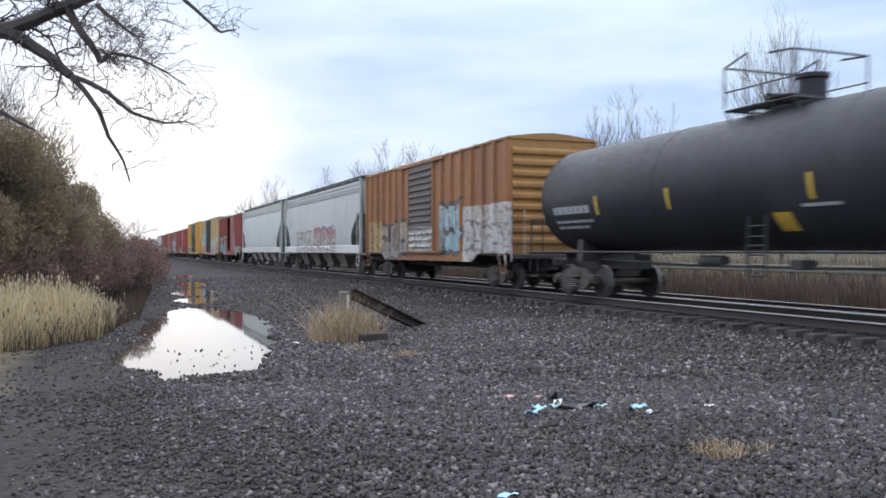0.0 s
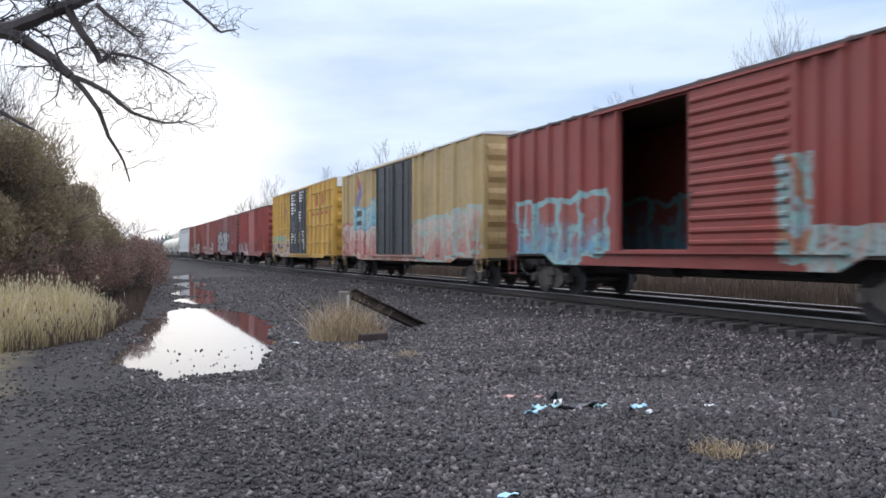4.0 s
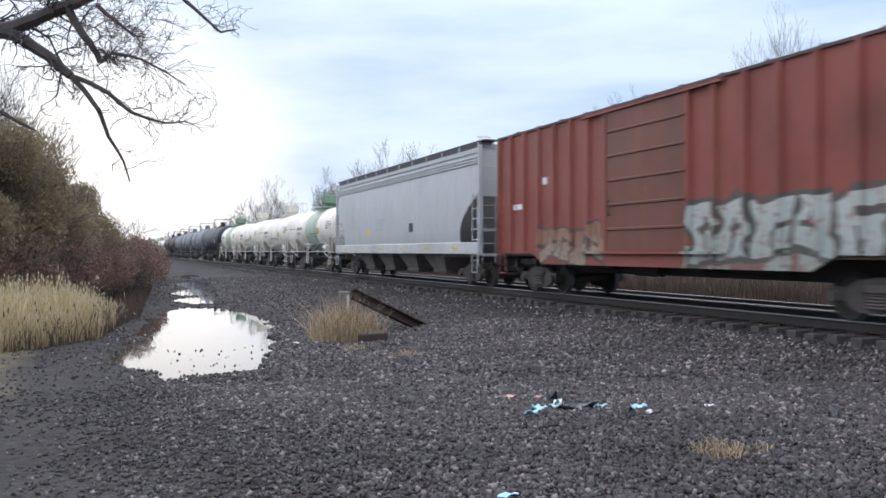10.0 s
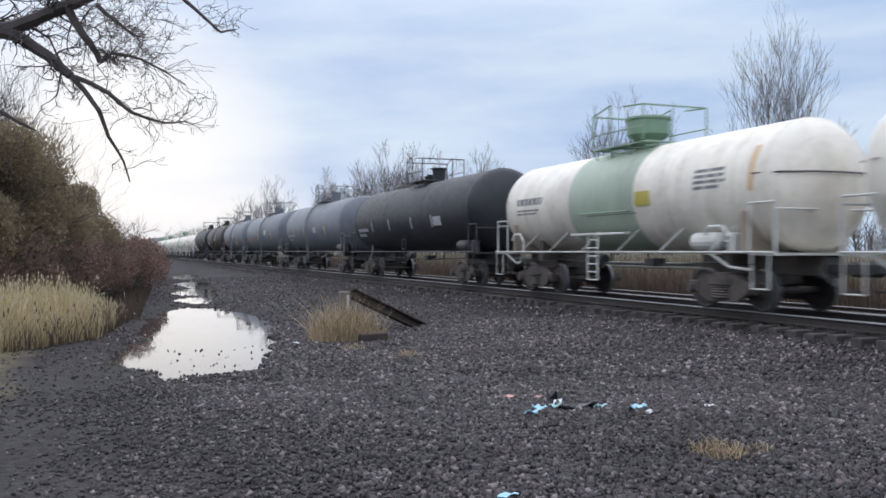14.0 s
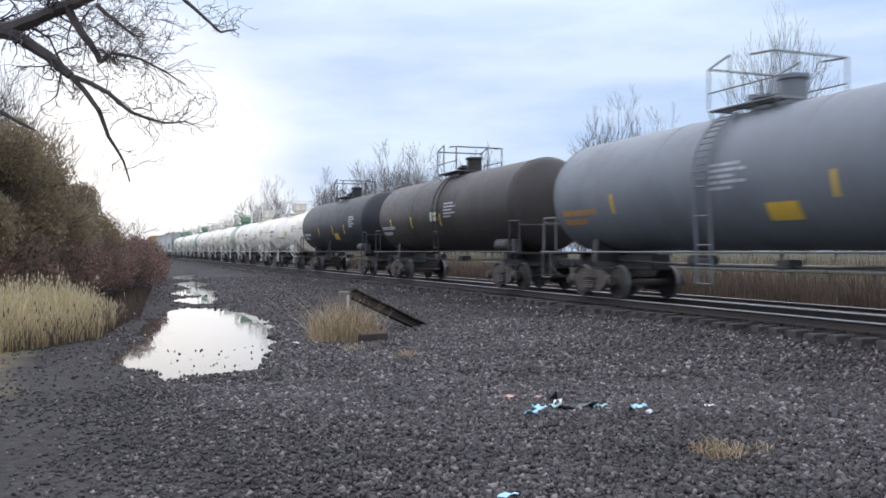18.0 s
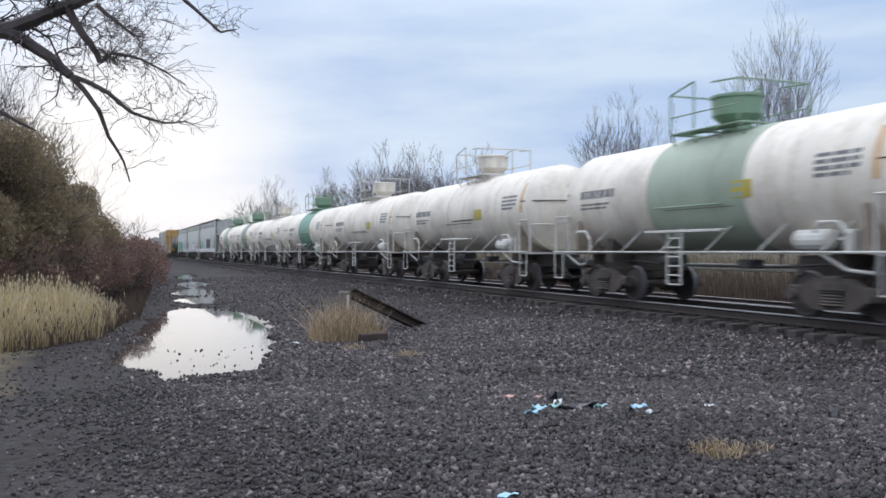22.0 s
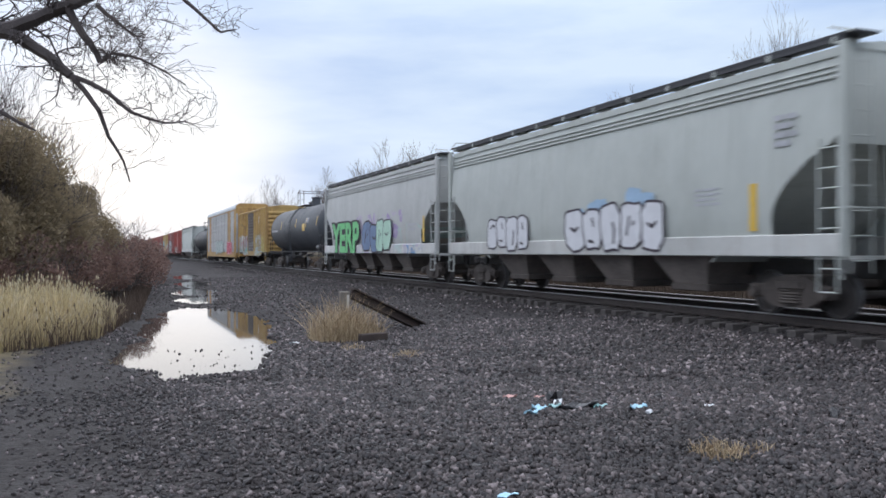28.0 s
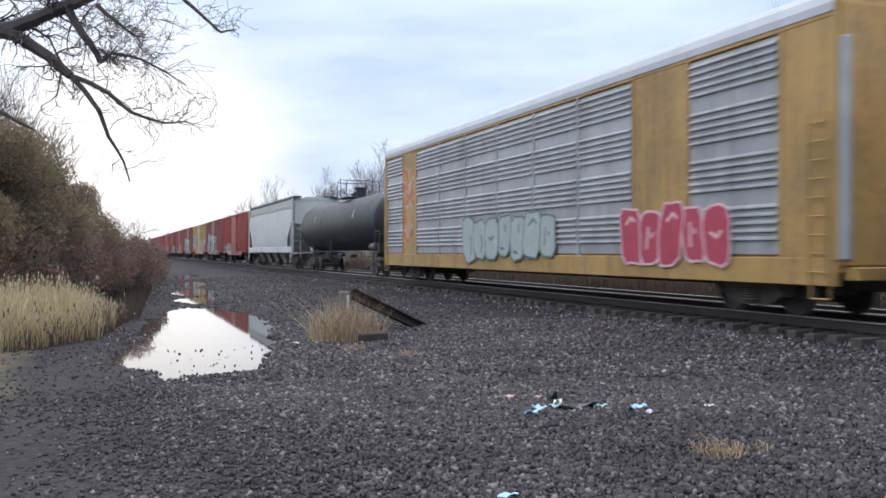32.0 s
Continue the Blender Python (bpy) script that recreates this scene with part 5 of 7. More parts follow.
        part("end_platform", Geo().box(-W + 0.05, W - 0.05, *sorted((s * (H - 0.9), s * (H + 0.05))), 1.08, 1.14), sillmat, car)
        for x in (-W + 0.03, W - 0.03):
            part("end_post", Geo().cbox(x - 0.05, x + 0.05, *sorted((s * (H + 0.05), s * (H - 0.12))), z0, z1 + 0.02, 0.012), mat, car)
        part("end_post", Geo().cbox(-0.3, -0.18, *sorted((s * (H - 0.3), s * (H - 0.2))), 1.14, 3.2, 0.012), mat, car)
        part("end_post", Geo().cbox(0.18, 0.3, *sorted((s * (H - 0.3), s * (H - 0.2))), 1.14, 3.2, 0.012), mat, car)
        ladder(car, mat, -W - 0.02, s * (H - 0.02), s * (H - 0.52), 0.75, 3.15, 7, 0.016)
        ladder(car, mat, s * (H + 0.08), -W + 0.08, -W + 0.55, 0.85, z1 - 0.1, 9, 0.012, False)
        part("end_rail", Geo().path([(-W, s * (H + 0.06), 1.95), (W, s * (H + 0.06), 1.95)], 0.018, 5), mat, car)
        part("end_rail", Geo().path([(-1.5, s * (H + 0.12), z1 + 0.15), (-1.5, s * (H - 0.4), z1 + 0.34), (-1.05, s * (H - 0.4), z1 + 0.34), (-1.05, s * (H + 0.12), z1 + 0.15)], 0.016, 5), mat, car)
        part("sill_step", step(-W - 0.04, s * (H - 0.3), 0.52, z0 + 0.05), mat, car)
    g = Geo().tube((-0.75, H - 0.75, 1.45), (0.45, H - 0.75, 1.45), 0.2, None, 12)
    g.lathe([(-0.02, 0.02), (-0.02, 0.26), (0.02, 0.28), (0.02, 0.02)], 16, 1, (-0.6, H + 0.05, 1.75))
    part("brake_gear", g, M_STEEL, car)
    # discharge bays
    span = (L - 6.6) / bays
    dusty = baymat or plain("grimy_bay_steel", (0.17, 0.145, 0.13), 0.8, 0, 0.45, 1.6)
    for k in range(bays):
        y = -H + 3.3 + span * (k + 0.5)
        g = Geo()
        a, b = span * 0.36, span * 0.2
        g.add([(-1.42, y - a, 1.12), (1.42, y - a, 1.12), (1.42, y + a, 1.12), (-1.42, y + a, 1.12), (-1.1, y - b, 0.5), (1.1, y - b, 0.5), (1.1, y + b, 0.5), (-1.1, y + b, 0.5)],
              [(0, 1, 2, 3), (4, 7, 6, 5), (0, 4, 5, 1), (1, 5, 6, 2), (2, 6, 7, 3), (3, 7, 4, 0)])
        bay = part("hopper_bay", g, dusty, car)
        part("outlet_gate", Geo().cbox(-1.14, 1.1, y - b - 0.08, y + b + 0.08, 0.36, 0.52, 0.02), M_TRUCK, bay)
    part("centre_sill", Geo().cbox(-0.2, 0.2, -H, H, 0.72, 1.08, 0.02), M_STEEL, car)
    for f in tags:
        f(car, W)
    add_trucks(car, H - 1.75)
    add_couplers(car, length / 2)
    return car


# ---- tank cars ----
def tank_car(label, length, R, zc, mat, gearmat, fitmat=None, band=None, band_y=(-1.75, 1.5), dome="bucket", oy=0.0, hy=-0.5, lines=True, tags=(), ladder_y=0.0, white_gear=False, railmat=None):
    """A tank car: a cylinder with dished ends on stub sills, fittings and platform on top."""
    car = tagged(new("tank_car"), label, "tank car", "freight train cars")
    half = length / 2
    Ls = length - (1.75 if R > 1.4 else 1.35)
    H = Ls / 2
    fitmat = fitmat or mat
    railmat = railmat or gearmat
    prof = []
    dh = R * 0.48
    for k in range(9):
        t = k / 8 * math.pi / 2
        prof.append((-H + dh - dh * math.cos(t), max(0.02, R * math.sin(t))))
    prof += [(-y, r) for y, r in reversed(prof)]
    part("tank_shell", Geo().lathe(prof, 48, 1, (0, 0, zc)), mat, car, smooth=True)
    # weld seams
    for k in range(4):
        y = -H + dh + (Ls - 2 * dh) * k / 3
        part("shell_seam", Geo().lathe([(y - 0.03, R - 0.01), (y - 0.025, R + 0.008), (y + 0.025, R + 0.008), (y + 0.03, R - 0.01)], 48, 1, (0, 0, zc)), mat, car, smooth=True)
    if band:
        part("painted_band", Geo().lathe([(band_y[0] - 0.01, R - 0.01), (band_y[0], R + 0.012), (band_y[1], R + 0.012), (band_y[1] + 0.01, R - 0.01)], 48, 1, (0, 0, zc)), band, car, "grey-green painted band", True)
    top = zc + R
    # saddles, stub sills, side rails
    for s in (-1, 1):
        yb = s * (half - 2.75)
        part("saddle", Geo().prism([(-0.95, 0.95), (0.95, 0.95), (0.9, zc - R * 0.7), (0.5, zc - R * 0.9), (-0.5, zc - R * 0.9), (-0.9, zc - R * 0.7)], 1, yb - 0.14, yb + 0.14), M_TRUCK if white_gear else gearmat, car)
        part("stub_sill", Geo().cbox(-0.28, 0.28, *sorted((s * (half - 0.85), s * (half - 4.4))), 0.74, 1.14, 0.02), M_TRUCK if white_gear else M_STEEL, car)
        part("end_platform", Geo().box(-1.45, 1.45, *sorted((s * (half - 0.75), s * (half - 1.45))), 1.14, 1.19), gearmat, car)
        part("end_rail", Geo().path([(-1.42, s * (half - 1.5), 1.16), (-1.42, s * (half - 1.5), 2.15), (-1.42, s * (half - 0.8), 2.15), (-1.42, s * (half - 0.8), 1.16)], 0.024, 6), railmat, car)
        part("end_rail", Geo().path([(-1.42, s * (half - 0.78), 1.16), (-1.42, s * (half - 0.78), 2.02), (1.42, s * (half - 0.78), 2.02), (1.42, s * (half - 0.78), 1.16)], 0.022, 6), railmat, car)
        part("sill_step", step(-1.5, s * (half - 1.1), 0.5, 1.16, 0.46), railmat, car)
        if white_gear:
            yh = s * (half - 2.35)
            part("end_hoop", Geo().path([(-1.46, yh - 0.34, 1.18), (-1.46, yh - 0.34, 1.5), (-1.46, yh - 0.12, 1.72), (-1.46, yh + 0.3, 1.72), (-1.46, yh + 0.42, 1.55)], 0.036, 6), railmat, car)
            part("bolster_web", Geo().cbox(-1.35, 1.35, *sorted((s * (half - 1.75), s * (half - 1.85))), 1.16, zc - 0.5, 0.02), plain("rusty_dirty_gear", (0.30, 0.25, 0.20), 0.75, 0, 0.45, 2.0), car)
            q = H - dh
            part("end_handrail", Geo().path([(-R - 0.05, s * (q - 0.15), zc + 0.2), (-R * 0.86, s * (q + dh * 0.55), zc + 0.2), (-R * 0.45, s * (H - 0.01), zc + 0.2), (0, s * (H + 0.06), zc + 0.2),
                                             (R * 0.45, s * (H - 0.01), zc + 0.2), (R * 0.86, s * (q + dh * 0.55), zc + 0.2), (R + 0.05, s * (q - 0.15), zc + 0.2)], 0.018, 5), M_STEEL, car)
            part("platform_brace", Geo().path([(-1.45, s * (half - 2.6), 1.16), (-1.3, s * (half - 2.2), 0.9), (-1.2, s * (half - 1.7), 0.85), (-1.45, s * (half - 1.4), 1.16)], 0.03, 6), railmat, car)
    if lines:
        for s in (-1, 1):
            part("running_rail", Geo().path([(s * 1.5, -half + 0.8, 1.2), (s * 1.5, half - 0.8, 1.2)], 0.024, 6), railmat, car)
        for k in range(6) if white_gear else ():
            y = -half + 2.6 + (length - 5.2) * k / 5
            part("rail_bracket", Geo().path([(-1.5, y, 1.2), (-R * 0.8, y - 0.32, zc - R * 0.58)], 0.022, 5), railmat, car)
    # brake pipe and rod below the shell
    g = Geo().path([(-0.4, -half + 2.6, 1.0), (-0.5, -1.5, 0.9), (-0.5, 1.8, 0.9), (-0.4, half - 2.6, 1.0)], 0.026, 5)
    g.tube((-0.45, 1.3, 1.0), (-0.45, 2.1, 1.0), 0.13, None, 12)
    g.cbox(-0.7, -0.3, -1.2, -0.85, 0.86, 1.05, 0.02)
    part("brake_gear", g, M_STEEL, car)
    q = -half + (2.6 if white_gear else 2.0)
    g = Geo().lathe([(q, 0.04), (q + 0.03, 0.14), (q + 0.1, 0.2), (q + 0.85, 0.2), (q + 0.92, 0.14), (q + 0.95, 0.04)], 14, 1, (-1.12, 0, 1.42))
    g.cbox(-1.2, -0.95, q - 0.45, q - 0.2, 1.2, 1.6, 0.03)
    g.path([(-1.1, q - 0.3, 1.45), (-1.1, q, 1.42)], 0.03, 5)
    part("air_reservoir", g, gearmat, car)
    # walkway and fittings on top
    py = 1.15 if dome == "bucket" else 0.98
    deck = fitmat if band else railmat
    for k in range(7):
        x = -0.72 + 0.24 * k
        if abs(x) > 0.4:
            part("platform_plank", Geo().box(x - 0.095, x + 0.095, oy - py, oy + py, top + 0.03, top + 0.06), deck, car)
    for y in (oy - py, oy - py * 0.35, oy + py * 0.35, oy + py):
        part("platform_bracket", Geo().path([(-0.93, y, top + 0.02), (0.93, y, top + 0.02)], 0.028, 5).path([(-0.9, y, top + 0.02), (-0.78, y, top - 0.24)], 0.022, 5).path([(0.9, y, top + 0.02), (0.78, y, top - 0.24)], 0.022, 5), deck, car)
    rm = fitmat if band else railmat
    lm = rm if white_gear else mat
    for s in (-1, 1):
        part("platform_rail", Geo().path([(s * 0.93, oy - py, top + 0.07), (s * 0.93, oy - py, top + 0.92), (s * 0.93, oy - 0.3, top + 0.98)], 0.022, 6), rm, car)
        part("platform_rail", Geo().path([(s * 0.93, oy + 0.3, top + 0.07), (s * 0.93, oy + 0.3, top + 1.1), (s * 0.93, oy + py, top + 0.92), (s * 0.93, oy + py, top + 0.07)], 0.022, 6), rm, car)
        part("platform_rail", Geo().path([(s * 0.93, oy - py, top + 0.4), (s * 0.93, oy + py, top + 0.4)], 0.016, 6), rm, car)
    for y in (oy - py, oy + py):
        part("platform_rail", Geo().path([(-0.93, y, top + 0.92), (0.93, y, top + 0.92)], 0.022, 6), rm, car)
    if dome == "bucket":
        part("valve_housing", Geo().lathe([(top - 0.1, 0.34), (top + 0.16, 0.34), (top + 0.3, 0.50), (top + 0.34, 0.54), (top + 0.78, 0.55), (top + 0.8, 0.50), (top + 0.82, 0.1)], 24, 2), fitmat, car, smooth=True)
        part("housing_ring", Geo().lathe([(top + 0.72, 0.53), (top + 0.72, 0.58), (top + 0.78, 0.58), (top + 0.78, 0.53)], 24, 2), fitmat, car, smooth=True)
    else:
        part("valve_housing", Geo().lathe([(top - 0.1, 0.28), (top + 0.48, 0.28), (top + 0.5, 0.33), (top + 0.58, 0.33), (top + 0.6, 0.05)], 22, 2, (0, oy + hy, 0)), fitmat, car, smooth=True)
        part("manway", Geo().lathe([(top - 0.1, 0.32), (top + 0.2, 0.32), (top + 0.22, 0.37), (top + 0.27, 0.37), (top + 0.3, 0.05)], 20, 2, (0, oy - hy * 0.44, 0)), fitmat, car, smooth=True)
        part("vent_valve", Geo().lathe([(top - 0.1, 0.1), (top + 0.3, 0.1), (top + 0.32, 0.16), (top + 0.4, 0.16), (top + 0.42, 0.03)], 12, 2, (0.1, oy - hy * 1.5, 0)), fitmat, car, smooth=True)
    # side ladder following the shell
    if white_gear:
        keep = [(-1.53, 0.5), (-1.53, 0.9), (-1.53, 1.3), (-1.5, 1.7)]
        lm = railmat
        part("side_step_board", Geo().cbox(-1.54, -1.36, -1.3, 1.3, 1.62, 1.68, 0.01), railmat, car)
        part("side_handrail", Geo().path([(-R * 0.9, -1.1, zc - 0.34), (-R - 0.06, -1.1, zc - 0.34), (-R - 0.06, 1.1, zc - 0.34), (-R * 0.9, 1.1, zc - 0.34)], 0.02, 5), rm if band else M_STEEL, car)
    else:
        keep = [(-1.52, 0.55), (-1.52, 1.35)] + [((R + 0.13) * math.cos(radians(186 - 11 * k)), zc + (R + 0.13) * math.sin(radians(186 - 11 * k))) for k in range(7)]
        if mat.name.startswith("black"):
            keep = [(-1.52, 0.75), (-1.52, 1.15), (-1.52, 1.5), (-1.5, 1.9)]
    for y in (ladder_y - 0.24, ladder_y + 0.24):
        part("ladder_stile", Geo().path([(x, y, z) for x, z in keep], 0.028, 5), lm, car)
    rung = shared("rung" + lm.name, lambda: Geo().tube((0, -0.24, 0), (0, 0.24, 0), 0.018, None, 5).mesh("ladder_rung", lm))
    for (a, b) in zip(keep, keep[1:]):
        for f in (0.0, 0.5):
            part("ladder_rung", rung, None, car, at=(a[0] + (b[0] - a[0]) * f, ladder_y, a[1] + (b[1] - a[1]) * f))
    for f in tags:
        f(car, R, zc)
    add_trucks(car, half - 2.75)
    add_couplers(car, half)
    return car


def on_shell(car, R, zc, y0, y1, z0, z1, mat, name="placard", label="", t=0.01, n=5):
    """A thin curved plate on the near flank of a tank."""
    vs, fs = [], []
    for r in (R + 0.002, R + t):
        for k in range(n + 1):
            z = z0 + (z1 - z0) * k / n
            x = -math.sqrt(max(0.01, r * r - (z - zc) ** 2))
            vs += [(x, y0, z), (x, y1, z)]
    m = 2 * (n + 1)
    for k in range(n):
        a = 2 * k
        fs += [(m + a, m + a + 1, m + a + 3, m + a + 2), (a, a + 2, a + 3, a + 1), (a, m + a, m + a + 2, a + 2), (a + 1, a + 3, m + a + 3, m + a + 1)]
    fs += [(0, 1, m + 1, m), (m - 2, 2 * m - 2, 2 * m - 1, m - 1)]
    return part(name, Geo().add(vs, fs), mat, car, label)


def shell_bars(car, R, zc, y, z, rows, mat, h=0.1, gap=0.06, seed=1):
    rs = random.Random(seed)
    for k, wd in enumerate(rows):
        top = z - k * (h + gap)
        g = Geo()
        u = 0.0
        while u < wd:
            q = min(rs.uniform(0.12, 0.3) if h > 0.09 else rs.uniform(0.2, 0.5), wd - u)
            x0 = -math.sqrt(max(0.01, (R + 0.006) ** 2 - (top - zc) ** 2))
            x1 = -math.sqrt(max(0.01, (R + 0.006) ** 2 - (top - h - zc) ** 2))
            g.add([(x0, y - u, top), (x0, y - u - q, top), (x1, y - u - q, top - h), (x1, y - u, top - h), (x0 + 0.01, y - u, top), (x0 + 0.01, y - u - q, top), (x1 + 0.01, y - u - q, top - h), (x1 + 0.01, y - u, top - h)],
                  [(0, 1, 2, 3), (7, 6, 5, 4), (0, 4, 5, 1), (1, 5, 6, 2), (2, 6, 7, 3), (3, 7, 4, 0)])
            u += q + 0.06
        part("stencilled_text", g, mat, car)


# ---- covered car carrier ----
def autorack(label, L, length, yellow, silver, roofmat, tags=()):
    car = tagged(new("autorack_car"), label, "autorack", "freight train cars")
    H, W, z0, ze, zt = L / 2, 1.58, 0.86, 5.34, 5.84
    for x0, x1 in ((-W + 0.06, -W + 0.12), (W - 0.12, W - 0.06)):
        part("inner_wall", Geo().box(x0, x1, -H, H, z0, ze), yellow, car)
    part("deck", Geo().box(-W + 0.12, W - 0.12, -H + 0.1, H - 0.1, z0, z0 + 0.15), yellow, car)
    arc = [(-W - 0.02, ze - 0.05), (-W - 0.02, ze + 0.1)] + [(-W + 0.5 - 0.5 * math.cos(radians(a)), ze + 0.1 + (zt - ze - 0.1) * math.sin(radians(a))) for a in (25, 50, 75, 90)]
    part("roof", Geo().prism(arc + [(-x, z) for x, z in reversed(arc)], 1, -H + 0.02, H - 0.02), roofmat, car)
    for s in (-1, 1):
        part("side_sill", Geo().cbox(*sorted((s * (W + 0.01), s * (W - 0.12))), -H, H, 0.62, z0 + 0.25, 0.015), yellow, car)
        part("top_rail", Geo().cbox(*sorted((s * (W + 0.005), s * (W - 0.1))), -H, H, ze - 0.14, ze - 0.02, 0.015), yellow, car)
    # panels between posts; two plain yellow bays near the ends
    bays = [1.3, 2.8, 2.1, 2.62, 2.62, 2.62, 2.62, 2.62, 2.62, 1.7, 2.3, 0.3]
    plain_bay = {0, 2, 9, 11}
    tot = sum(bays)
    y = -H
    for k, b in enumerate(bays):
        w = b * L / tot
        for s in (-1, 1):
            part("side_post", Geo().cbox(*sorted((s * (W + 0.02), s * (W - 0.08))), y - 0.05, y + 0.05, z0 + 0.2, ze - 0.1, 0.012), yellow if k in plain_bay or k - 1 in plain_bay else silver, car)
        a, c = y + 0.06, y + w - 0.06
        if k in plain_bay:
            part("side_panel", Geo().box(-W - 0.0, -W + 0.05, a, c, z0 + 0.25, ze - 0.14), yellow, car, "plain yellow panel")
        else:
            zs = [z0 + 0.3, ze - 0.18]
            n = 4
            hgt = (zs[1] - zs[0]) / n
            pan = part("side_panel", Geo().box(-W + 0.012, -W + 0.04, a, c, zs[0], zs[1]), silver, car, "galvanised louvred panel")
            for j in range(n):
                for i in range(5):
                    z = zs[0] + hgt * j + hgt * 0.30 + i * hgt * 0.15
                    part("louvre", Geo().prism([(-W + 0.013, z - 0.045), (-W - 0.042, z - 0.03), (-W - 0.042, z - 0.008), (-W + 0.013, z + 0.05)], 1, a + 0.03, c - 0.03), silver, pan)
        y += w
    for s in (-1, 1):
        yy = s * H
        for q in (-1, 1):
            part("end_door", Geo().cbox(*sorted((q * 0.02, q * (W - 0.06))), *sorted((yy, yy + s * 0.1)), z0 + 0.1, ze + 0.12, 0.03), yellow, car)
            part("door_guard", Geo().cbox(*sorted((q * (W - 0.02), q * (W - 0.18))), *sorted((yy, yy + s * 0.22)), z0 + 0.2, ze - 0.5, 0.03), silver, car)
        part("end_cap", Geo().prism([(-W, z0), (-W, ze + 0.1)] + [(x * 1.0, z - 0.01) for x, z in arc[2:]] + [(-x, z - 0.01) for x, z in reversed(arc[2:])] + [(W, ze + 0.1), (W, z0)], 1, *sorted((yy - s * 0.012, yy + s * 0.03))), yellow, car, "rounded yellow end wall")
        ladder(car, yellow, -W - 0.06, s * H - s * 0.12, s * H - s * 0.55, 0.7, 3.6, 9, 0.013)
        part("sill_step", step(-W - 0.03, s * H - s * 0.3, 0.4, 0.7), yellow, car)
        part("end_sill", Geo().cbox(-1.4, 1.4, *sorted((yy, yy + s * 0.3)), 0.72, 0.95, 0.02), yellow, car)
    g = Geo().cbox(-0.3, 0.3, -H, H, 0.5, 0.88, 0.02)
    for k in range(9):
        q = -H + 3.6 + (L - 7.2) * k / 8
        g.prism([(-W + 0.1, 0.84), (-0.3, 0.55), (0.3, 0.55), (W - 0.1, 0.84)], 1, q - 0.05, q + 0.05)
    part("underframe", g, M_STEEL, car)
    for f in tags:
        f(car, W + 0.045)
    add_trucks(car, H - 2.6)
    add_couplers(car, length / 2)
    return car

# ---- small things in the gravel ----
def build_small_things():
    gz = lambda x, y: float(ground_z(x, y))
    # old post with a fallen steel beam running down into the stones
    wood = plain("weathered_grey_timber", (0.14, 0.122, 0.105), 0.9, 0, 0.35, 6, 0.4)
    rust = plain("brown_rusted_steel", (0.05, 0.036, 0.031), 0.8, 0.1, 0.4, 4, 0.3)
    t = tagged(new("old_post"), "short weathered timber post in dry grass", "post")
    g = Geo().cbox(-0.1, 0.1, -0.11, 0.11, -0.25, 0.97, 0.02)
    part("post", g, wood, t)
    part("strap", Geo().box(0.03, 0.08, -0.122, -0.108, -0.1, 0.9), plain("pale_strap", (0.42, 0.40, 0.36), 0.7, 0, 0.2, 5), t, "pale strip nailed to the post")
    t.location = (4.78, 18.3, gz(4.78, 18.3))
    a, b = Vector((4.95, 18.35, gz(4.95, 18.35) + 0.93)), Vector((7.05, 19.6, gz(7.05, 19.6) - 0.06))
    d = b - a
    beam = tagged(new("steel_beam"), "rusty dark steel beam leaning from the post into gravel", "beam")
    prof = [(-0.10, -0.11), (0.10, -0.11), (0.10, -0.08), (0.015, -0.07), (0.015, 0.07), (0.10, 0.08), (0.10, 0.11), (-0.10, 0.11), (-0.10, 0.08), (-0.015, 0.07), (-0.015, -0.07), (-0.10, -0.08)]
    part("beam", Geo().prism(prof, 1, 0, d.length), rust, beam)
    beam.matrix_basis = Matrix.Translation(a) @ d.to_track_quat("Y", "Z").to_matrix().to_4x4()
    plank = tagged(new("plank"), "short rusty brown plate lying in the grass", "plate")
    part("plate", Geo().cbox(-0.35, 0.35, -0.06, 0.06, 0.0, 0.16, 0.02), rust, plank)
    plank.matrix_basis = pose(5.05, 17.0, gz(5.05, 17.0) + 0.02, 0, 0, 20)

    # litter
    def scrap(x, y, w, l, h, mat, label, rz, name="litter", tilt=8):
        rs = random.Random(int(x * 100 + y * 10))
        n, m = 6, 4
        vs = []
        for q in (0.0, -0.006):
            for i in range(n):
                for j in range(m):
                    edge = 1 - 0.18 * rs.random() if i in (0, n - 1) or j in (0, m - 1) else 1
                    vs.append(((i / (n - 1) - 0.5) * w * edge, (j / (m - 1) - 0.5) * l * edge, h * (0.4 + 0.6 * math.sin(i * 1.3 + x) * math.cos(j * 1.1 + y)) + q + (rs.random() - 0.5) * h * 0.6))
        k = n * m
        fs = []
        for i in range(n - 1):
            for j in range(m - 1):
                p = i * m + j
                fs += [(p, p + m, p + m + 1, p + 1), (k + p, k + p + 1, k + p + m + 1, k + p + m)]
        rim = [i * m for i in range(n)] + [(n - 1) * m + j for j in range(1, m)] + [i * m + m - 1 for i in range(n - 2, -1, -1)] + [j for j in range(m - 2, 0, -1)]
        for p, q in zip(rim, rim[1:] + rim[:1]):
            fs.append((p, q, k + q, k + p))
        ob = new(name, Geo().add(vs, fs).mesh(name, mat))
        ob.matrix_basis = pose(x, y, gz(x, y) + 0.035, rs.uniform(-tilt, tilt), rs.uniform(-tilt, tilt), rz)
        return tagged(ob, label, "litter", "scattered litter")
    blue = plain("pale_blue_plastic", (0.34, 0.55, 0.66), 0.45, 0, 0.15, 9)
    white = plain("white_paper", (0.66, 0.67, 0.68), 0.7, 0, 0.12, 9)
    teal = plain("faded_teal_plastic", (0.28, 0.44, 0.44), 0.5, 0, 0.2, 9)
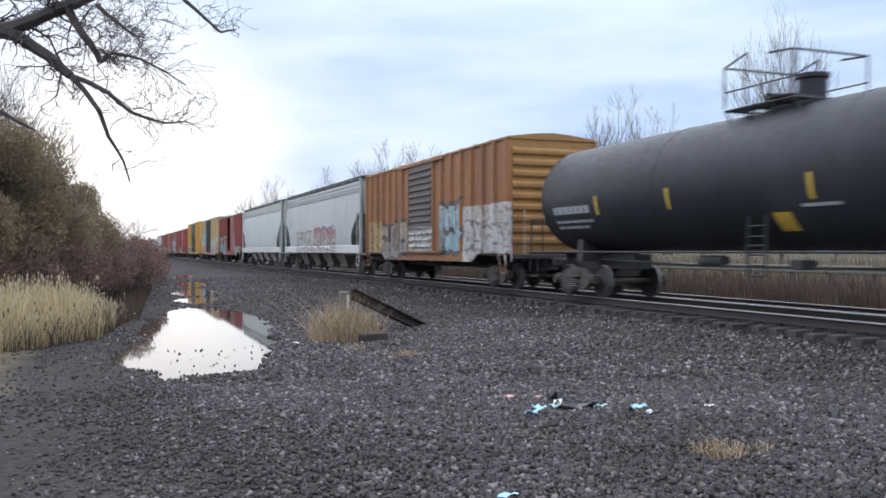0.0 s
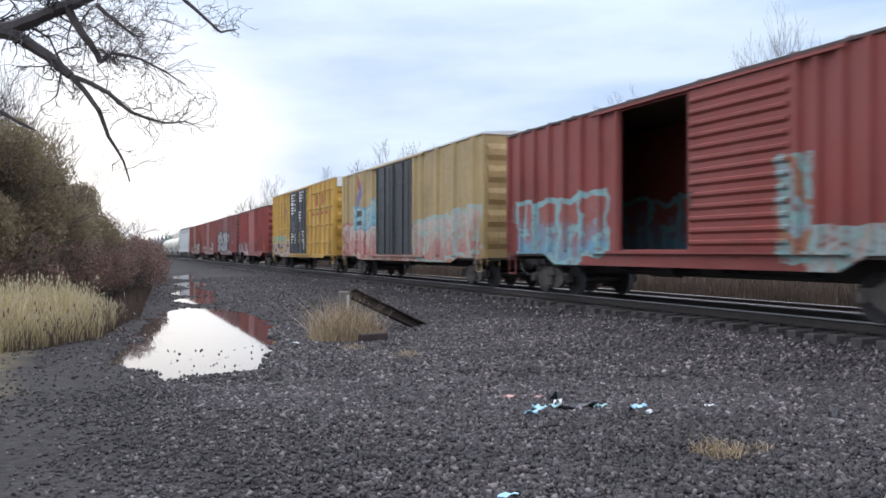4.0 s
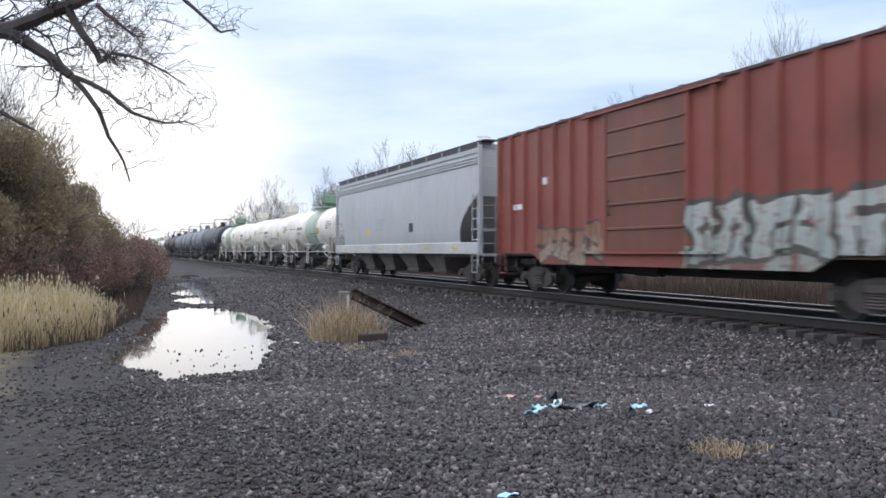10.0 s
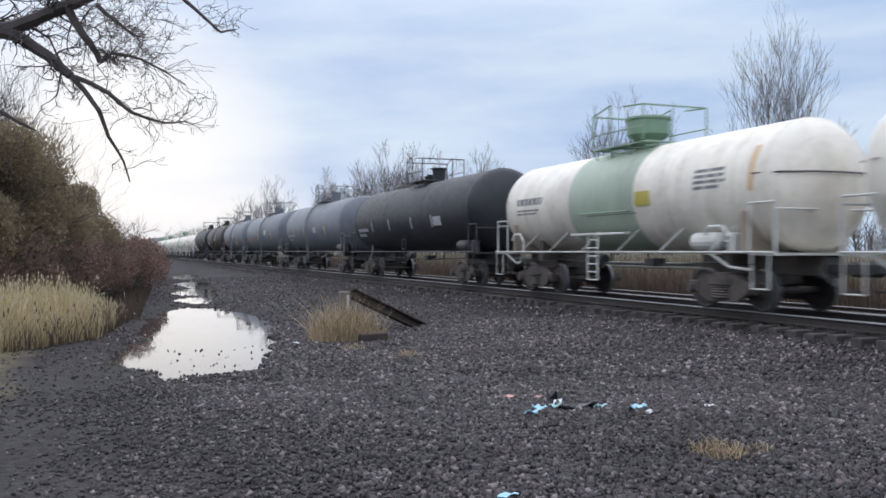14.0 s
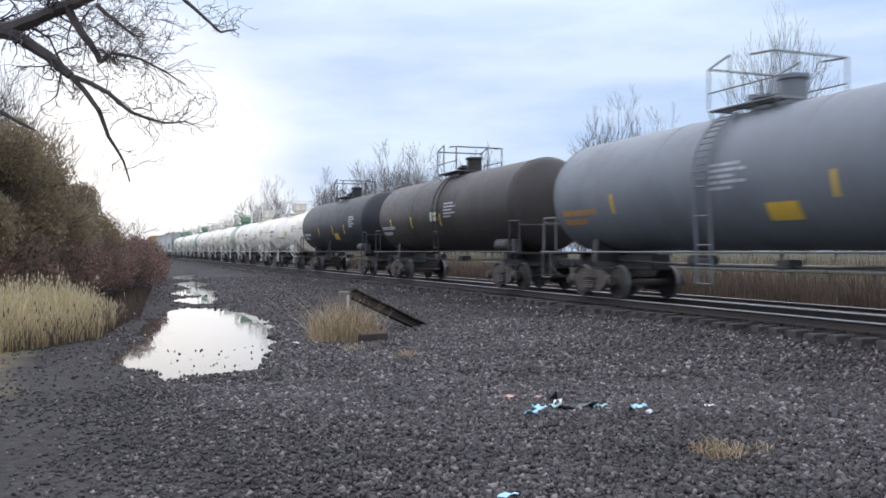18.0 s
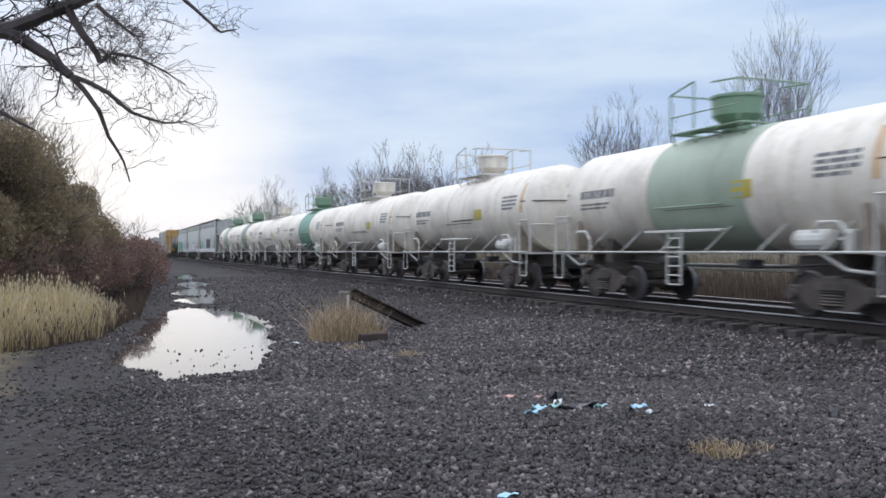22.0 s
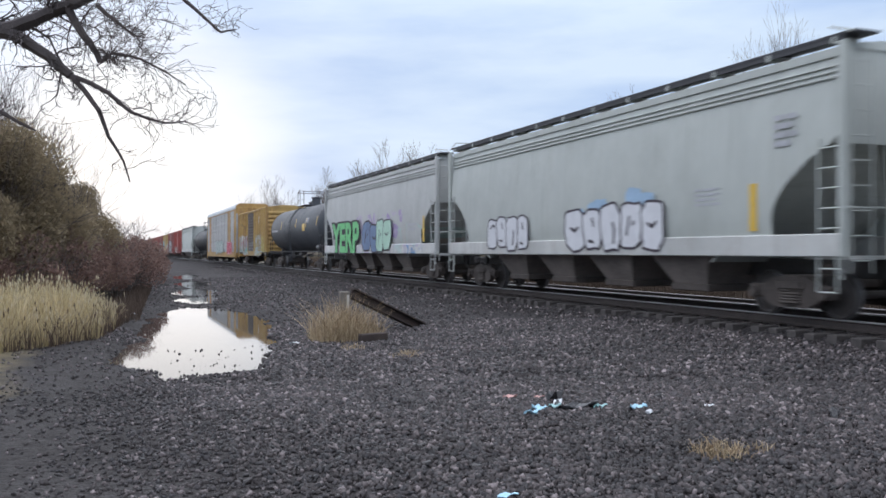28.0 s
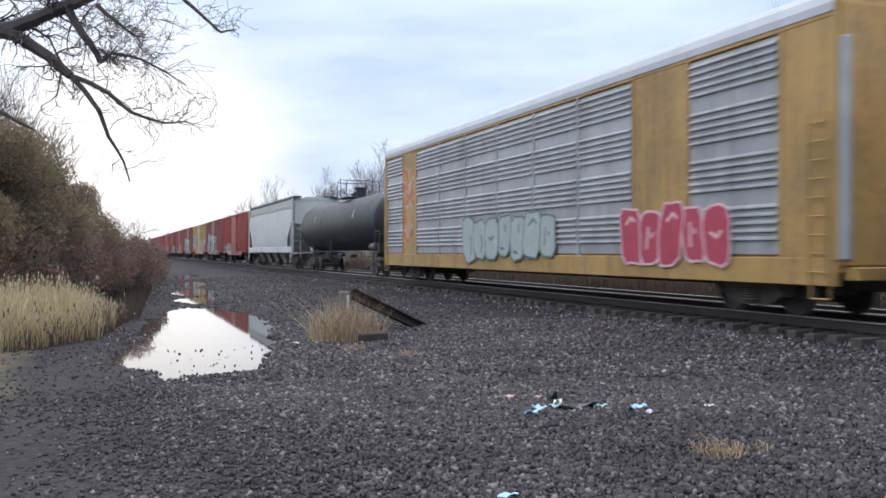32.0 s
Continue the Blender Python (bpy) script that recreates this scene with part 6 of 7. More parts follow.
    pink = plain("faded_pink_card", (0.52, 0.30, 0.27), 0.7, 0, 0.2, 9)
    blk = plain("black_plastic_film", (0.018, 0.018, 0.02), 0.4, 0, 0.3, 9)
    scrap(4.40, 8.62, 0.24, 0.10, 0.05, blue, "crumpled pale blue plastic scrap", 30)
    scrap(4.57, 8.80, 0.18, 0.12, 0.06, blue, "crumpled pale blue plastic scrap", -15)
    scrap(4.80, 8.85, 0.16, 0.07, 0.04, teal, "small faded teal scrap", 5)
    scrap(5.02, 9.16, 0.14, 0.08, 0.06, white, "crumpled white paper scrap", 40)
    scrap(5.10, 9.40, 0.22, 0.16, 0.12, blk, "crumpled black plastic film", 35)
    scrap(5.05, 8.72, 0.50, 0.14, 0.06, blk, "long strip of black plastic film", -8)
    scrap(5.28, 8.62, 0.18, 0.06, 0.05, teal, "small faded teal scrap", 12)
    scrap(4.66, 9.75, 0.20, 0.09, 0.03, pink, "flattened faded pink carton", -5)
    scrap(5.00, 9.62, 0.16, 0.05, 0.03, pink, "small faded pink scrap", 10)
    scrap(5.57, 8.30, 0.19, 0.10, 0.06, blue, "pale blue plastic wrapper", -10)
    scrap(5.54, 8.05, 0.08, 0.06, 0.05, white, "small white scrap", 20)
    scrap(6.43, 8.13, 0.14, 0.05, 0.03, white, "small white strip", -12)
    scrap(2.76, 5.80, 0.17, 0.06, 0.02, blue, "flat pale blue strip", -20)
    scrap(7.28, 7.15, 0.30, 0.10, 0.08, blk, "black plastic scrap", 50)
    scrap(3.45, 17.1, 0.22, 0.10, 0.04, white, "white scrap beside the puddle", 15)
    scrap(0.62, 26.2, 0.3, 0.12, 0.05, white, "pale scrap at the edge of the grass", 20)
    # a few pale stones stand out
    pale = stone_material("pale_stone", (1.0, 0.98, 0.94), 3.2)
    rs = np.random.RandomState(77)
    for x, y, s in ((4.24, 9.34, 0.06), (3.99, 6.64, 0.032), (7.11, 8.14, 0.035), (5.62, 8.0, 0.03), (6.9, 8.0, 0.022), (2.2, 8.8, 0.03), (3.0, 7.4, 0.025), (6.2, 9.9, 0.035), (1.7, 10.4, 0.03)):
        ob = scatter("stone", np.array([x]), np.array([y]), np.array([s]), pale, "round", int(x * 50), 0.0, label="pale whitish stone lying on dark gravel", kind="")
        tagged(ob, category="stone", group="pale stones")
    # pebbles standing in the puddle's shallow edge
    k = 55
    x, y = rs.uniform(0.9, 3.4, k), rs.uniform(13.8, 17.5, k)
    keep = (ground_z(x, y) < WATER_Z)
    scatter("puddle_pebbles", x[keep], y[keep], rs.uniform(0.012, 0.034, keep.sum()), M_STONE, "round", 5, 0.0, lambda a, b: np.full(len(a), WATER_Z - 0.005), "dark pebbles standing in shallow water")

# ---- the train: cars in order, front coupler to rear coupler along the line ----
SPEED = 18.352
TRAIN = []


def couple(ob, front, rear):
    mid = (front + rear) / 2 - 0.75
    TRAIN.append((ob, mid))
    ob.location = (TRACK_X, mid, 0)


def yellow_marks(ys, z0=2.15, z1=2.62, mat=None):
    def f(car, R, zc):
        for y in ys:
            on_shell(car, R, zc, y - 0.05, y + 0.05, z0, z1, mat or M_YELLOW, "reflector_mark")
    return f


def plate_at(y0, y1, z0, z1, mat, label=""):
    return lambda car, R, zc: on_shell(car, R, zc, y0, y1, z0, z1, mat, "placard", label)


def text_at(y, z, rows, mat, h=0.1, gap=0.06, seed=1):
    return lambda car, R, zc: shell_bars(car, R, zc, y, z, rows, mat, h, gap, seed)


def side_text(y, z, rows, mat, h=0.1, gap=0.06, seed=1):
    return lambda car, W: bars(-W - 0.004, y, z, rows, mat, car, h=h, gap=gap, seed=seed)


def side_plate(y0, y1, z0, z1, mat, name="placard", label=""):
    return lambda car, W: part(name, Geo().plate(-W - 0.006, y0, y1, z0, z1, 0.004), mat, car, label)


P_RED = (0.20, 0.045, 0.04)
P_BROWN = (0.26, 0.085, 0.078)
P_YEL = (0.55, 0.32, 0.06)
P_TAN = (0.42, 0.30, 0.13)
P_ORANGE = (0.33, 0.135, 0.045)
WHT, GRY, BLU, TEAL, PNK, ORG, BLK = (0.55, 0.54, 0.52), (0.30, 0.30, 0.31), (0.15, 0.36, 0.50), (0.22, 0.48, 0.42), (0.5, 0.2, 0.2), (0.5, 0.2, 0.06), (0.05, 0.05, 0.055)
ROOF_D = plain("dark_rusted_roof", (0.085, 0.06, 0.055), 0.75, 0.1, 0.35, 1.5)
ROOF_W = plain("white_roof", (0.6, 0.6, 0.58), 0.6, 0, 0.15, 1.5)


def build_train():
    black_t = paint("black_tank_paint", (0.025, 0.027, 0.032), 0.05, 0.2, rough=0.5, streak=(0.055, 0.055, 0.06), seed=1, spec=0.25)
    grey_t = paint("slate_tank_paint", (0.16, 0.174, 0.195), 0.10, 0.35, rough=0.5, streak=(0.2, 0.19, 0.18), seed=2, spec=0.25)
    grey_d = paint("dark_slate_tank_paint", (0.066, 0.072, 0.08), 0.10, 0.35, rough=0.5, streak=(0.14, 0.13, 0.12), seed=3, spec=0.25)
    brown_t = paint("brown_black_tank_paint", (0.042, 0.036, 0.034), 0.2, 0.45, rough=0.5, streak=(0.14, 0.11, 0.09), seed=4, spec=0.25)
    white_t = paint("white_tank_paint", (0.76, 0.705, 0.615), 0.35, 0.45, rough=0.42, streak=(0.42, 0.34, 0.22), seed=5)
    white_g = paint("white_gear_paint", (0.60, 0.59, 0.55), 0.35, 0.4, rough=0.5, streak=(0.3, 0.22, 0.15), seed=6)
    green_b = paint("pale_green_band", (0.35, 0.415, 0.325), 0.15, 0.3, rough=0.5, streak=(0.3, 0.28, 0.2), seed=7)
    green_d = paint("green_fittings", (0.20, 0.31, 0.215), 0.2, 0.3, rough=0.5, seed=8)
    green_x = paint("strong_green_band", (0.13, 0.29, 0.22), 0.15, 0.3, rough=0.5, streak=(0.3, 0.28, 0.2), seed=9)
    gear_d = paint("dark_gear_paint", (0.035, 0.036, 0.04), 0.2, 0.5, seed=10)

    # 1: black tank car
    c = tank_car("glossy black tank car with yellow markings", 18.9, 1.455, 2.68, black_t, gear_d, dome="pipe", oy=-0.25, ladder_y=-0.9, railmat=gear_d,
                 tags=(yellow_marks((-2.15, 2.05, 5.05)), plate_at(-1.5, -1.05, 1.6, 1.95, M_YELLOW, "small yellow placard"), plate_at(-2.75, -1.85, 2.02, 2.08, M_GREYBAR), text_at(7.3, 2.42, (1.9,), M_GREYBAR, 0.2, 0.1), text_at(7.3, 2.05, (1.9, 1.6), M_GREYBAR, 0.07, 0.08)))
    couple(c, 5.35, 24.25)
    # 2: rusty orange boxcar
    rust_o = paint("rusty_orange_boxcar", P_ORANGE, 1.0, 0.8, ((-7.9, -4.1, 0.8, 2.75, 0.8, WHT, (0.6, 0.6, 0.58), WHT, 0.08), (5.2, 7.5, 1.0, 2.55, 1.4, (0.40, 0.33, 0.17), (0.36, 0.24, 0.10), (0.42, 0.36, 0.2), 0.25)), seed=12,
                   letters=((1.75, 5.4, 0.85, 2.6, 3, (0.24, 0.25, 0.26), (0.42, 0.36, 0.28), (0.09, 0.085, 0.08)), (-4.0, -1.75, 1.0, 3.0, 2, (0.30, 0.47, 0.52), (0.42, 0.56, 0.58), (0.10, 0.09, 0.085)),
                            (-7.4, -4.3, 1.05, 2.2, 4, (0.5, 0.5, 0.49), (0.58, 0.57, 0.55), (0.22, 0.21, 0.2))))
    dark_dr = paint("dark_rusted_door", (0.105, 0.092, 0.086), 0.4, 0.5, ((-2, 2, 0.9, 2.15, 1.6, WHT, (0.5, 0.5, 0.49), WHT, 0.08),), seed=13, letters=((-1.5, 1.5, 1.25, 2.1, 4, (0.5, 0.5, 0.48), WHT, (0.2, 0.19, 0.19)),))
    end_y = paint("faded_orange_end", (0.33, 0.17, 0.05), 0.8, 0.5, seed=14)
    couple(boxcar("rusty orange ribbed boxcar with grey door and graffiti", 15.5, 16.6, rust_o, end_y, (dark_dr, "louvre"), endmat=end_y, nrib=7, doors=((-1.2, 1.5),)), 24.25, 40.85)
    # 3, 4: grey covered hoppers
    hop_a = paint("pale_grey_hopper", (0.42, 0.425, 0.41), 0.12, 0.3, blotch=0.86, rough=0.5, streak=(0.3, 0.27, 0.22), seed=15)
    hop_b = paint("light_grey_hopper", (0.43, 0.45, 0.425), 0.10, 0.22, blotch=0.86, rough=0.5, streak=(0.36, 0.33, 0.28), seed=16)
    hop_c = paint("cool_grey_hopper", (0.43, 0.44, 0.44), 0.10, 0.25, blotch=0.86, rough=0.5, streak=(0.3, 0.28, 0.25), seed=17)
    hop_d = paint("greenish_grey_hopper", (0.43, 0.45, 0.42), 0.10, 0.25, blotch=0.86, rough=0.5, streak=(0.3, 0.28, 0.22), seed=18)
    sill_w = paint("pale_sill_paint", (0.53, 0.53, 0.505), 0.15, 0.3, rough=0.5, seed=19)
    spray_dk = plain("black_spray", (0.05, 0.04, 0.05), 0.7, 0, 0.3, 4)
    spray_wh = plain("white_spray", (0.6, 0.6, 0.62), 0.7, 0, 0.12, 4)
    spray_gr = plain("green_spray", (0.16, 0.50, 0.20), 0.7, 0, 0.25, 3)
    spray_te = plain("teal_spray", (0.10, 0.40, 0.30), 0.7, 0, 0.2, 3)
    spray_bl = plain("slate_blue_spray", (0.14, 0.20, 0.32), 0.7, 0, 0.3, 2)
    spray_mi = plain("mint_spray", (0.40, 0.58, 0.46), 0.7, 0, 0.2, 3)
    spray_pu = plain("purple_spray", (0.38, 0.24, 0.48), 0.8, 0, 0.3, 3)
    spray_rd = plain("crimson_spray", (0.40, 0.05, 0.085), 0.7, 0, 0.25, 3)
    spray_pk = plain("pale_pink_spray", (0.66, 0.45, 0.46), 0.7, 0, 0.2, 3)
    spray_mr = plain("maroon_spray", (0.13, 0.05, 0.06), 0.7, 0, 0.3, 3)
    sil_marks = lambda car, W: [part("reflector_mark", Geo().plate(-W - 0.05, y - 0.2, y + 0.2, 1.28, 1.36), M_YELLOW, car) for y in (-7.5, -4.6, -1.6, 1.4, 4.4, 7.4)]
    g3 = (0.42, 0.425, 0.41)
    hop_3 = paint("pale_grey_hopper_with_outlined_letters", g3, 0.12, 0.3, blotch=0.86, rough=0.5, streak=(0.3, 0.27, 0.22), seed=15,
                  letters=((1.1, 5.7, 1.4, 2.45, 6, g3, (0.40, 0.39, 0.36), (0.10, 0.09, 0.09)), (-4.6, 0.7, 1.4, 2.6, 6, (0.44, 0.42, 0.41), (0.30, 0.10, 0.10), (0.13, 0.08, 0.085)), (7.2, 8.2, 2.7, 3.3, 2, g3, g3, (0.14, 0.13, 0.13))))
    sill_3 = paint("pale_sill_with_letter_feet", (0.60, 0.60, 0.57), 0.15, 0.3, rough=0.5, seed=19, letters=((-4.6, 5.6, 0.5, 1.46, 12, (0.58, 0.58, 0.56), (0.5, 0.44, 0.43), (0.14, 0.12, 0.12)),))
    couple(hopper("pale grey covered hopper with dark graffiti", 19.0, 20.6, hop_3, sill_3, kerb=0.11, bays=4, tags=(
        side_text(8.3, 3.1, (0.9, 0.8), M_GREYBAR, 0.12, 0.1), side_text(-3.8, 2.6, (1.6, 1.5), M_GREYBAR, 0.06, 0.05))), 40.5, 61.2)
    couple(hopper("light grey covered hopper with white sill", 18.7, 20.3, hop_b, sill_w, bays=4, baymat=plain("dusty_bay_steel", (0.33, 0.31, 0.285), 0.75, 0, 0.3, 2.5), tags=(
        side_text(8.2, 3.0, (0.75, 0.7), M_GREYBAR, 0.14, 0.14), side_text(8.2, 2.3, (0.6, 0.9), M_GREYBAR, 0.08, 0.08), sil_marks)), 61.2, 81.5)
    # 5: red boxcar, door open
    red5 = paint("red_boxcar_paint", (0.26, 0.055, 0.045), 0.25, 0.35, ((-7.9, -4.2, 0.8, 1.7, 1.0, (0.30, 0.36, 0.34), (0.24, 0.36, 0.33), (0.36, 0.30, 0.26), 0.6), (-4.4, -3.6, 1.0, 3.0, 1.2, (0.22, 0.38, 0.36), (0.3, 0.14, 0.08), (0.25, 0.36, 0.38), 0.5)), seed=20,
                 letters=((2.2, 7.3, 0.9, 2.7, 4, (0.16, 0.34, 0.44), (0.32, 0.10, 0.08), (0.24, 0.42, 0.42)),))
    couple(boxcar("faded red boxcar with its door slid open", 15.7, 17.6, red5, ROOF_D, (red5, "louvre"), doors=((-4.0, -1.0),), open_gap=(-1.0, 1.7), nrib=7), 81.5, 99.1)
    # 6, 7: tall yellow boxcars
    tan6 = paint("tan_boxcar_paint", P_TAN, 0.4, 0.4, ((-8.9, 9.0, 0.8, 1.5, 1.5, (0.40, 0.15, 0.11), (0.46, 0.33, 0.28), (0.42, 0.36, 0.30), 0.5),), seed=21,
                 letters=((-8.8, -2.2, 0.9, 2.7, 6, (0.42, 0.19, 0.15), (0.48, 0.40, 0.34), (0.34, 0.42, 0.38)), (2.9, 8.9, 0.9, 2.5, 6, (0.44, 0.22, 0.18), (0.50, 0.42, 0.36), (0.40, 0.13, 0.11)),
                          (2.8, 6.9, 2.3, 3.5, 4, (0.20, 0.42, 0.46), (0.34, 0.50, 0.48), (0.16, 0.34, 0.42))))
    yel7 = paint("yellow_boxcar_paint", P_YEL, 0.16, 0.25, ((2.7, 9.4, 0.8, 2.35, 0.8, (0.22, 0.42, 0.33), P_YEL, (0.50, 0.44, 0.38)), (2.7, 9.4, 0.8, 1.8, 1.3, (0.46, 0.34, 0.36), (0.52, 0.34, 0.12), (0.16, 0.12, 0.11))), seed=22)
    dk_door = paint("dark_plug_door", (0.035, 0.04, 0.044), 0.1, 0.4, seed=23)
    sign_red = plain("faded_red_lettering", (0.34, 0.07, 0.05), 0.65, 0, 0.2, 4)
    sign_blue = plain("blue_emblem", (0.12, 0.14, 0.36), 0.6, 0, 0.2, 4)

    def cross(y, z, s, q=0.006, pair=(sign_red, sign_blue)):
        def f(car, W):
            x = -W - q
            for mat, sl, o in ((pair[0], 1, 0.0), (pair[1], -1, 0.004)):
                g = Geo()
                r = s * 0.22
                for d in (-r * 1.05, r * 1.05):
                    strokes(g, [(y - s, z - sl * s + d), (y + s, z + sl * s + d)], r * 0.72, x - o - (0.001 if d > 0 else 0), 1)
                part("emblem", quick_mesh("emblem", g.v, g.f, mat), None, car, "crossed emblem stripe")
        return f
    couple(boxcar("tall tan boxcar covered in graffiti", 18.0, 19.9, tan6, ROOF_W, (dk_door, "plug"), "wide", 5.10, 5.24, 1.0, 0.82, doors=((-2.1, 0.4), (0.4, 2.9)), nrib=4, endribs=5,
                  tags=(cross(5.8, 4.15, 0.62), side_text(6.7, 3.2, (1.2,), M_BLACK, 0.3, 0.1), side_text(6.6, 2.7, (1.4,), M_BLACK, 0.22, 0.1))), 99.1, 119.0)

    def block_logo(ys, z, h, w, mat):
        def f(car, W):
            for k, y in enumerate(ys):
                g = Geo()
                x = -W - 0.006
                g.plate(x, y - w / 2, y + w / 2, z, z + h, 0.004)
                part("painted_mark", g, mat, car, "plain painted block shape")
        return f
    couple(boxcar("tall yellow panelled boxcar with dark double doors", 18.6, 20.6, yel7, ROOF_W, (dk_door, "plug"), "grid", 5.24, 5.37, 1.0, 0.84, doors=((-2.45, 0.1), (0.1, 2.65)), nrib=6, endribs=5,
                  tags=(block_logo((-5.05, -5.7, -6.35), 3.9, 0.62, 0.4, sign_red), cross(4.4, 3.85, 0.34),
                        lambda car, W: part("painted_band", Geo().box(-W + 0.1, W - 0.1, -9.42, -9.31, 4.74, 5.21), M_WHITE, car, "white band across the top of the end"), side_text(-3.7, 3.5, (4.2,), sign_red, 0.16, 0.1),
                        side_plate(-4.7, -4.1, 2.8, 3.1, M_GREYBAR), lambda car, W: part("reflector_mark", Geo().plate(-W - 0.09, -0.35, -0.2, 1.75, 2.4), M_YELLOW, car), lambda car, W: part("placard", Geo().plate(-W - 0.09, 1.45, 1.75, 2.05, 2.3), M_WHITE, car), lambda car, W: [bars(-W - 0.08, y, z, (w, w * 0.8, w, w * 0.7), M_WHITE, car, h=0.1, gap=0.08, seed=k)
                                                                                       for k, (y, z, w) in enumerate(((2.3, 4.95, 1.3), (-0.3, 5.0, 1.2), (2.3, 4.3, 1.4), (2.3, 2.4, 0.5), (-1.2, 2.5, 0.4), (-0.1, 3.75, 0.7), (1.6, 3.1, 0.3), (1.2, 2.35, 0.25), (-1.5, 2.0, 0.3)))])), 119.0, 139.6)
    # 8-11: red and brown boxcars
    red8 = paint("bright_red_boxcar", (0.31, 0.060, 0.050), 0.2, 0.4, ((-4.5, 1.0, 0.9, 2.0, 1.0, P_RED, (0.28, 0.12, 0.11), P_RED),), seed=24,
                 letters=((2.2, 7.6, 0.75, 2.0, 6, (0.50, 0.48, 0.46), (0.36, 0.30, 0.28), (0.24, 0.12, 0.11)),))
    brn9 = paint("brown_boxcar_a", P_BROWN, 0.35, 0.5, ((-3.2, 6.4, 0.95, 2.9, 0.55, (0.27, 0.24, 0.24), (0.31, 0.29, 0.29), (0.25, 0.22, 0.22), 0.3), (-7, -3.4, 0.9, 1.9, 0.8, (0.34, 0.07, 0.06), P_BROWN, (0.3, 0.06, 0.05), 0.5)), seed=25,
                 letters=((-3.2, 6.6, 0.85, 3.3, 6, (0.34, 0.34, 0.35), (0.42, 0.41, 0.41), (0.10, 0.075, 0.075)),))
    brn10 = paint("brown_boxcar_b", (0.28, 0.085, 0.072), 0.35, 0.4, ((-7.4, 7.2, 0.8, 1.25, 1.3, (0.3, 0.22, 0.2), (0.22, 0.075, 0.06), (0.25, 0.2, 0.18), 0.5),), seed=26,
                  letters=((-5.7, -1.65, 1.2, 2.3, 5, (0.44, 0.42, 0.40), (0.36, 0.32, 0.30), (0.2, 0.07, 0.06)), (1.7, 6.2, 0.9, 1.9, 6, (0.30, 0.24, 0.22), (0.38, 0.36, 0.34), (0.26, 0.08, 0.07))))
    red11 = paint("red_boxcar_b", (0.26, 0.066, 0.048), 0.4, 0.45, ((-7.8, -1.4, 0.8, 1.35, 1.1, (0.32, 0.34, 0.30), (0.2, 0.12, 0.1), (0.30, 0.31, 0.28), 0.4),), seed=27,
                  letters=((-6.6, -1.5, 0.95, 2.35, 5, (0.36, 0.39, 0.35), (0.45, 0.47, 0.43), (0.085, 0.08, 0.07)), (1.8, 5.2, 0.85, 1.9, 4, (0.34, 0.29, 0.22), (0.30, 0.15, 0.10), (0.12, 0.075, 0.06))))
    # cars 8, 9: end paint darkened by end-wall shade put into colour, plus grime
    SHADED_END = paint("shaded_grimy_brown_end", (0.12, 0.05, 0.047), 0.3, 0.9, seed=40)
    couple(boxcar("bright red ribbed boxcar with white painted marks", 14.9, 17.9, red8, ROOF_D, (red8, "panel"), endmat=paint("shaded_grimy_red_end", (0.22, 0.045, 0.04), 0.3, 0.9, seed=41), nrib=7, endribs=6, tags=(
        lambda car, W: [part("painted_mark", Geo().plate(-W - 0.006, y - 0.21, y + 0.21, 3.58, 4.24), M_WHITE, car, "plain white painted block") for y in (-3.9, -4.7, -5.5, -6.3)],
        side_text(1.75, 2.6, (0.3, 0.3), M_WHITE, 0.25, 0.05), side_plate(-5.9, -5.5, 1.35, 1.75, M_YELLOW, "reflector_mark"))), 139.95, 157.8)
    couple(boxcar("brown boxcar with large grey sprayed lettering", 14.6, 17.2, brn9, ROOF_D, (brn9, "louvre"), endmat=SHADED_END, nrib=7, endribs=8, tags=(
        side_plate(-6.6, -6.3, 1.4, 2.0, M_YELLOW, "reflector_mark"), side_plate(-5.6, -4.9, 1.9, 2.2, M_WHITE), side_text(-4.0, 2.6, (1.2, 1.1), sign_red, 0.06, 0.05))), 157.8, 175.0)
    couple(boxcar("dull red boxcar with white graffiti low on the side", 15.4, 17.4, brn10, ROOF_D, (brn10, "louvre"), nrib=7, endribs=8, tags=(
        side_text(3.4, 2.5, (0.3,), M_WHITE, 0.25, 0.1), side_plate(-5.2, -4.7, 1.9, 2.25, M_GREYBAR), side_plate(-6.9, -6.3, 1.2, 1.6, M_YELLOW, "reflector_mark"))), 174.7, 192.1)
    couple(boxcar("dark red boxcar with rusty door and grey graffiti", 15.8, 17.5, red11, ROOF_D, (paint("rusted_red_door", (0.17, 0.06, 0.04), 0.6, 0.5, seed=28), "panel"), nrib=7, endribs=8, tags=(
        side_text(7.2, 2.9, (0.25, 0.9, 0.3), M_WHITE, 0.16, 0.12), side_text(5.0, 3.3, (0.3,), M_WHITE, 0.2, 0.1), side_plate(-7.3, -6.9, 1.2, 2.8, M_YELLOW, "reflector_mark"))), 192.3, 209.8)
    # 12: grey hopper
    couple(hopper("cool grey covered hopper with pale sill", 19.1, 20.7, hop_c, sill_w, tags=(
        side_text(8.7, 2.6, (0.55,), M_GREYBAR, 0.14, 0.2), side_text(8.7, 2.25, (0.8,), M_GREYBAR, 0.14, 0.1), side_text(2.2, 2.65, (1.3, 1.2, 1.3, 1.1, 0.9, 1.2), M_GREYBAR, 0.05, 0.04), side_plate(3.2, 3.8, 1.95, 2.2, M_YELLOW),
        side_plate(-2.9, -2.45, 2.0, 2.35, M_BLACK), sil_marks), roofmat=hop_c), 209.6, 230.3)

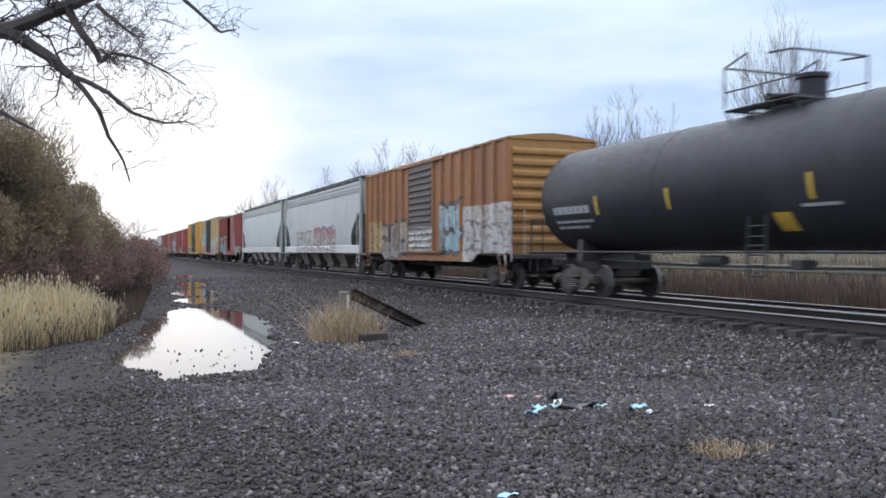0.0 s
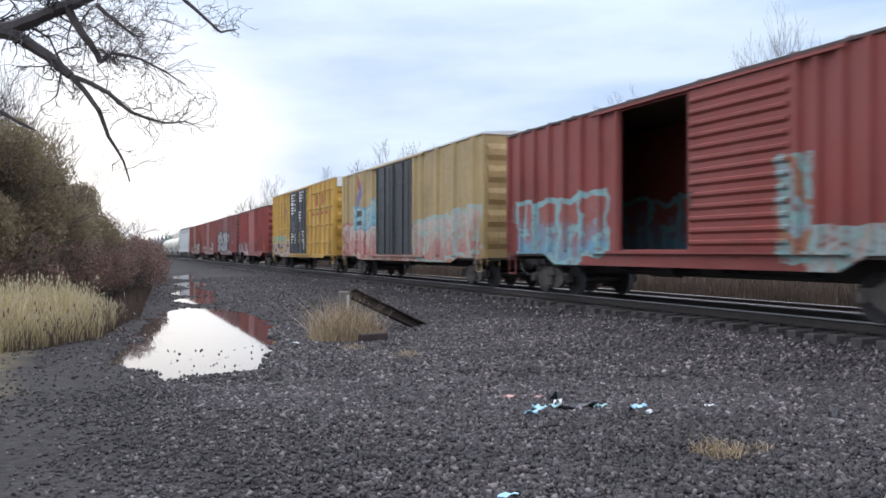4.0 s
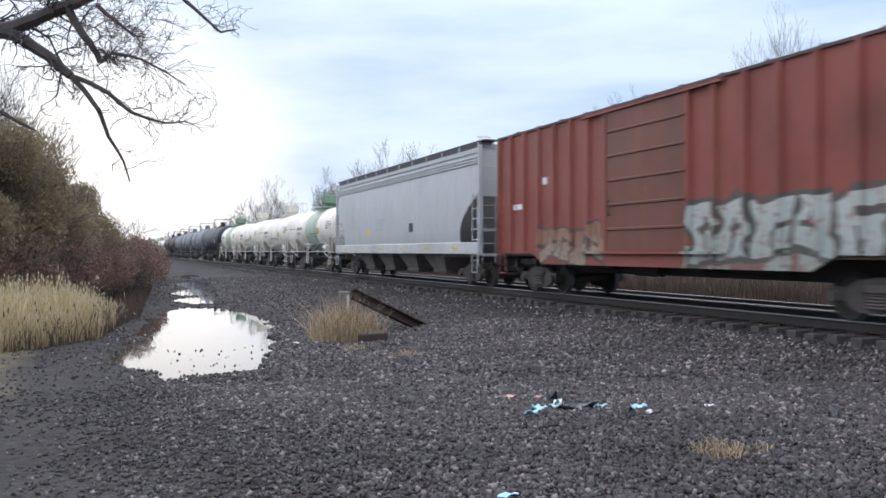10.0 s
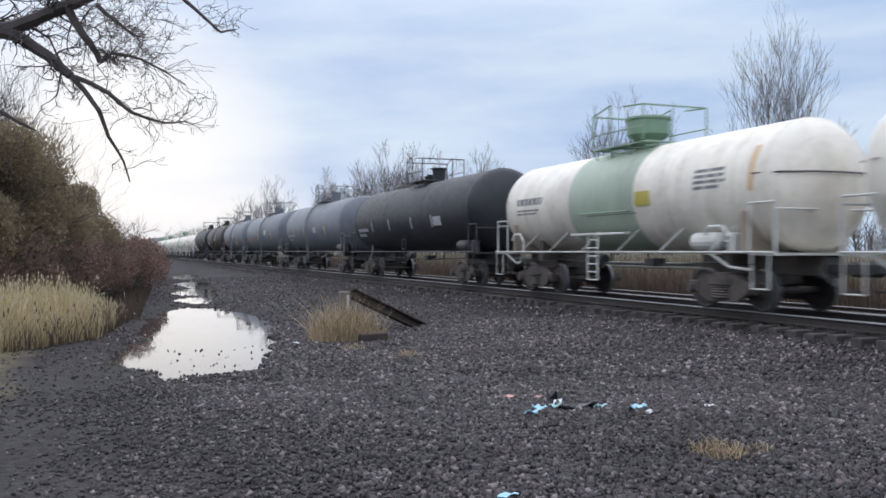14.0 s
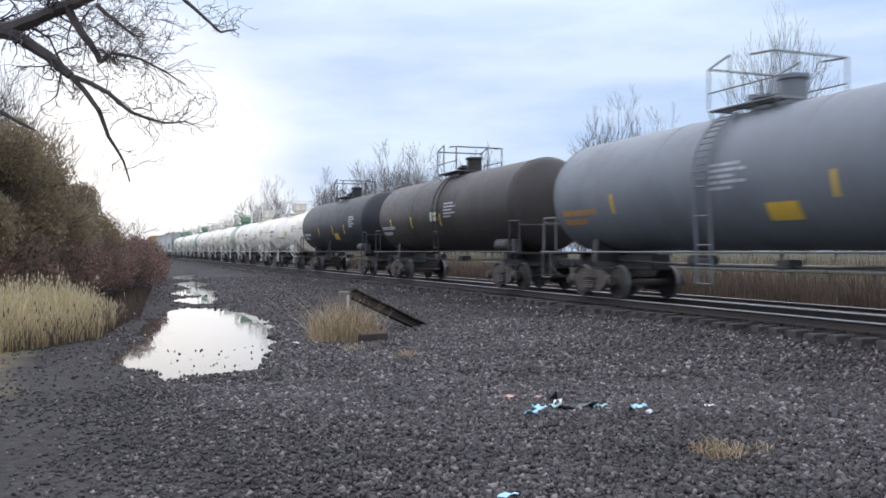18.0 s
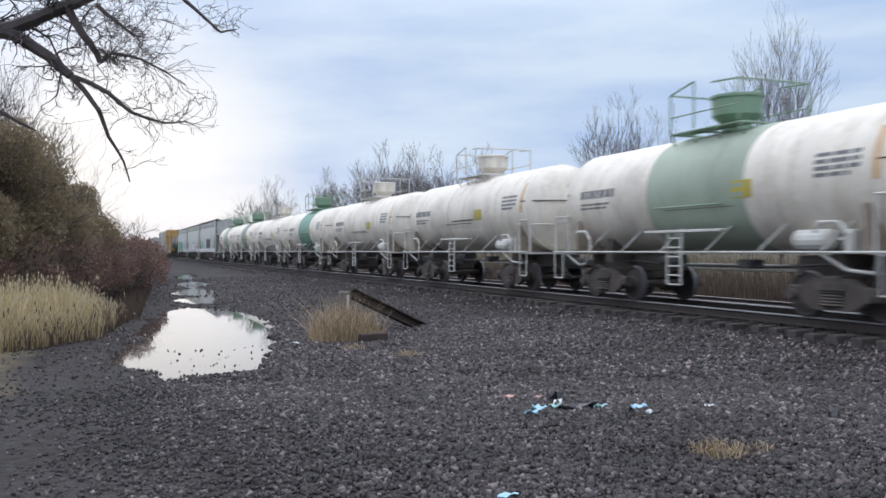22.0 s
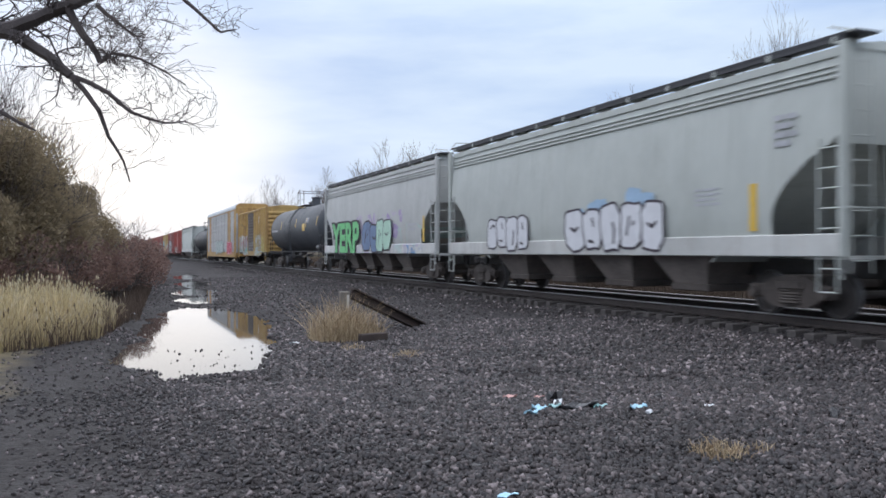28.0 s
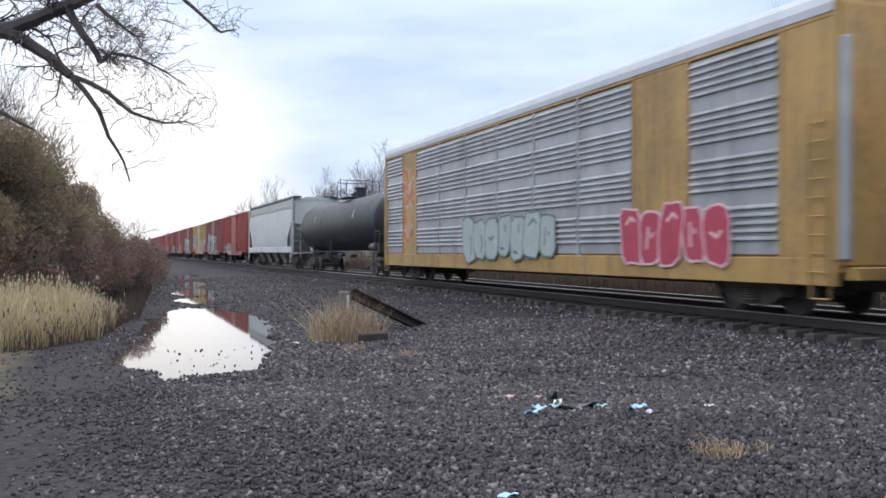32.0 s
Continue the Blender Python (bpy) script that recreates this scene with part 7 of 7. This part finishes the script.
    # 13-16: white pressure tanks
    def white(front, rear, band=None, fit=None, seed=0, lab="", band_y=(-1.75, 1.5)):
        L = rear - front
        c = tank_car(lab or ("white pressure tank car with green band and fittings" if band else "white pressure tank car with bucket-shaped valve housing"), L, 1.34, 2.53, white_t, white_g, fit, band, band_y, white_gear=True,
                     ladder_y=0.2,
                     tags=(text_at(L / 2 - 2.0, 2.78, (1.6,), M_DARKBAR, 0.2, 0.1, seed), text_at(L / 2 - 2.0, 2.45, (1.4, 1.2), M_DARKBAR, 0.05, 0.05, seed), plate_at(-2.0, -1.4, 2.28, 2.63, plain("olive_yellow_placard", (0.42, 0.35, 0.06), 0.5, 0, 0.15, 4), "yellow warning placard"),
                           text_at(-3.6, 2.95, (1.0, 1.0, 1.0, 0.8), M_DARKBAR, 0.07, 0.05, seed + 3), plate_at(-1.4, 0.9, 2.12, 2.15, M_DARKBAR, "") if seed % 2 else plate_at(-1.3, 0.7, 2.28, 2.32, M_BLACK, "")))
        on_shell(c, 1.34, 2.53, -L / 2 + 1.5, -L / 2 + 1.62, 2.4, 3.3, plain("faded_orange_stripe", (0.55, 0.33, 0.14), 0.6, 0, 0.2, 3), "reflector_mark")
        couple(c, front, rear)
    for k, (a, b) in enumerate(((230.45, 243.25), (243.25, 256.15), (256.15, 269.65), (269.65, 283.5))):
        g = k in (0, 3)
        white(a, b, green_b if g else None, green_d if g else None, k, "", (-1.3, 1.75))
    # 17-22: black, grey and brown tanks
    darks = (("black tank car with small white stencils", black_t, 1.455, 2.68, 283.65, 301.2), ("slate grey tank car with top railing", grey_t, 1.505, 2.73, 301.2, 318.9),
             ("slate grey tank car with pale patch round the ladder", grey_t, 1.505, 2.73, 318.9, 337.2), ("slate grey tank car with white text panel", grey_t, 1.49, 2.72, 337.2, 353.8),
             ("brown-black tank car with orange stripes", brown_t, 1.485, 2.71, 353.8, 370.4), ("black tank car with yellow markings", black_t, 1.485, 2.71, 370.4, 387.1))
    pale_green = plain("pale_green_placard", (0.50, 0.56, 0.38), 0.6, 0, 0.12, 4)
    for k, (lab, m, R, zc, a, b) in enumerate(darks):
        L = b - a
        orange = plain("orange_stencil", (0.42, 0.2, 0.06), 0.6, 0, 0.15, 4)
        marks = ((-3.6, -1.2, 1.8, 4.4), (-3.8, 1.8, 5.0), (-4.3, 1.75), (-3.1, 3.9), (-0.9, 2.4, 5.1), (-3.4, -0.9, 2.4))[k]
        tg = [text_at(L / 2 - 1.9, 2.3, (1.7, 1.1), orange if k in (2, 3) else M_GREYBAR, 0.14, 0.09, k), yellow_marks(marks, mat=M_YELLOW if k > 0 else M_GREYBAR)]
        py, pz, pm = ((-4.6, 2.2, M_GREYBAR), (-1.6, 2.3, M_GREYBAR), (-2.0, 2.5, pale_green), (-2.15, 1.8, M_YELLOW), (-0.7, 2.36, pale_green), (-1.9, 1.85, M_YELLOW))[k]
        tg.append(plate_at(py, py + 0.82, pz, pz + 0.34, pm, "small placard"))
        if k in (3, 4, 5):
            tg.append(text_at((0.2, -1.3, -4.4)[k - 3], 3.0, (0.9, 1.1, 0.8, 1.1, 0.7), M_GREYBAR, 0.06, 0.06, k))
        couple(tank_car(lab, L, R, zc, m, gear_d, dome="pipe", oy=(-0.25, -0.25, 0.15, -0.1, -0.25, -0.25)[k], hy=(-0.5, -0.5, 0.55, -0.5, -0.5, -0.5)[k], ladder_y=(-0.6, 0.4, -0.1, 0.3, -0.7, -0.5)[k], railmat=paint("pale_gear_edge", (0.16, 0.165, 0.17), 0.2, 0.4, seed=29) if k in (1, 2, 3) else gear_d, tags=tg), a, b)
    # 23-31: white pressure tanks
    cut = [387.1, 400.3, 413.5, 426.5, 439.6, 452.9, 466.0, 479.0, 492.2, 505.5]
    for k in range(9):
        band, fit = {2: (green_b, green_d), 5: (green_x, green_d), 7: (paint("olive_grey_band", (0.26, 0.29, 0.25), 0.2, 0.35, seed=30), green_d), 8: (green_b, green_d)}.get(k, (None, None))
        white(cut[k], cut[k + 1], band, fit, k + 5, "", (-1.75, 1.5) if k < 7 else (-1.25, 1.5))
    # 32-34: graffiti-covered hoppers
    couple(hopper("pale grey hopper with teal and black graffiti", 18.1, 19.4, hop_a, sill_w, kerb=0.09, tags=(
        lambda car, W: graffiti(car, -W, 4.4, 6.6, 1.6, 2.35, 15, spray_te, spray_te, 3, 0.11), lambda car, W: graffiti(car, -W, -4.0, 0.4, 1.6, 2.7, 16, spray_dk, spray_dk, 5, 0.13), side_text(8.0, 3.0, (0.7, 0.7), M_GREYBAR, 0.12, 0.12))), 505.7, 524.8)
    couple(hopper("greenish grey hopper with white outlined graffiti", 17.8, 19.1, hop_d, sill_w, kerb=0.09, tags=(
        lambda car, W: graffiti(car, -W - 0.05, 2.6, 5.4, 1.3, 2.25, 18, spray_wh, spray_dk, 4, 0.09), lambda car, W: graffiti(car, -W - 0.05, -4.0, 0.3, 1.25, 2.3, 19, spray_wh, spray_dk, 5, 0.13, "white bubble lettering outlined in black", plain("pale_blue_spray", (0.3, 0.42, 0.55), 0.8, 0, 0.2, 3)),
        side_text(-7.3, 3.7, (0.55, 0.5, 0.55, 0.4), M_GREYBAR, 0.1, 0.06), side_text(-5.0, 2.5, (0.8, 0.8, 0.7, 0.8), M_GREYBAR, 0.05, 0.05),
        lambda car, W: part("reflector_mark", Geo().plate(-W - 0.006, -6.85, -6.65, 1.6, 2.5), M_YELLOW, car))), 524.95, 544.05)

    def sprayed(car, W):
        graffiti(car, -W - 0.05, -1.7, 0.95, 1.22, 2.5, 23, spray_bl, spray_dk, 2, 0.16, "slate blue bubble letter outlined in black")
        graffiti(car, -W - 0.075, -3.5, -1.4, 1.2, 2.55, 27, spray_mi, spray_dk, 2, 0.12, "pale mint bubble letter outlined in black")
        part("spray_backing", Geo().plate(-W - 0.052, 1.55, 6.75, 1.85, 2.72, 0.002), spray_dk, car, "black sprayed ground behind the word")
        words(car, "YERP", -W - 0.08, 6.65, 1.22, 2.02, spray_dk, "black outline of sprayed word", 0.085)
        words(car, "YERP", -W - 0.09, 6.65, 1.22, 2.02, spray_gr, "bright green sprayed word YERP", 0.035)
    base = (0.42, 0.425, 0.41)
    hop_s = paint("pale_grey_hopper_with_purple_overspray", base, 0.12, 0.3, ((-4.7, 3.2, 1.75, 2.95, 0.75, base, (0.42, 0.37, 0.46), (0.31, 0.22, 0.42)), (-7.2, -4.2, 1.5, 2.3, 0.9, base, (0.36, 0.46, 0.43), (0.42, 0.36, 0.31))), blotch=0.86, rough=0.5,
                  streak=(0.3, 0.27, 0.22), seed=15)
    sill_s = paint("pale_sill_with_overspray", (0.56, 0.56, 0.54), 0.2, 0.4, ((-8.0, 4.0, 0.9, 1.7, 1.2, (0.56, 0.56, 0.54), (0.46, 0.56, 0.53), (0.45, 0.40, 0.50)), (-7.0, -5.6, 0.9, 1.5, 1.4, (0.56, 0.56, 0.54), (0.16, 0.30, 0.55), (0.5, 0.5, 0.48))), rough=0.5, seed=19)
    couple(hopper("pale grey hopper with bright green sprayed word", 17.7, 18.8, hop_s, sill_s, kerb=0.09, tags=(sprayed, side_text(8.0, 3.0, (0.5, 0.5), M_GREYBAR, 0.1, 0.1), side_text(-5.6, 2.35, (1.0, 0.9), M_GREYBAR, 0.1, 0.08),
                                                                                                    lambda car, W: part("reflector_mark", Geo().plate(-W - 0.006, -7.55, -7.35, 1.6, 2.6), M_YELLOW, car))), 544.15, 563.0)
    # 35: dark grey tank
    couple(tank_car("dark slate grey tank car with yellow placards", 18.6, 1.52, 2.74, grey_d, gear_d, dome="pipe", oy=-0.25, ladder_y=0.2, railmat=gear_d,
                    tags=(yellow_marks((-7.4, -4.5, -1.3, 3.7), 2.75, 3.3), plate_at(-4.15, -3.4, 2.5, 2.95, M_YELLOW, "yellow placard"), text_at(7.2, 2.75, (2.2,), M_GREYBAR, 0.14, 0.1), text_at(-4.2, 3.3, (0.9, 0.9, 0.9), M_GREYBAR, 0.06, 0.05))), 563.4, 581.5)
    # 36: yellow boxcar
    yel36 = paint("weathered_yellow_boxcar", (0.46, 0.30, 0.095), 0.75, 0.6, ((-7.5, -1.6, 0.8, 1.2, 0.9, (0.42, 0.46, 0.44), (0.5, 0.49, 0.42), (0.36, 0.46, 0.46), 0.4), (-6.6, -5.2, 0.9, 2.4, 0.9, (0.52, 0.46, 0.16), (0.50, 0.42, 0.14), (0.54, 0.5, 0.2), 0.3)), seed=31,
                  letters=((1.8, 7.3, 0.8, 2.5, 6, (0.24, 0.44, 0.40), (0.45, 0.30, 0.36), (0.46, 0.46, 0.44)), (-5.4, -1.75, 0.95, 2.75, 5, (0.36, 0.47, 0.49), (0.48, 0.50, 0.46), (0.42, 0.34, 0.16))))
    brn_dr = paint("brown_black_door", (0.055, 0.042, 0.038), 0.3, 0.5, ((-2, 2, 0.8, 1.9, 1.9, BLK, GRY, BLK),), seed=32)
    couple(boxcar("weathered yellow ribbed boxcar with dark door and graffiti", 15.1, 16.9, yel36, yel36, (brn_dr, "louvre"), nrib=6, endribs=9, eave=4.63, peak=4.84, doors=((-1.55, 1.55),), tags=(
        cross(-4.1, 3.8, 0.25, 0.03, (M_WHITE, M_WHITE)), side_text(6.6, 3.75, (1.4,), M_BLACK, 0.3, 0.1), side_text(4.6, 3.5, (1.9,), M_BLACK, 0.3, 0.1), side_text(6.9, 3.3, (1.2,), M_BLACK, 0.08, 0.1), side_plate(3.9, 5.9, 2.2, 2.6, M_WHITE, "painted_patch", "white patch with dark bars"),
        side_text(5.7, 2.5, (1.5,), M_BLACK, 0.2, 0.1))), 581.25, 598.1)
    # 37: autorack
    rack_y = paint("autorack_yellow", (0.43, 0.265, 0.085), 0.6, 0.6, ((8.9, 10.3, 1.4, 4.6, 1.2, (0.46, 0.27, 0.07), (0.46, 0.12, 0.06), (0.5, 0.36, 0.28)),), seed=33)
    rack_s = paint("galvanised_panel", (0.37, 0.375, 0.38), 0.4, 0.7, rough=0.42, streak=(0.3, 0.27, 0.22), seed=34)
    couple(autorack("yellow and silver louvred autorack with red graffiti", 25.4, 27.3, rack_y, rack_s, plain("dull_white_rack_roof", (0.44, 0.455, 0.47), 0.6, 0, 0.15, 1.5), tags=(
        lambda car, W: graffiti(car, -W, -10.1, -6.3, 0.95, 2.2, 35, spray_rd, spray_pk, 5, 0.1, "crimson bubble letter outlined in pink"),
        lambda car, W: graffiti(car, -W, -3.0, 3.5, 0.95, 2.3, 36, plain("grey_green_spray", (0.36, 0.40, 0.38), 0.7, 0, 0.2, 3), plain("dark_green_spray", (0.10, 0.16, 0.14), 0.7, 0, 0.2, 3), 7, 0.12))), 598.3, 625.5)
    # 38, 39: black tank, grey hopper
    couple(tank_car("black tank car with dark railings", 19.4, 1.455, 2.695, black_t, gear_d, dome="pipe", oy=-0.25, ladder_y=0.0, railmat=gear_d, tags=(yellow_marks((-4.3, 4.4), 2.9, 3.3, M_GREYBAR),)), 625.2, 644.6)
    couple(hopper("light grey covered hopper", 18.9, 20.3, hop_b, sill_w), 644.6, 664.9)
    # 40-50: boxcars at the tail
    tail = ((red8, "dull red boxcar"), (brn9, "brown boxcar"), (tan6, "tan boxcar"), (brn9, "brown boxcar"), (brn10, "dull red boxcar"), (red11, "dark red boxcar"), (brn10, "dull red boxcar"), (red8, "dull red boxcar"),
            (brn9, "brown boxcar"), (red11, "dark red boxcar"), (brn10, "dull red boxcar"))
    u = 664.9
    for k, (m, lab) in enumerate(tail):
        e = u + (18.4 if k == 0 else 17.2)
        couple(boxcar(lab + " far back in the train", 15.7, e - u, m, m if k != 2 else ROOF_W, (m, "panel"), nrib=6, endribs=6, far=True), u, e)
        u = e


def motions():
    where = {}
    for ob, u in TRAIN:
        where[ob] = u
        walk(ob, [(t, pose(TRACK_X, u - SPEED * t, 0)) for t in (0.0, 8.0, 16.0, 24.0, 32.0)])
    # near-side wheels roll while they pass close by
    turn = math.degrees(SPEED / 0.42) / FPS
    for wh, car, off, a in WHEELS:
        t0, t1 = (where[car] + off - 34) / SPEED, (where[car] + off - 5) / SPEED
        f0, f1 = max(0, math.ceil(t0 * FPS)), min(32 * FPS, math.floor(t1 * FPS))
        if f1 - f0 < 3:
            continue
        rows = [(f / FPS, (f - f0) * turn) for f in range(f0, f1 + 1)]
        if f0 > 0:
            rows.insert(0, (0.0, 0.0))
        if f1 < 32 * FPS:
            rows.append((32.0, rows[-1][1]))
        walk(wh, [(t, pose(-0.755, a, 0.42, r)) for t, r in rows])


build_ground()
build_gravel()
build_track(TRACK_X, 0.0, "railway_track", "steel rails on dark timber sleepers in ballast")
build_track(FAR_X, -0.25, "railway_track", "second railway track on dark timber sleepers")
build_road_barrier()
build_plants()
build_trees()
build_small_things()
build_train()
motions()
